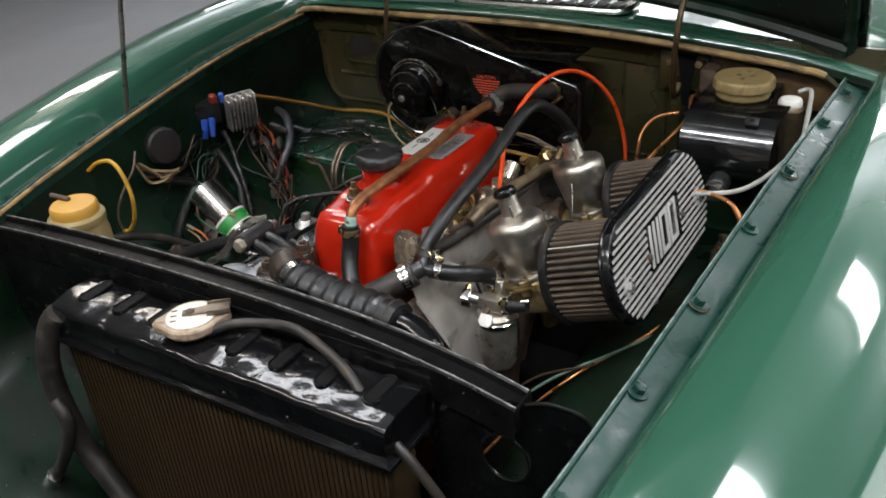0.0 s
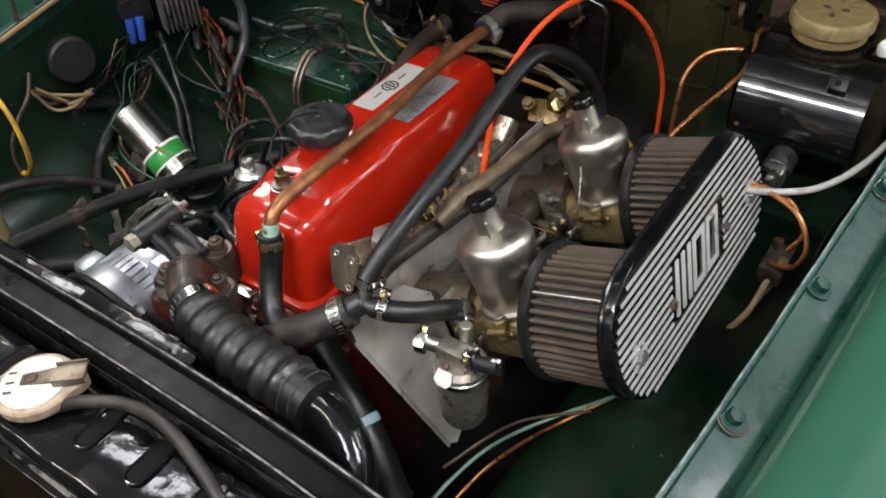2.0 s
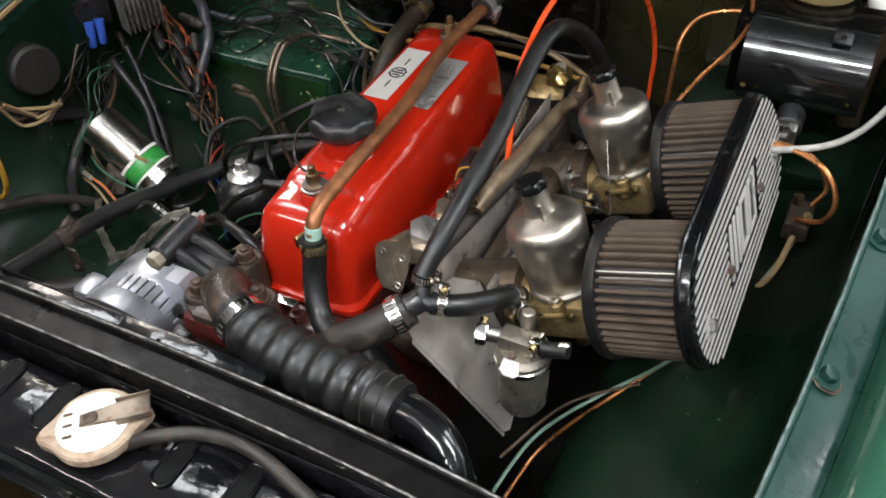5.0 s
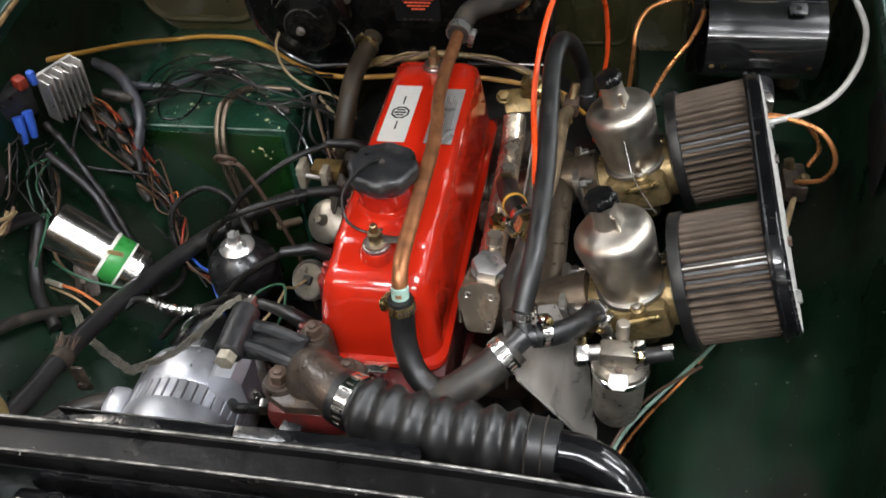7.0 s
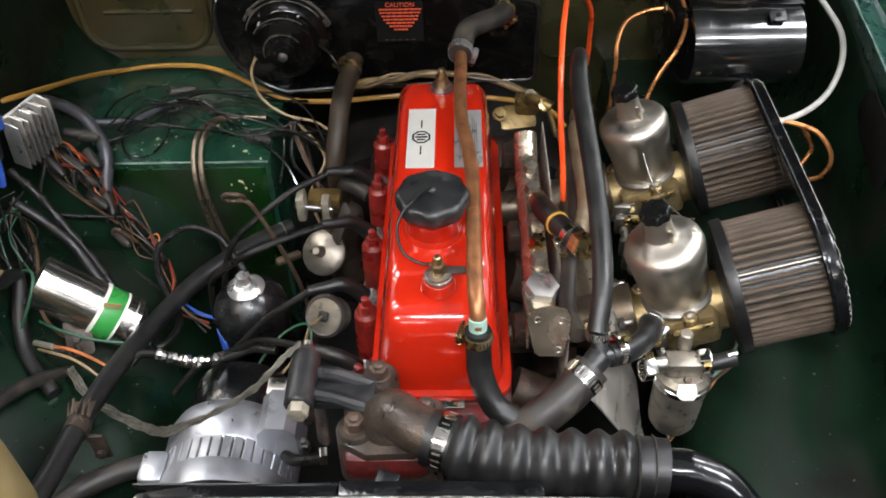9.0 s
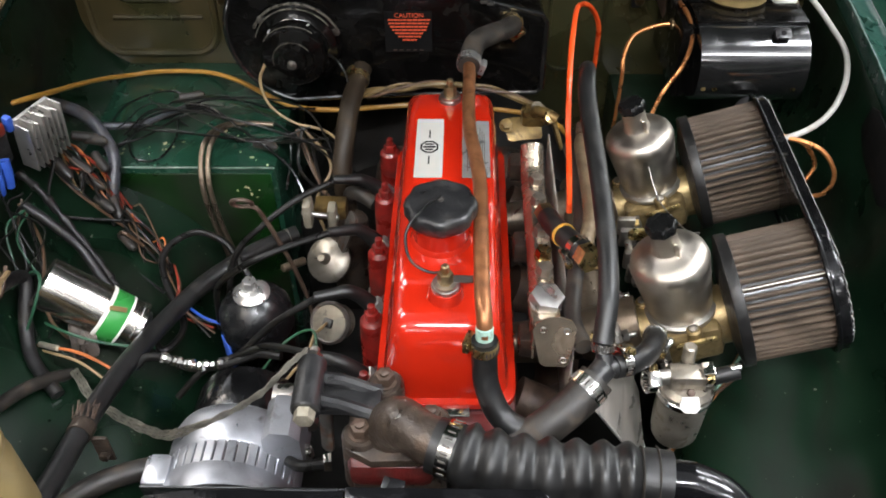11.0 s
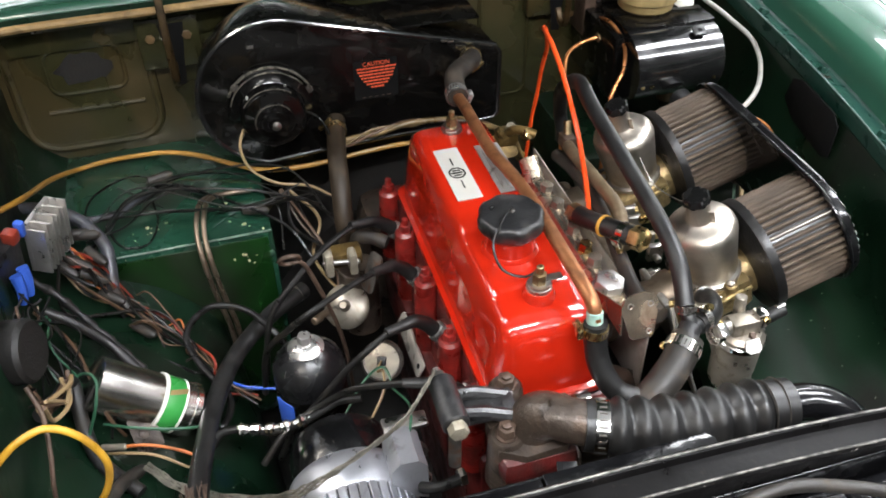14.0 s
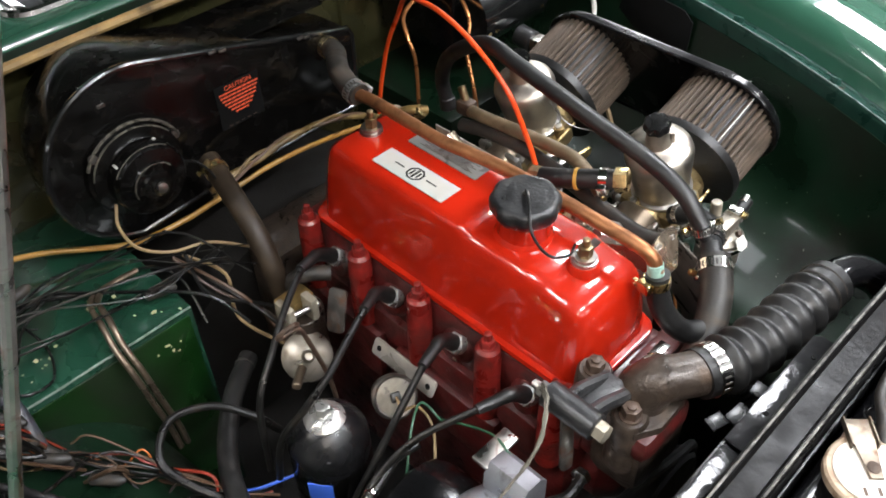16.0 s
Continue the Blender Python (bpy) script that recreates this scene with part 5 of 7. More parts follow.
part("flange", sweep(bmesh.new(), [EDGE_TOP + EDGE * u - BACK * 0.002 + FACING * 0.002 for u in (0.0, 0.25, 0.5, 0.75, 1.0)], 0.0040, 8, flat=0.45), "shield_grey", shield, "folded bright front lip")
part("side_plate", box(bmesh.new(), (0.1335, 0.165, 0.675), (0.002, 0.38, 0.125), 0.0005, None), "shield_grey", shield)
tongue = thing("lifting_bracket", (0.11, 0.0, 0.74), "bronze-tinted plated bracket plate under a large hexagon bolt", "bracket")
def tongue_at(x, z, off=0.0):
    return Vector((x - 0.09 * off, -0.032 + (0.31 * (z - 0.7745) - 0.09 * (x - 0.122)) / 0.95 - 0.95 * off, z + 0.31 * off))
TONGUE = [(0.088, 0.772), (0.092, 0.781), (0.102, 0.787), (0.116, 0.789), (0.127, 0.786), (0.1315, 0.778), (0.1305, 0.764), (0.1255, 0.739), (0.1225, 0.7345), (0.101, 0.7335), (0.0965, 0.737)]
plate_bm = bmesh.new()
front, back = ([plate_bm.verts.new(tongue_at(x, z, off)) for x, z in TONGUE] for off in (0.0012, -0.0012))
plate_bm.faces.new(front)
plate_bm.faces.new(back[::-1])
for k in range(len(front)):
    plate_bm.faces.new((front[k], back[k], back[(k + 1) % len(back)], front[(k + 1) % len(front)]))
part("plate", plate_bm, "plate_bronze", tongue, "bronze-tinted drilled plate")
for x, z in ((0.1225, 0.7745), (0.099, 0.774), (0.120, 0.742)):
    part("hole_edge", lathe(bmesh.new(), [(0.0022, 0.0010), (0.0032, 0.0018), (0.0040, 0.0010)], frame_to(tongue_at(x, z), (-0.09, -0.95, 0.31)), 14), "steel", tongue)
part("side_web", prism(bmesh.new(), [(-0.030, 0.776), (0.030, 0.748), (0.046, 0.738), (-0.036, 0.736)], 0.0885, 0.0905, Matrix(((0, 0, 1, 0), (1, 0, 0, 0), (0, 1, 0, 0), (0, 0, 0, 1)))), "plate_bronze", tongue)
part("base_tab", box(bmesh.new(), (0.106, 0.026, 0.7375), (0.034, 0.060, 0.003), 0.001), "plate_bronze", tongue)
bolt(tongue, (0.108, 0.041, 0.738), (0.15, -0.1, 1), "sender_bright", 0.033, 0.012, washer=0.019, label="large plated hexagon bolt")

# plated water pipe beside the head, banjo hose
pipe = thing("water_pipe", (0.107, 0.18, 0.72), "plated steel pipe with hexagon fittings beside the head", "pipe")
part("pipe", rod(bmesh.new(), (0.107, 0.040, 0.724), (0.107, 0.300, 0.730), 0.0150, 24), "pipe_plate", pipe)
part("end_fitting", rod(bmesh.new(), (0.107, 0.27, 0.722), (0.107, 0.31, 0.752), 0.015, 18), "pipe_plate", pipe)
for y, mat in ((0.245, "bowl_grey"), (0.206, "bowl_grey"), (0.150, "bowl_grey"), (0.112, "zinc"), (0.085, "bowl_grey")):
    bolt(pipe, (0.109, y, 0.738), (0.1, 0, 1), mat, 0.016, 0.012, washer=0.010)
for y in (0.02, 0.17, 0.33):
    part("bracket", box(bmesh.new(), (0.092, y, 0.70), (0.026, 0.030, 0.030), 0.005), "cast_brown", pipe)
banjo = hose("crankcase_hose", [(0.116, 0.152, 0.765), (0.122, 0.128, 0.772), (0.134, 0.098, 0.780), (0.148, 0.066, 0.788)], 0.0125, "rubber", "short black rubber hose between brass unions")
part("union", prism(bmesh.new(), hexagon(0.026), 0, 0.016, frame_to((0.148, 0.066, 0.788), (0.35, -0.85, 0.2)), 0.001), "zinc", banjo, "large plated hexagon union")
part("union", prism(bmesh.new(), hexagon(0.022), 0, 0.016, frame_to((0.113, 0.166, 0.762), (0.2, -0.9, 0.2)), 0.001), "brass", banjo, "brass hexagon union")
part("zip_tie", lathe(bmesh.new(), [(0.0127, -0.002), (0.014, -0.002), (0.014, 0.002), (0.0127, 0.002)], frame_to((0.130, 0.108, 0.777), (0.35, -0.85, 0.2)), 20, caps=False), "plastic_yellow", banjo, "yellow plastic tie")
hose_clamp((0.143, 0.078, 0.785), (0.35, -0.85, 0.2), 0.0128, 200)
hose("vacuum_tube", [(0.1455, 0.183, 0.745), (0.1435, 0.200, 0.785), (0.140, 0.232, 0.842), (0.144, 0.293, 0.882), (0.153, 0.360, 0.898), (0.166, 0.424, 0.891), (0.188, 0.468, 0.866), (0.208, 0.505, 0.820), (0.216, 0.540, 0.760), (0.219, 0.561, 0.70), (0.216, 0.57, 0.65), (0.212, 0.575, 0.58), (0.205, 0.575, 0.50)], 0.0035, "orange", "bright orange vacuum tube arching over the carburettors", "tube", 10)
hose("steel_tube", [(0.160, 0.330, 0.735), (0.161, 0.282, 0.745), (0.162, 0.225, 0.748), (0.158, 0.162, 0.745), (0.145, 0.087, 0.742), (0.135, 0.015, 0.742), (0.142, -0.03, 0.748)], 0.0095, "rubber_grey", "dusty grey hose beside the carburettors")
hose("brown_pipe", [(0.150, 0.085, 0.755), (0.158, 0.115, 0.768), (0.165, 0.1485, 0.7725), (0.168, 0.22, 0.766), (0.170, 0.30, 0.757), (0.174, 0.325, 0.752)], 0.0090, "tan_pipe", "dull tan pipe running to a small valve", "pipe")
unit = thing("valve_unit", (0.19, 0.37, 0.74), "small dusty red and brown valve with hose stubs", "valve")
part("body", box(bmesh.new(), (0.178, 0.338, 0.752), (0.020, 0.026, 0.022), 0.004), "rust", unit)
part("stub", rod(bmesh.new(), (0.178, 0.338, 0.755), (0.182, 0.352, 0.778), 0.006), "brass", unit)
part("nut", prism(bmesh.new(), hexagon(0.018), 0, 0.012, frame_to((0.135, 0.395, 0.735), (0.3, -0.6, 0.6)), 0.001), "zinc", unit, "bright plated union nut")

# vent hose with its three-way piece
vent_line = hose("vent_hose", [(0.155, -0.051, 0.777), (0.162, -0.014, 0.805), (0.165, 0.039, 0.823), (0.165, 0.11, 0.838), (0.162, 0.179, 0.856), (0.160, 0.24, 0.871), (0.164, 0.285, 0.876), (0.171, 0.33, 0.853), (0.179, 0.374, 0.814), (0.190, 0.398, 0.766), (0.196, 0.395, 0.73)], 0.0105, "rubber", "long black rubber vent hose looping to the rear carburettor", step=7)
part("end_sleeve", rod(bmesh.new(), (0.196, 0.395, 0.735), (0.197, 0.393, 0.715), 0.012), "cast_black", vent_line, "black end sleeve")
tee = thing("hose_tee", (0.159, -0.063, 0.755), "black plastic three-way hose connector", "connector")
part("stem", rod(bmesh.new(), (0.159, -0.066, 0.756), (0.1565, -0.048, 0.775), 0.0085), "cast_black", tee)
part("stem", rod(bmesh.new(), (0.158, -0.064, 0.757), (0.178, -0.060, 0.752), 0.0095), "cast_black", tee)
part("stem", rod(bmesh.new(), (0.160, -0.062, 0.758), (0.138, -0.084, 0.745), 0.0125), "cast_black", tee)
hose("carburettor_vent_hose", [(0.168, -0.061, 0.754), (0.186, -0.053, 0.750), (0.206, -0.034, 0.742), (0.222, -0.004, 0.728), (0.229, 0.024, 0.706)], 0.0118, "rubber", "short bent rubber hose from the connector to the carburettor")
hose("heater_return_hose", [(0.150, -0.074, 0.752), (0.128, -0.094, 0.738), (0.100, -0.110, 0.722), (0.070, -0.120, 0.702), (0.040, -0.118, 0.672), (0.015, -0.105, 0.63), (0.0, -0.095, 0.58)], 0.0185, "rubber_grey", "thick dusty rubber hose running down to the water pump", seg=20)
hose("pipe_end_hose", [(0.0385, -0.066, 0.800), (0.039, -0.070, 0.775), (0.042, -0.082, 0.748), (0.056, -0.100, 0.724), (0.082, -0.112, 0.716), (0.104, -0.106, 0.724)], 0.0128, "rubber", "bent black rubber hose on the end of the copper pipe", seg=18)
hose_clamp((0.0387, -0.0665, 0.790), (0.02, -0.12, -1), 0.0130, 15, "zinc")
hose_clamp((0.2262, 0.012, 0.7165), (0.3, 0.8, -0.6), 0.0120, 200)
hose_clamp((0.1565, -0.050, 0.7745), (0, 0.42, 0.9), 0.0108, 250)
hose_clamp((0.178, -0.056, 0.7535), (0.9, 0.35, -0.2), 0.0120, 60)
hose_clamp((0.141, -0.082, 0.746), (0.7, 0.6, 0.35), 0.0188, 300, w=0.013)
hose("copper_heater_pipe", [(0.0385, -0.064, 0.788), (0.0385, -0.063, 0.806), (0.0380, -0.054, 0.819), (0.0365, -0.034, 0.825), (0.036, 0.02, 0.827), (0.0362, 0.08, 0.828), (0.0355, 0.14, 0.828), (0.031, 0.19, 0.827), (0.025, 0.235, 0.827), (0.0235, 0.29, 0.829), (0.0245, 0.35, 0.829), (0.0242, 0.39, 0.826)], 0.0080, "copper", "long brown copper heater pipe over the valve cover", "pipe", 16, 8)
end = thing("pipe_collar", (0.0385, -0.063, 0.80), "pale green corroded collar on the copper pipe", "collar")
part("collar", rod(bmesh.new(), (0.0385, -0.0642, 0.797), (0.0384, -0.0605, 0.813), 0.0088), "verdigris", end)
hose("heater_hose", [(0.0240, 0.380, 0.827), (0.026, 0.400, 0.829), (0.034, 0.430, 0.834), (0.055, 0.462, 0.828), (0.076, 0.490, 0.820), (0.086, 0.512, 0.815), (0.087, 0.530, 0.812)], 0.0145, "rubber_grey", "thick rubber heater hose bending to the heater box", seg=18)
hose_clamp((0.0242, 0.389, 0.8275), (0.1, 1, 0.1), 0.0150, 200, "sender_bright", 0.012)
hose_clamp((0.0868, 0.519, 0.8135), (0.1, 1, -0.1), 0.0148, 230, "zinc")

# radiator hose
def hose_ridges(s):
    if s < 0.12 or s > 0.80:
        return 0.0265 if s < 0.12 else 0.0275
    k = (s - 0.12) / 0.68 * 7
    return 0.0262 + 0.0060 * (0.5 - 0.5 * math.cos(2 * math.pi * k)) ** 0.8
rh = thing("radiator_hose", (0.1, -0.17, 0.72), "ribbed black rubber top radiator hose", "hose")
rpath = spline([(-0.008, -0.152, 0.752), (0.03, -0.166, 0.750), (0.08, -0.176, 0.749), (0.13, -0.181, 0.750), (0.175, -0.184, 0.751), (0.202, -0.187, 0.750)], 36)
part("tube", sweep(bmesh.new(), rpath, hose_ridges, 28), "rubber", rh, "", 60)
for s in (0.176, 0.190):
    part("wire_clip", lathe(bmesh.new(), [(0.0278, -0.0012), (0.0292, 0), (0.0278, 0.0012)], frame_to((s, -0.1845, 0.7508), (1, -0.08, 0)), 28, caps=False), "rubber_grey", rh)
hose_clamp((0.0075, -0.158, 0.7515), (0.92, -0.36, -0.02), 0.0268, 290, w=0.013)
hose("radiator_inlet_pipe", [(0.195, -0.1855, 0.750), (0.225, -0.190, 0.750), (0.252, -0.202, 0.742), (0.272, -0.222, 0.722), (0.280, -0.240, 0.695), (0.280, -0.260, 0.66)], 0.0195, "tank_black", "glossy black painted steel pipe bending into the radiator", "pipe", 20)
low = hose("lower_radiator_hose", [(0.060, -0.055, 0.640), (0.077, -0.060, 0.623), (0.114, -0.075, 0.600), (0.146, -0.090, 0.580), (0.180, -0.105, 0.552), (0.208, -0.120, 0.518), (0.233, -0.140, 0.48), (0.25, -0.18, 0.42)], 0.0215, "rubber", "black rubber hose with a pale blue collar beside the radiator", seg=20)
part("collar", lathe(bmesh.new(), [(0.0217, -0.006), (0.0235, -0.005), (0.0235, 0.005), (0.0217, 0.006)], frame_to((0.150, -0.092, 0.577), (0.66, -0.3, -0.55)), 28, caps=False), "collar_blue", low, "pale blue collar")
for k in range(3):
    part("ring", lathe(bmesh.new(), [(0.0217, -0.003), (0.0245, 0.0), (0.0217, 0.003)], frame_to((0.212 + 0.007 * k, -0.122 - 0.005 * k, 0.513 - 0.011 * k), (0.5, -0.35, -0.75)), 24, caps=False), "rubber", low)

# fuel filter bowl
bowl = thing("float_chamber", (0.255, -0.032, 0.58), "dull metal float chamber with a white tag and hose unions", "float chamber")
bm0 = Matrix.Translation((0.257, -0.032, 0.0))
part("bowl", lathe(bmesh.new(), [(0.016, 0.583), (0.026, 0.587), (0.031, 0.597), (0.0325, 0.62), (0.0335, 0.672)], bm0, 32), "bowl_grey", bowl, "dull stained metal bowl")
part("rim", lathe(bmesh.new(), [(0.0335, 0.670), (0.0365, 0.672), (0.0365, 0.679), (0.034, 0.681)], bm0, 32), "chrome", bowl)
part("lid", lathe(bmesh.new(), [(0.035, 0.680), (0.0345, 0.686), (0.028, 0.692), (0.012, 0.694)], bm0, 32), "bowl_grey", bowl)
part("inlet_block", box(bmesh.new(), (0.253, -0.036, 0.704), (0.046, 0.026, 0.022), 0.003), "bowl_grey", bowl)
part("inlet_stem", rod(bmesh.new(), (0.256, -0.018, 0.700), (0.256, -0.014, 0.735), 0.0085), "bowl_grey", bowl)
part("union", rod(bmesh.new(), (0.232, -0.036, 0.704), (0.208, -0.042, 0.706), 0.010), "steel", bowl)
part("tag", prism(bmesh.new(), [(-0.013, -0.006), (-0.010, 0.008), (0.010, 0.008), (0.013, -0.006), (0.008, -0.012), (-0.006, -0.012)], 0, 0.0012, frame_to((0.254, -0.066, 0.690), (0, -0.8, 0.6)), 0.0003), "white", bowl, "small white tag")
bolt(bowl, (0.254, -0.058, 0.700), (0, -0.6, 0.8), "rust", 0.009, 0.006)
for d in (-0.02, 0.02):
    bolt(bowl, (0.257 + d, -0.022, 0.690), (0, 0, 1), "rust", 0.009, 0.006)
hose("fuel_hose", [(0.270, -0.036, 0.706), (0.285, -0.036, 0.710), (0.306, -0.034, 0.716)], 0.0085, "rubber", "short black fuel hose with metal ends")
hose_clamp((0.276, -0.036, 0.7075), (1, 0, 0.2), 0.0087, 90)
part("tip", rod(bmesh.new(), (0.304, -0.034, 0.7155), (0.318, -0.033, 0.7195), 0.0055), "chrome", bowl, "bright hose tail")
hose_clamp((0.214, -0.041, 0.7055), (-1, -0.2, 0.1), 0.0105, 60)

bowl.scale = (0.84, 0.84, 0.90)
bowl.location.z += 0.016

# ---- air cleaner ----
cleaner = thing("air_cleaner", (0.36, 0.18, 0.70), "twin pleated air filters joined by a black ribbed cover", "air filter")
FY, FZ, FR = (0.067, 0.297), -0.012, 0.072
am0 = carb_frame(0.0)
for y in FY:
    fm = am0 @ frame_to((0.058, y, FZ), (1, 0, 0), (0, 0, 1))
    el = part("element", lathe(bmesh.new(), [(FR - 0.0075, 0.0), (FR - 0.0075, 0.100)], fm, 64, caps=False), "cast_black", cleaner, "brown pleated filter element")
    for k in range(46):
        a = 2 * math.pi * k / 46
        pm = fm @ Matrix.Rotation(a, 4, "Z")
        bmp = bmesh.new()
        prism(bmp, [(FR - 0.0085, -0.0026), (FR - 0.0020, -0.0026), (FR - 0.0004, -0.0012), (FR, 0.0), (FR - 0.0004, 0.0012), (FR - 0.0020, 0.0026), (FR - 0.0085, 0.0026)], 0.001, 0.099, pm)
        part("pleat", bmp, "filter", el, "", 50)
        if k == 16 and y == FY[0]:
            part("pale_line", box(bmesh.new(), (FR + 0.0004, 0, 0.050), (0.0008, 0.0013, 0.096), 0.0002, pm), "pale_line", el, "pale line along one pleat")
    part("back_plate", lathe(bmesh.new(), [(FR + 0.003, -0.006), (FR + 0.004, -0.004), (FR + 0.004, 0.006), (FR - 0.002, 0.007)], fm, 56), "rubber", cleaner, "black rubber end ring")
    part("mount_plate", lathe(bmesh.new(), [(0.045, -0.012), (0.060, -0.009), (FR, -0.006)], fm, 40), "cast_black", cleaner)
CY, HS, PR = 0.182, 0.115, 0.0765
def stadium(r, n=14):
    pts = [(HS + r * math.cos(radians(a)), r * math.sin(radians(a))) for a in np.linspace(-90, 90, n)]
    return pts + [(-HS + r * math.cos(radians(a)), r * math.sin(radians(a))) for a in np.linspace(90, 270, n)]
# the cover's own axes: u to the rear, v up the face, w outwards
pm = am0 @ Matrix.Translation((0.158, CY, FZ)) @ Matrix(((0, 0, 1, 0), (1, 0, 0, 0), (0, 1, 0, 0), (0, 0, 0, 1)))
lid = part("cover", prism(bmesh.new(), stadium(PR), -0.010, 0.004, pm, 0.003), "black", cleaner, "black cover with silver ribs")
part("cover_lip", sweep(bmesh.new(), [pm @ Vector((u, v, -0.009)) for u, v in stadium(PR + 0.0005)], 0.0028, 8, closed=True), "black", lid)
NR = 15
for k in range(NR):
    v = -PR + 0.0115 + k * (2 * PR - 0.023) / (NR - 1)
    ext = HS + math.sqrt(max(0.0, (PR - 0.006) ** 2 - v * v))
    spans = [(-ext, ext)]
    if abs(v) < 0.033:
        lean = 0.36 * v
        spans = [(-ext, -0.068 + lean), (0.068 + lean, ext)]
    for a, b in spans:
        part("rib", box(bmesh.new(), ((a + b) / 2, v, 0.0050), (b - a, 0.0047, 0.0028), 0.0004, pm, 1), "satin_black", lid)
        part("rib_face", box(bmesh.new(), ((a + b) / 2, v, 0.0065), (b - a - 0.0004, 0.0043, 0.0005), 0, pm), "plate_silver", lid, "bare silver rib face")
# emblem: plain slanted bars and frames on a dark slanted field
def slanted(u0, u1, v0, v1):
    return [(u + 0.36 * v, v) for u, v in ((u0, v0), (u1, v0), (u1, v1), (u0, v1))]
part("emblem_field", prism(bmesh.new(), slanted(-0.066, 0.066, -0.033, 0.033), 0.0035, 0.0055, pm, 0.0005), "black", lid, "black slanted emblem field")
EMBLEM = [(-0.058, -0.051, -0.028, 0.028), (-0.0425, -0.0355, -0.028, 0.028), (-0.027, -0.020, -0.028, 0.028)]
for u in (-0.014, 0.022):
    EMBLEM += [(u, u + 0.007, -0.028, 0.028), (u + 0.024, u + 0.031, -0.028, 0.028), (u + 0.007, u + 0.024, 0.0215, 0.028), (u + 0.007, u + 0.024, -0.028, -0.0215)]
for u0, u1, v0, v1 in EMBLEM:
    part("emblem_bar", prism(bmesh.new(), slanted(u0, u1, v0, v1), 0.0056, 0.0072, pm, 0.0003), "plate_silver", lid, "pale emblem bar")
for u in (-0.150, 0.150):
    bolt(lid, pm @ Vector((u, -0.012, 0.004)), pm.to_3x3() @ Vector((0, 0, 1)), "sender_bright", 0.013, 0.006, washer=0.0165, name="cover_bolt", label="bright bolt with a broad washer")
for u in (-0.072, 0.072):
    bolt(lid, pm @ Vector((u, -0.008, 0.004)), pm.to_3x3() @ Vector((0, 0, 1)), "steel_dark", 0.010, 0.005, washer=0.008, name="cover_bolt")

# oily plated bracket and union behind the head
rear = thing("rear_bracket", (0.105, 0.42, 0.68), "oily gold-brown bracket and unions behind the cylinder head", "bracket")
part("plate", prism(bmesh.new(), rounded(0.026, 0.018, 0.006), 0, 0.003, frame_to((0.104, 0.420, 0.700), (0.1, -0.55, 0.8)), 0.0006), "gold_grime", rear)
part("block", box(bmesh.new(), (0.118, 0.432, 0.715), (0.034, 0.026, 0.026), 0.005), "gold_grime", rear)
part("elbow", sweep(bmesh.new(), spline([(0.118, 0.428, 0.722), (0.122, 0.410, 0.738), (0.134, 0.396, 0.742), (0.148, 0.388, 0.738)], 6), 0.0075, 12), "gold_grime", rear)
bolt(rear, (0.078, 0.410, 0.712), (0.1, -0.5, 0.8), "gold_grime", 0.014, 0.008, washer=0.010)
bolt(rear, (0.122, 0.426, 0.729), (0, -0.3, 0.95), "pale_cast", 0.014, 0.010)

# ---- heater ----
heater = thing("heater_box", (-0.1, 0.59, 0.69), "glossy black sheet metal heater box with a round blower end", "heater")
HC, HR = (-0.215, 0.792), 0.118
outline = [(HC[0] + HR * math.cos(radians(a)), HC[1] + HR * math.sin(radians(a))) for a in range(72, 262, 8)]
outline += [(-0.16, 0.684), (-0.05, 0.688), (0.128, 0.692), (0.137, 0.700), (0.137, 0.810), (0.130, 0.822)]
hm = Matrix(((1, 0, 0, 0), (0, 0, -1, 0.527), (0, 1, 0, 0), (0, 0, 0, 1)))
def heater_case():
    bm, rings = bmesh.new(), []
    for scale, depth in ((0.975, 0.0), (0.993, -0.002), (1.0, -0.008), (0.985, -0.07), (0.90, -0.125)):
        rings.append([bm.verts.new(hm @ Vector((-0.10 + (u + 0.10) * scale, 0.77 + (v - 0.77) * scale, depth))) for u, v in outline])
    for a, b in zip(rings, rings[1:]):
        for k in range(len(a)):
            bm.faces.new((a[k], a[(k + 1) % len(a)], b[(k + 1) % len(a)], b[k]))
    bm.faces.new(rings[0])
    bm.faces.new(rings[-1])
    bmesh.ops.recalc_face_normals(bm, faces=bm.faces)
    return bm
case = part("case", heater_case(), "heater_black", heater)
rim_path = [hm @ Vector((u, v, -0.002)) for u, v in outline]
part("rim", sweep(bmesh.new(), rim_path, 0.0044, 10, closed=True), "rim_black", heater, "rolled front edge")
part("lid", box(bmesh.new(), (0.02, 0.60, 0.862), (0.18, 0.10, 0.004), 0.001, None), "heater_black", heater)
for x in (-0.245, -0.09, -0.075, 0.045, 0.055):
    part("clip", box(bmesh.new(), (x, 0.5225, 0.884 - 0.27 * (x + 0.1) if x > -0.2 else 0.878), (0.010, 0.004, 0.004), 0.001), "steel", heater)
mm = Matrix.Translation((-0.228, 0.526, 0.779)) @ Matrix.Rotation(radians(90), 4, "X")
motor = part("blower_motor", lathe(bmesh.new(), [(0.066, 0.0), (0.064, 0.006), (0.060, 0.008), (0.060, 0.014), (0.050, 0.018), (0.0475, 0.020), (0.0475, 0.040), (0.044, 0.045), (0.030, 0.049), (0.028, 0.053), (0.021, 0.054), (0.019, 0.059), (0.012, 0.060), (0.011, 0.064)], mm, 40), "heater_black", heater, "stepped black blower motor")
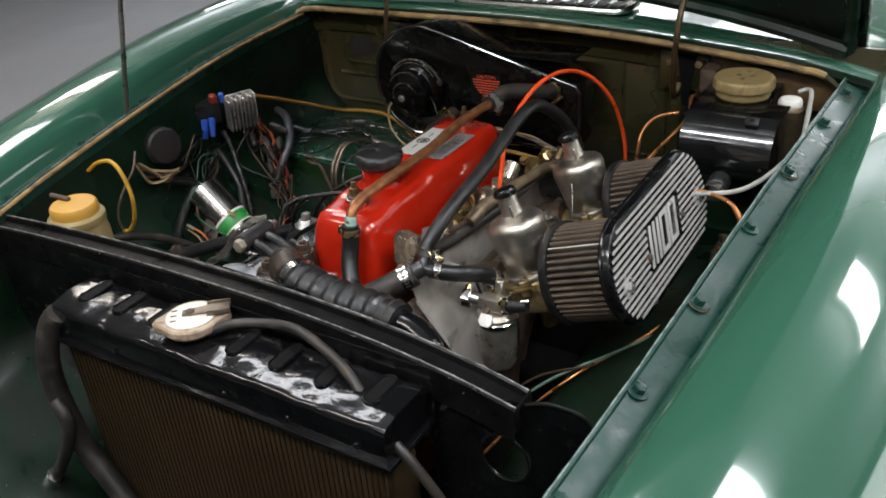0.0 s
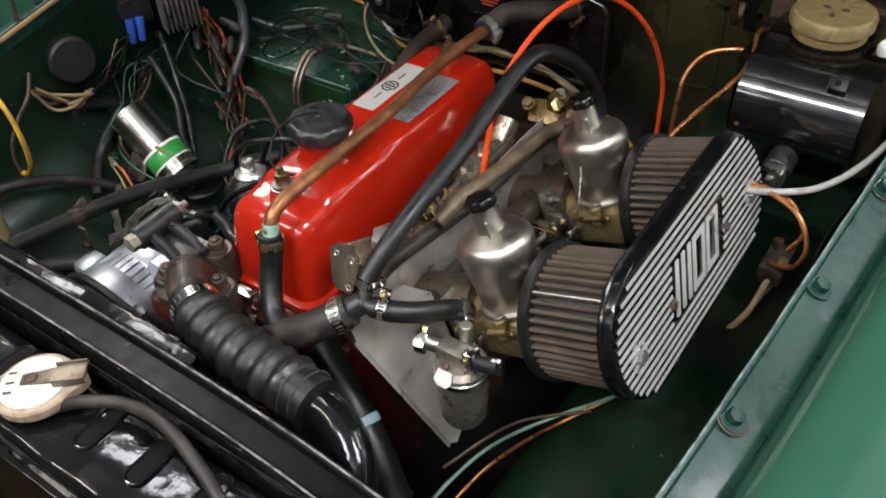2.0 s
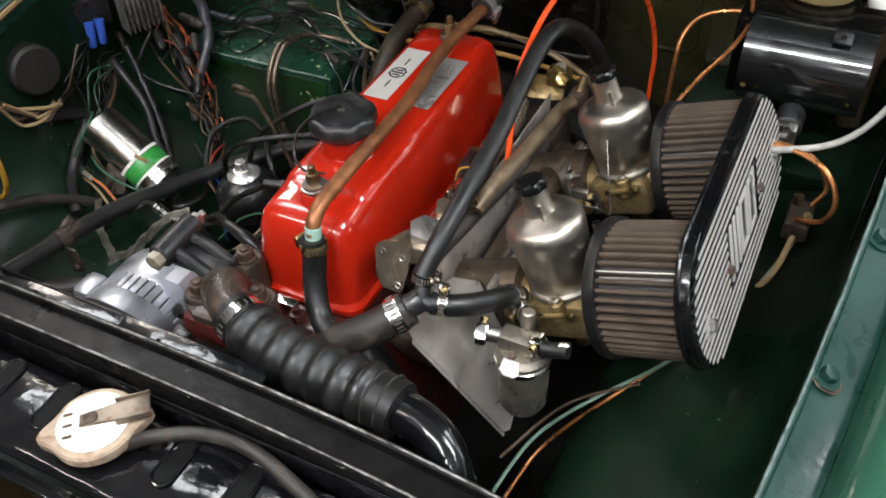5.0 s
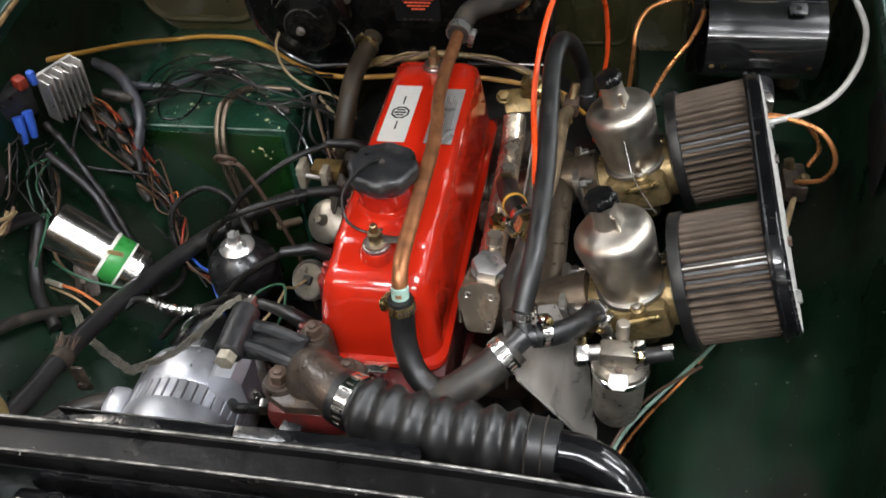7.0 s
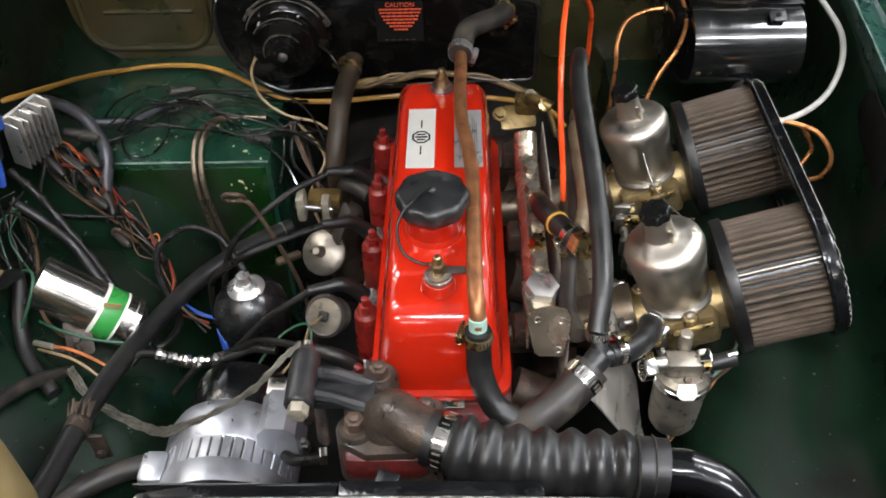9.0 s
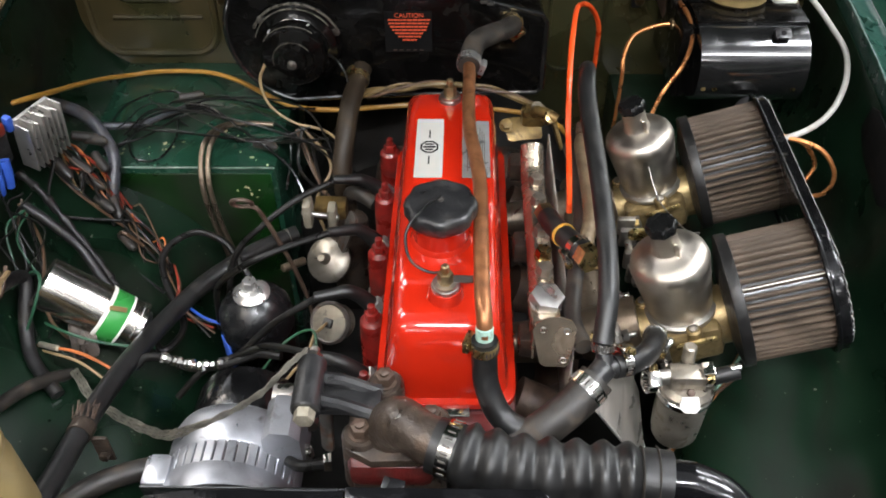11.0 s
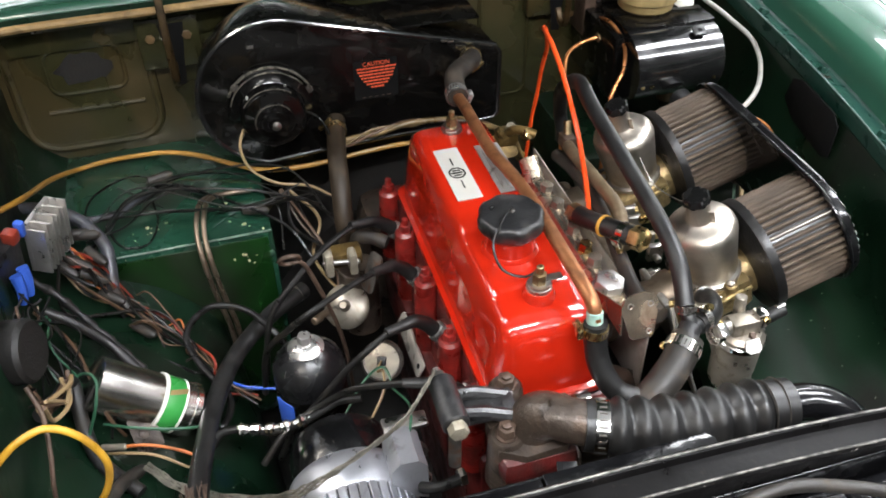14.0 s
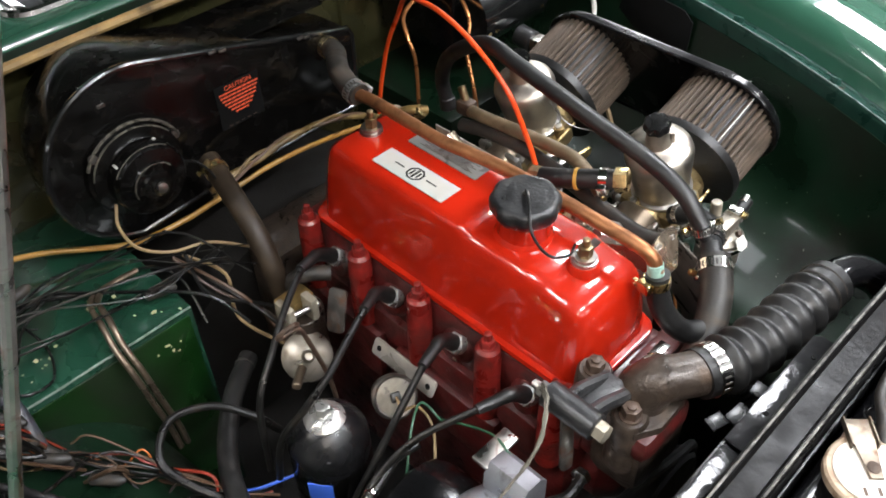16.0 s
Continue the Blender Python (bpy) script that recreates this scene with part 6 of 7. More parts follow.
part("hub", lathe(bmesh.new(), [(0.007, 0.062), (0.007, 0.066), (0.003, 0.068)], mm, 16), "steel", motor)
# partial arcs draw the glints along the motor's upper ring edges
for ring, lift, a0, a1, w in ((0.066, 0.009, 0.35, 2.7, 0.0022), (0.060, 0.013, 0.6, 2.9, 0.0014), (0.0478, 0.041, 0.9, 2.6, 0.0009), (0.0285, 0.0525, 0.6, 3.4, 0.0009)):
    part("strap_band", sweep(bmesh.new(), [mm @ Vector((ring * math.cos(a), ring * math.sin(a), lift)) for a in np.linspace(a0, a1, 24)], w, 8), "glint_steel", motor, "metal arc painting a glint on the motor")
for a in (20, 140, 265):
    p = mm @ Vector((0.063 * math.cos(radians(a)), 0.063 * math.sin(radians(a)), 0.006))
    part("motor_screw", lathe(bmesh.new(), [(0.006, 0), (0.006, 0.004), (0.003, 0.005)], frame_to(p, (0, -1, 0)), 12), "steel_dark", motor)
for k, (u, w) in enumerate(((-0.022, 0.016), (0.004, 0.020), (0.026, 0.010))):
    part("print_bar", box(bmesh.new(), (u, 0.0385, 0.030 - 0.002 * k), (w, 0.0008, 0.010 if k == 0 else 0.005), 0, mm @ Matrix.Rotation(0.15, 4, "Z")), "plate_silver", motor)
# caution label
label_m = Matrix.Translation((-0.064, 0.5262, 0.796)) @ Matrix.Rotation(radians(90), 4, "X") @ Matrix.Scale(0.82, 4)
cau = part("caution_label", prism(bmesh.new(), rounded(0.042, 0.040, 0.001), 0, 0.0006, label_m), "print_hole_black", heater, "black label with an orange-red warning")
part("caution_heading", text_mesh("CAUTION", 0.0115, label_m @ Matrix.Translation((0.002, 0.032, 0.0009))), "caution", cau)
random.seed(4)
for k, w in enumerate((0.076, 0.074, 0.068, 0.062, 0.052, 0.042, 0.026)):
    x = -w / 2
    while x < w / 2 - 0.003:
        n = min(random.uniform(0.004, 0.011), w / 2 - x)
        part("print_bar", box(bmesh.new(), (x + n / 2 + 0.002, 0.0235 - 0.0065 * k, 0.0008), (n - 0.0012, 0.0030, 0.0004), 0, label_m), "caution", cau)
        x += n
for k in range(5):
    part("print_bar", box(bmesh.new(), (-0.025 + 0.012 * k, -0.036, 0.0008), (0.007, 0.0015, 0.0004), 0, label_m), "rust", cau)
hose("heater_drain_hose", [(-0.134, 0.515, 0.742), (-0.139, 0.491, 0.736), (-0.148, 0.44, 0.722), (-0.153, 0.398, 0.694), (-0.157, 0.370, 0.658), (-0.155, 0.362, 0.62), (-0.15, 0.36, 0.57)], 0.0145, "rubber_brown", "oily brown rubber heater hose", seg=18)
hose_clamp((-0.138, 0.494, 0.737), (-0.15, -0.95, -0.2), 0.0148, 130, "zinc")
hose("motor_wire", [(-0.275, 0.500, 0.760), (-0.285, 0.490, 0.735), (-0.275, 0.48, 0.70), (-0.24, 0.47, 0.675), (-0.19, 0.46, 0.665), (-0.15, 0.42, 0.655)], 0.0022, "wire_tan", "thin olive wire from the blower motor", "wire", 8)
hose("motor_wire", [(-0.182, 0.50, 0.775), (-0.165, 0.485, 0.77), (-0.152, 0.475, 0.745), (-0.150, 0.47, 0.70)], 0.0018, "wire_black", "thin dark wire from the blower motor", "wire", 8)
for k in range(3):
    hose("bulkhead_loom", [(x, y + 0.004 * math.sin(40 * x + 2.1 * k), z + 0.0042 * math.cos(46 * x + 2.1 * k)) for x, y, z in ((-0.150, 0.50, 0.700), (-0.117, 0.497, 0.710), (-0.074, 0.495, 0.722), (-0.02, 0.49, 0.730), (0.05, 0.488, 0.725), (0.10, 0.49, 0.706), (0.148, 0.49, 0.672), (0.17, 0.48, 0.62))], (0.0044, 0.0026, 0.0022)[k], ("cable_gold", "wire_brown", "cable_gold")[k], "gold-brown grimy cable running behind the engine", "cable", 10)
hose("bulkhead_line", [(-0.640, 0.350, 0.772), (-0.594, 0.390, 0.766), (-0.578, 0.443, 0.745), (-0.574, 0.543, 0.698), (-0.562, 0.605, 0.668), (-0.54, 0.645, 0.649), (-0.50, 0.650, 0.652), (-0.45, 0.642, 0.658), (-0.40, 0.628, 0.663), (-0.35, 0.604, 0.662), (-0.30, 0.572, 0.656), (-0.25, 0.545, 0.652), (-0.18, 0.532, 0.656), (-0.10, 0.530, 0.664), (-0.03, 0.530, 0.668), (0.05, 0.53, 0.662), (0.15, 0.53, 0.642), (0.19, 0.535, 0.60)], 0.0040, "amber_pipe", "amber line curving along the bulkhead", "pipe", 10)

# ---- brake pedal box, reservoirs and lines ----
pedal = thing("pedal_box", (0.42, 0.55, 0.70), "glossy black brake pedal box cover with a rounded front", "pedal box")
prof = [(0.572, 0.8145), (0.530, 0.8145)] + [(0.515 - 0.057 * math.sin(radians(a)), 0.757 + 0.0575 * math.cos(radians(a))) for a in range(0, 181, 6)] + [(0.572, 0.6995)]
pm3 = Matrix(((0, 0, 1, 0), (1, 0, 0, 0), (0, 1, 0, 0), (0, 0, 0, 1)))
part("cover", prism(bmesh.new(), prof, 0.352, 0.505, pm3, 0.0), "rim_black", pedal, "curved glossy black cover", 40)
part("side_plate", box(bmesh.new(), (0.342, 0.600, 0.750), (0.020, 0.17, 0.115), 0.004), "heater_black", pedal)
part("rear_cover", box(bmesh.new(), (0.411, 0.632, 0.752), (0.118, 0.118, 0.126), 0.004), "black", pedal)
part("flange", box(bmesh.new(), (0.411, 0.632, 0.817), (0.122, 0.118, 0.004), 0.001), "heater_black", pedal)
part("flange", box(bmesh.new(), (0.430, 0.543, 0.817), (0.158, 0.056, 0.004), 0.001), "heater_black", pedal)
part("clip", prism(bmesh.new(), rounded(0.011, 0.009, 0.003), 0, 0.004, frame_to((0.465, 0.488, 0.8135), (0, -0.4, 0.9)), 0.001), "cast_black", pedal)
part("clip_hole", lathe(bmesh.new(), [(0.004, 0.004), (0.004, 0.0046)], frame_to((0.465, 0.488, 0.8135), (0, -0.4, 0.9)), 12), "print_hole_black", pedal)
for x in (0.362, 0.378, 0.49):
    bolt(pedal, (x, 0.462, 0.742), (0, -1, 0), "zinc", 0.007, 0.003)
part("cylinder_end", rod(bmesh.new(), (0.43, 0.458, 0.715), (0.43, 0.425, 0.712), 0.018, 20), "cast_black", pedal)
part("cylinder_union", box(bmesh.new(), (0.430, 0.415, 0.712), (0.028, 0.022, 0.026), 0.004), "steel", pedal)
bolt(pedal, (0.43, 0.404, 0.712), (0, -1, 0), "steel", 0.014, 0.010)
resv = thing("brake_reservoir", (0.421, 0.592, 0.819), "yellowed translucent brake fluid reservoir with a broad cap", "reservoir")
rm = Matrix.Translation((0.421, 0.595, 0.819)) @ Matrix.Scale(0.93, 4)
part("bowl", lathe(bmesh.new(), [(0.046, 0), (0.050, 0.004), (0.052, 0.020)], rm, 36), "plastic_cream", resv)
part("cap", lathe(bmesh.new(), [(0.054, 0.018), (0.0565, 0.020), (0.0565, 0.034), (0.054, 0.038), (0.050, 0.039), (0.046, 0.037), (0.020, 0.0375)], rm, 60, squash=lambda a, h: 1 + 0.008 * math.cos(30 * a) if h < 0.035 else 1), "plastic_aged", resv, "ridged cream screw cap")
for a in (30, 150, 270):
    part("cap_slot", prism(bmesh.new(), rounded(0.0055, 0.0035, 0.003), 0.0376, 0.0385, rm @ Matrix.Rotation(radians(a), 4, "Z") @ Matrix.Translation((0.014, 0, 0))), "rust", resv, "brown moulded slot")
r2 = thing("clutch_reservoir", (0.500, 0.61, 0.784), "small metal clutch reservoir with a white cap", "reservoir")
part("can", lathe(bmesh.new(), [(0.017, -0.164), (0.019, -0.060), (0.022, -0.052), (0.0235, -0.046), (0.0235, 0.013), (0.0245, 0.0145), (0.0245, 0.017), (0.021, 0.022)], Matrix.Translation((0.500, 0.610, 0.784)), 28), "tan_pipe", r2)
part("cap", lathe(bmesh.new(), [(0.0195, 0.020), (0.0205, 0.022), (0.0205, 0.030), (0.018, 0.034), (0.010, 0.0345)], Matrix.Translation((0.500, 0.610, 0.784)), 32), "white", r2, "white plastic cap")
part("rust_bracket", box(bmesh.new(), (0.345, 0.668, 0.80), (0.03, 0.06, 0.09), 0.004), "rust", pedal, "rusty bracket")
bolt(pedal, (0.352, 0.633, 0.786), (0, -1, 0.2), "brass", 0.016, 0.012, stud=0.006, name="pipe_union")
bolt(pedal, (0.340, 0.579, 0.782), (-1, -0.2, 0), "brass", 0.014, 0.012, name="pipe_union")
hose("clutch_pipe", [(0.505, 0.648, 0.818), (0.517, 0.650, 0.823), (0.527, 0.641, 0.823), (0.534, 0.600, 0.8155), (0.540, 0.555, 0.812), (0.544, 0.520, 0.808), (0.5485, 0.480, 0.803), (0.5465, 0.448, 0.797), (0.535, 0.408, 0.784), (0.512, 0.372, 0.766), (0.481, 0.351, 0.751), (0.4317, 0.328, 0.747), (0.40, 0.322, 0.746)], 0.0041, "white_pipe", "pale grey pipe curving down beside the reservoir", "pipe", 12)
hose("brake_line", [(0.338, 0.579, 0.782), (0.305, 0.580, 0.776), (0.274, 0.567, 0.767), (0.259, 0.543, 0.748), (0.257, 0.526, 0.718), (0.255, 0.52, 0.66), (0.252, 0.52, 0.60)], 0.0032, "copper_line", "thin copper brake line bending down the bulkhead", "pipe", 10)
hose("brake_line", [(0.352, 0.630, 0.790), (0.340, 0.590, 0.810), (0.340, 0.560, 0.816), (0.346, 0.537, 0.808), (0.346, 0.508, 0.791), (0.330, 0.476, 0.770), (0.304, 0.457, 0.737), (0.28, 0.42, 0.70), (0.272, 0.40, 0.64)], 0.0032, "copper_line", "thin copper brake line bending down the bulkhead", "pipe", 10)
hose("brake_line", [(0.40, 0.335, 0.745), (0.44, 0.335, 0.748), (0.486, 0.318, 0.742), (0.508, 0.300, 0.715), (0.50, 0.295, 0.685), (0.47, 0.31, 0.665)], 0.0032, "copper_line", "thin copper brake line looping to a union", "pipe", 10)
hose("brake_line", [(0.42, 0.352, 0.742), (0.47, 0.345, 0.735), (0.495, 0.335, 0.705), (0.485, 0.325, 0.68)], 0.0032, "copper_line", "thin copper brake line looping to a union", "pipe", 10)
un = thing("brake_union", (0.48, 0.335, 0.65), "dusty brass three-way brake union on the inner wing", "union")
part("block", box(bmesh.new(), (0.475, 0.335, 0.645), (0.030, 0.055, 0.026), 0.004, None), "cast_brown", un)
bolt(un, (0.482, 0.322, 0.656), (0.2, -0.3, 1), "brass", 0.012, 0.014)
bolt(un, (0.470, 0.350, 0.656), (-0.2, 0.3, 1), "brass", 0.012, 0.014)
hose("brake_line", [(0.475, 0.31, 0.64), (0.465, 0.28, 0.60), (0.44, 0.26, 0.56)], 0.004, "wire_tan", "pale flexible line below the union", "pipe", 8)

# ---- oil filter, distributor side ----
oil = thing("oil_filter", (-0.2525, 0.152, 0.40), "black oil filter canister with a chrome top washer and bolt", "oil filter")
om = Matrix.Translation((-0.2525, 0.152, 0))
part("canister", lathe(bmesh.new(), [(0.042, 0.40), (0.0472, 0.405), (0.0478, 0.41), (0.0478, 0.50), (0.0478, 0.590), (0.0477, 0.596), (0.0472, 0.603), (0.0440, 0.611), (0.036, 0.621), (0.025, 0.631), (0.021, 0.633), (0.012, 0.634)], om, 48), "satin_black", oil)
part("washer", lathe(bmesh.new(), [(0.0235, 0.631), (0.0240, 0.634), (0.018, 0.640), (0.012, 0.643), (0.008, 0.643)], om, 32), "sender_bright", oil, "dished bright washer")
bolt(oil, (-0.2525, 0.152, 0.642), (0, 0, 1), "sender_bright", 0.016, 0.014)
part("label", lathe(bmesh.new(), [(0.0478, 0.52), (0.0480, 0.521), (0.0480, 0.575), (0.0478, 0.576)], om @ Matrix.Rotation(radians(200), 4, "Z"), 40, caps=False), "heater_black", oil)
part("label_patch", box(bmesh.new(), (0.0475, 0, 0.545), (0.002, 0.030, 0.050), 0.0008, om @ Matrix.Rotation(radians(215), 4, "Z")), "wire_blue", oil, "pale blue label patch")
dip = thing("dipstick", (-0.22, 0.20, 0.45), "bent brown wire dipstick with a loop handle", "dipstick")
loop = [(-0.253 + 0.0125 * math.cos(a), 0.192 - 0.006 * math.sin(a), 0.749 + 0.0105 * math.sin(a)) for a in np.linspace(-0.2, 5.2, 12)]
part("wire", sweep(bmesh.new(), spline([*loop, (-0.236, 0.196, 0.735), (-0.222, 0.200, 0.69), (-0.205, 0.205, 0.62), (-0.195, 0.21, 0.55), (-0.19, 0.21, 0.45)], 5), 0.0030, 8), "rust", dip)
vac = thing("oil_pressure_sender", (-0.160, 0.140, 0.56), "round silver sender canister with a wire terminal", "sender")
vm = frame_to((-0.152, 0.153, 0.577), (-0.25, -0.62, 0.62)) @ Matrix.Scale(0.88, 4)
part("can", lathe(bmesh.new(), [(0.024, -0.020), (0.0275, -0.016), (0.0285, 0.0), (0.0285, 0.010), (0.030, 0.011), (0.030, 0.016), (0.0265, 0.019), (0.010, 0.020)], vm, 36), "sender_silver", vac)
part("rim", lathe(bmesh.new(), [(0.0305, 0.009), (0.0325, 0.011), (0.0325, 0.017), (0.029, 0.0205), (0.0265, 0.0195)], vm, 36, caps=False), "steel_dark", vac, "dark rolled rim")
part("terminal", box(bmesh.new(), (0, 0, 0.022), (0.014, 0.014, 0.010), 0.002, vm), "cast_black", vac)
hose("sender_wire", [vm @ Vector((0, 0, 0.026)), (-0.168, 0.115, 0.600), (-0.165, 0.09, 0.625), (-0.172, 0.06, 0.62), (-0.20, 0.03, 0.60), (-0.23, 0.01, 0.57)], 0.0018, "wire_tan", "thin tan wire from the sender", "wire", 8)
hose("sender_wire", [(-0.158, 0.06, 0.62), (-0.165, 0.085, 0.638), (-0.195, 0.07, 0.635), (-0.23, 0.045, 0.60), (-0.25, 0.03, 0.58)], 0.0016, "wire_green", "thin green wire beside the sender", "wire", 8)
hose("sender_wire", [(-0.16, 0.06, 0.625), (-0.15, 0.02, 0.64), (-0.155, -0.02, 0.665), (-0.165, -0.05, 0.665), (-0.17, -0.07, 0.64)], 0.0016, "wire_green", "thin green wire to the alternator", "wire", 8)
sol = thing("distributor", (-0.19, 0.28, 0.50), "grimy distributor with a domed vacuum unit and clamp", "distributor")
dm = frame_to((-0.178, 0.290, 0.560), (-0.28, -0.60, 0.72))
part("vacuum_dome", lathe(bmesh.new(), [(0.026, -0.016), (0.031, -0.010), (0.034, -0.006), (0.034, -0.001), (0.031, 0.002), (0.026, 0.004), (0.017, 0.008), (0.009, 0.010), (0.0075, 0.020), (0.005, 0.024)], dm, 36), "bowl_grey", sol, "bright silver vacuum dome")
part("body", rod(bmesh.new(), (-0.150, 0.330, 0.48), (-0.150, 0.330, 0.600), 0.030, 24), "cast_brown", sol)
part("clamp_block", box(bmesh.new(), (-0.168, 0.312, 0.640), (0.046, 0.030, 0.024), 0.005, None), "gold_grime", sol)
part("clamp_ear", box(bmesh.new(), (-0.196, 0.290, 0.652), (0.012, 0.030, 0.040), 0.004, Matrix.Identity(4)), "pale_cast", sol, "pale cast clamp ear")
part("clamp_ear", box(bmesh.new(), (-0.162, 0.286, 0.648), (0.012, 0.024, 0.036), 0.004, None), "pale_cast", sol, "pale cast clamp ear")
part("clamp_bolt", rod(bmesh.new(), (-0.205, 0.284, 0.655), (-0.152, 0.280, 0.650), 0.004, 10), "steel", sol)
part("bracket", prism(bmesh.new(), rounded(0.012, 0.030, 0.006), -0.0015, 0.0015, frame_to((-0.140, 0.262, 0.640), (-0.8, -0.4, 0.4)), 0.0004), "steel_dark", sol)
part("adjuster", rod(bmesh.new(), (-0.205, 0.262, 0.585), (-0.232, 0.238, 0.592), 0.006, 14), "fuel_pipe", sol, "dull adjuster screw")
hose("cable_stub", [(-0.150, 0.36, 0.615), (-0.142, 0.345, 0.640), (-0.125, 0.33, 0.648), (-0.105, 0.315, 0.645)], 0.0105, "rubber_grey", "short dusty rubber elbow on the distributor", "hose")
# spark plugs and leads
LEADS = ((-0.004, [(-0.165, 0.010, 0.690), (-0.210, 0.045, 0.655), (-0.259, 0.060, 0.617), (-0.296, 0.047, 0.606), (-0.33, 0.03, 0.575)]),
         (0.105, [(-0.160, 0.088, 0.693), (-0.205, 0.080, 0.659), (-0.246, 0.077, 0.616), (-0.288, 0.077, 0.566), (-0.31, 0.075, 0.52)]),
         (0.214, [(-0.157, 0.187, 0.706), (-0.198, 0.170, 0.699), (-0.239, 0.154, 0.690), (-0.273, 0.156, 0.664), (-0.303, 0.169, 0.62), (-0.315, 0.175, 0.54)]),
         (0.322, [(-0.160, 0.300, 0.700), (-0.200, 0.275, 0.690), (-0.250, 0.245, 0.665), (-0.290, 0.225, 0.625), (-0.31, 0.20, 0.54)]))
for y, pts in LEADS:
    plug = thing("spark_plug", (-0.09, y, 0.64), "spark plug with a bright hexagon in the head", "spark plug", "spark plugs")
    d = Vector((-0.62, -0.06, 0.78)).normalized() if y < 0.3 else Vector((-0.7, -0.1, 0.7)).normalized()
    p = Vector((-0.082, y, 0.652))
    part("hexagon", prism(bmesh.new(), hexagon(0.023), 0.005, 0.018, frame_to(p, d), 0.0015), "sender_bright", plug)
    part("seat", lathe(bmesh.new(), [(0.012, 0), (0.012, 0.005)], frame_to(p, d), 20), "steel", plug)
    part("insulator", lathe(bmesh.new(), [(0.008, 0.016), (0.0075, 0.026)], frame_to(p, d), 16), "steel", plug)
    lead = thing("plug_lead", tuple(p + d * 0.03), "black spark plug lead with a rubber elbow boot", "lead", "plug leads")
    e1, e2 = p + d * 0.020, p + d * 0.050
    turn = (Vector(pts[0]) - e2).normalized()
    part("boot", sweep(bmesh.new(), spline([e1, p + d * 0.036, e2 + turn * 0.006, e2 + turn * 0.022, e2 + turn * 0.046], 6), lambda s: 0.0105 - 0.0045 * s, 14), "rubber", lead)
    part("cable", sweep(bmesh.new(), spline([e2 + turn * 0.040, *pts[1:]], 8), 0.0043, 10), "wire_black", lead)

# ---- ignition coil and left-hand inner wing ----
coil = thing("ignition_coil", (-0.46, 0.13, 0.60), "bright metal ignition coil with a green band", "coil")
CA, CB = Vector((-0.5108, 0.141, 0.6624)), Vector((-0.409, 0.139, 0.578))
cm = frame_to(CA, CB - CA) @ Matrix.Diagonal((1.16, 1.16, 1.04, 1.0))
part("can", lathe(bmesh.new(), [(0.0265, 0.0), (0.0295, 0.002), (0.0295, 0.122), (0.028, 0.124)], cm, 40), "coil_alu", coil)
part("band", lathe(bmesh.new(), [(0.0297, 0.082), (0.0301, 0.083), (0.0301, 0.103), (0.0297, 0.104)], cm, 40, caps=False), "green_label", coil, "green label band")
part("flash", box(bmesh.new(), (0.0301, 0, 0.093), (0.0006, 0.006, 0.020), 0, cm @ Matrix.Rotation(radians(163), 4, "Z") @ Matrix.Rotation(0.35, 4, "X")), "plastic_cream", coil)
part("clamp_ring", lathe(bmesh.new(), [(0.0299, 0.077), (0.0312, 0.0775), (0.0312, 0.0815), (0.0299, 0.082)], cm, 40, caps=False), "white", coil, "pale clamp ring")
part("band_edge", lathe(bmesh.new(), [(0.0297, 0.104), (0.0303, 0.1045), (0.0303, 0.1065), (0.0297, 0.107)], cm, 40, caps=False), "white", coil)
part("end_ring", lathe(bmesh.new(), [(0.0299, 0.118), (0.0307, 0.119), (0.0307, 0.126), (0.026, 0.128)], cm, 40), "chrome", coil)
part("tower", lathe(bmesh.new(), [(0.024, 0.126), (0.022, 0.133), (0.010, 0.139), (0.008, 0.155)], cm, 24), "cast_black", coil)
part("bracket", prism(bmesh.new(), rounded(0.016, 0.024, 0.006), -0.0015, 0.0015, frame_to((-0.462, 0.100, 0.600), (0.2, -0.7, 0.7)), 0.0004), "cast_brown", coil, "rusty brown mounting bracket")
bolt(coil, (-0.463, 0.098, 0.602), (0.2, -0.7, 0.7), "cast_brown", 0.012, 0.007, washer=0.009)
strap = thing("earth_strap", (-0.30, -0.03, 0.62), "flat braided earth strap from the engine to the wing", "strap")
braid_path = spline([(-0.465, 0.060, 0.588), (-0.432, 0.022, 0.585), (-0.394, -0.004, 0.585), (-0.345, -0.035, 0.600), (-0.305, -0.066, 0.635), (-0.275, -0.079, 0.664), (-0.225, -0.083, 0.699), (-0.179, -0.090, 0.746), (-0.150, -0.075, 0.772), (-0.136, -0.058, 0.772)], 7)
for k in range(8):
    strand = []
    for n, p in enumerate(braid_path):
        ahead = (braid_path[min(n + 1, len(braid_path) - 1)] - braid_path[max(n - 1, 0)]).normalized()
        side = ahead.cross(Vector((0.25, -0.45, 0.85))).normalized()
        share = n / (len(braid_path) - 1)
        side = Matrix.Rotation(1.25 * min(1.0, max(0.0, (share - 0.42) / 0.2)), 3, ahead) @ side
        strand.append(p + side * (0.0013 * (k - 3.5) + 0.0007 * math.sin(1.3 * n + 2 * k)) + side.cross(ahead) * 0.0009 * math.sin(1.9 * n + 1.6 * k))
    part("strand", sweep(bmesh.new(), strand, 0.0010, 5), "strap", strap)
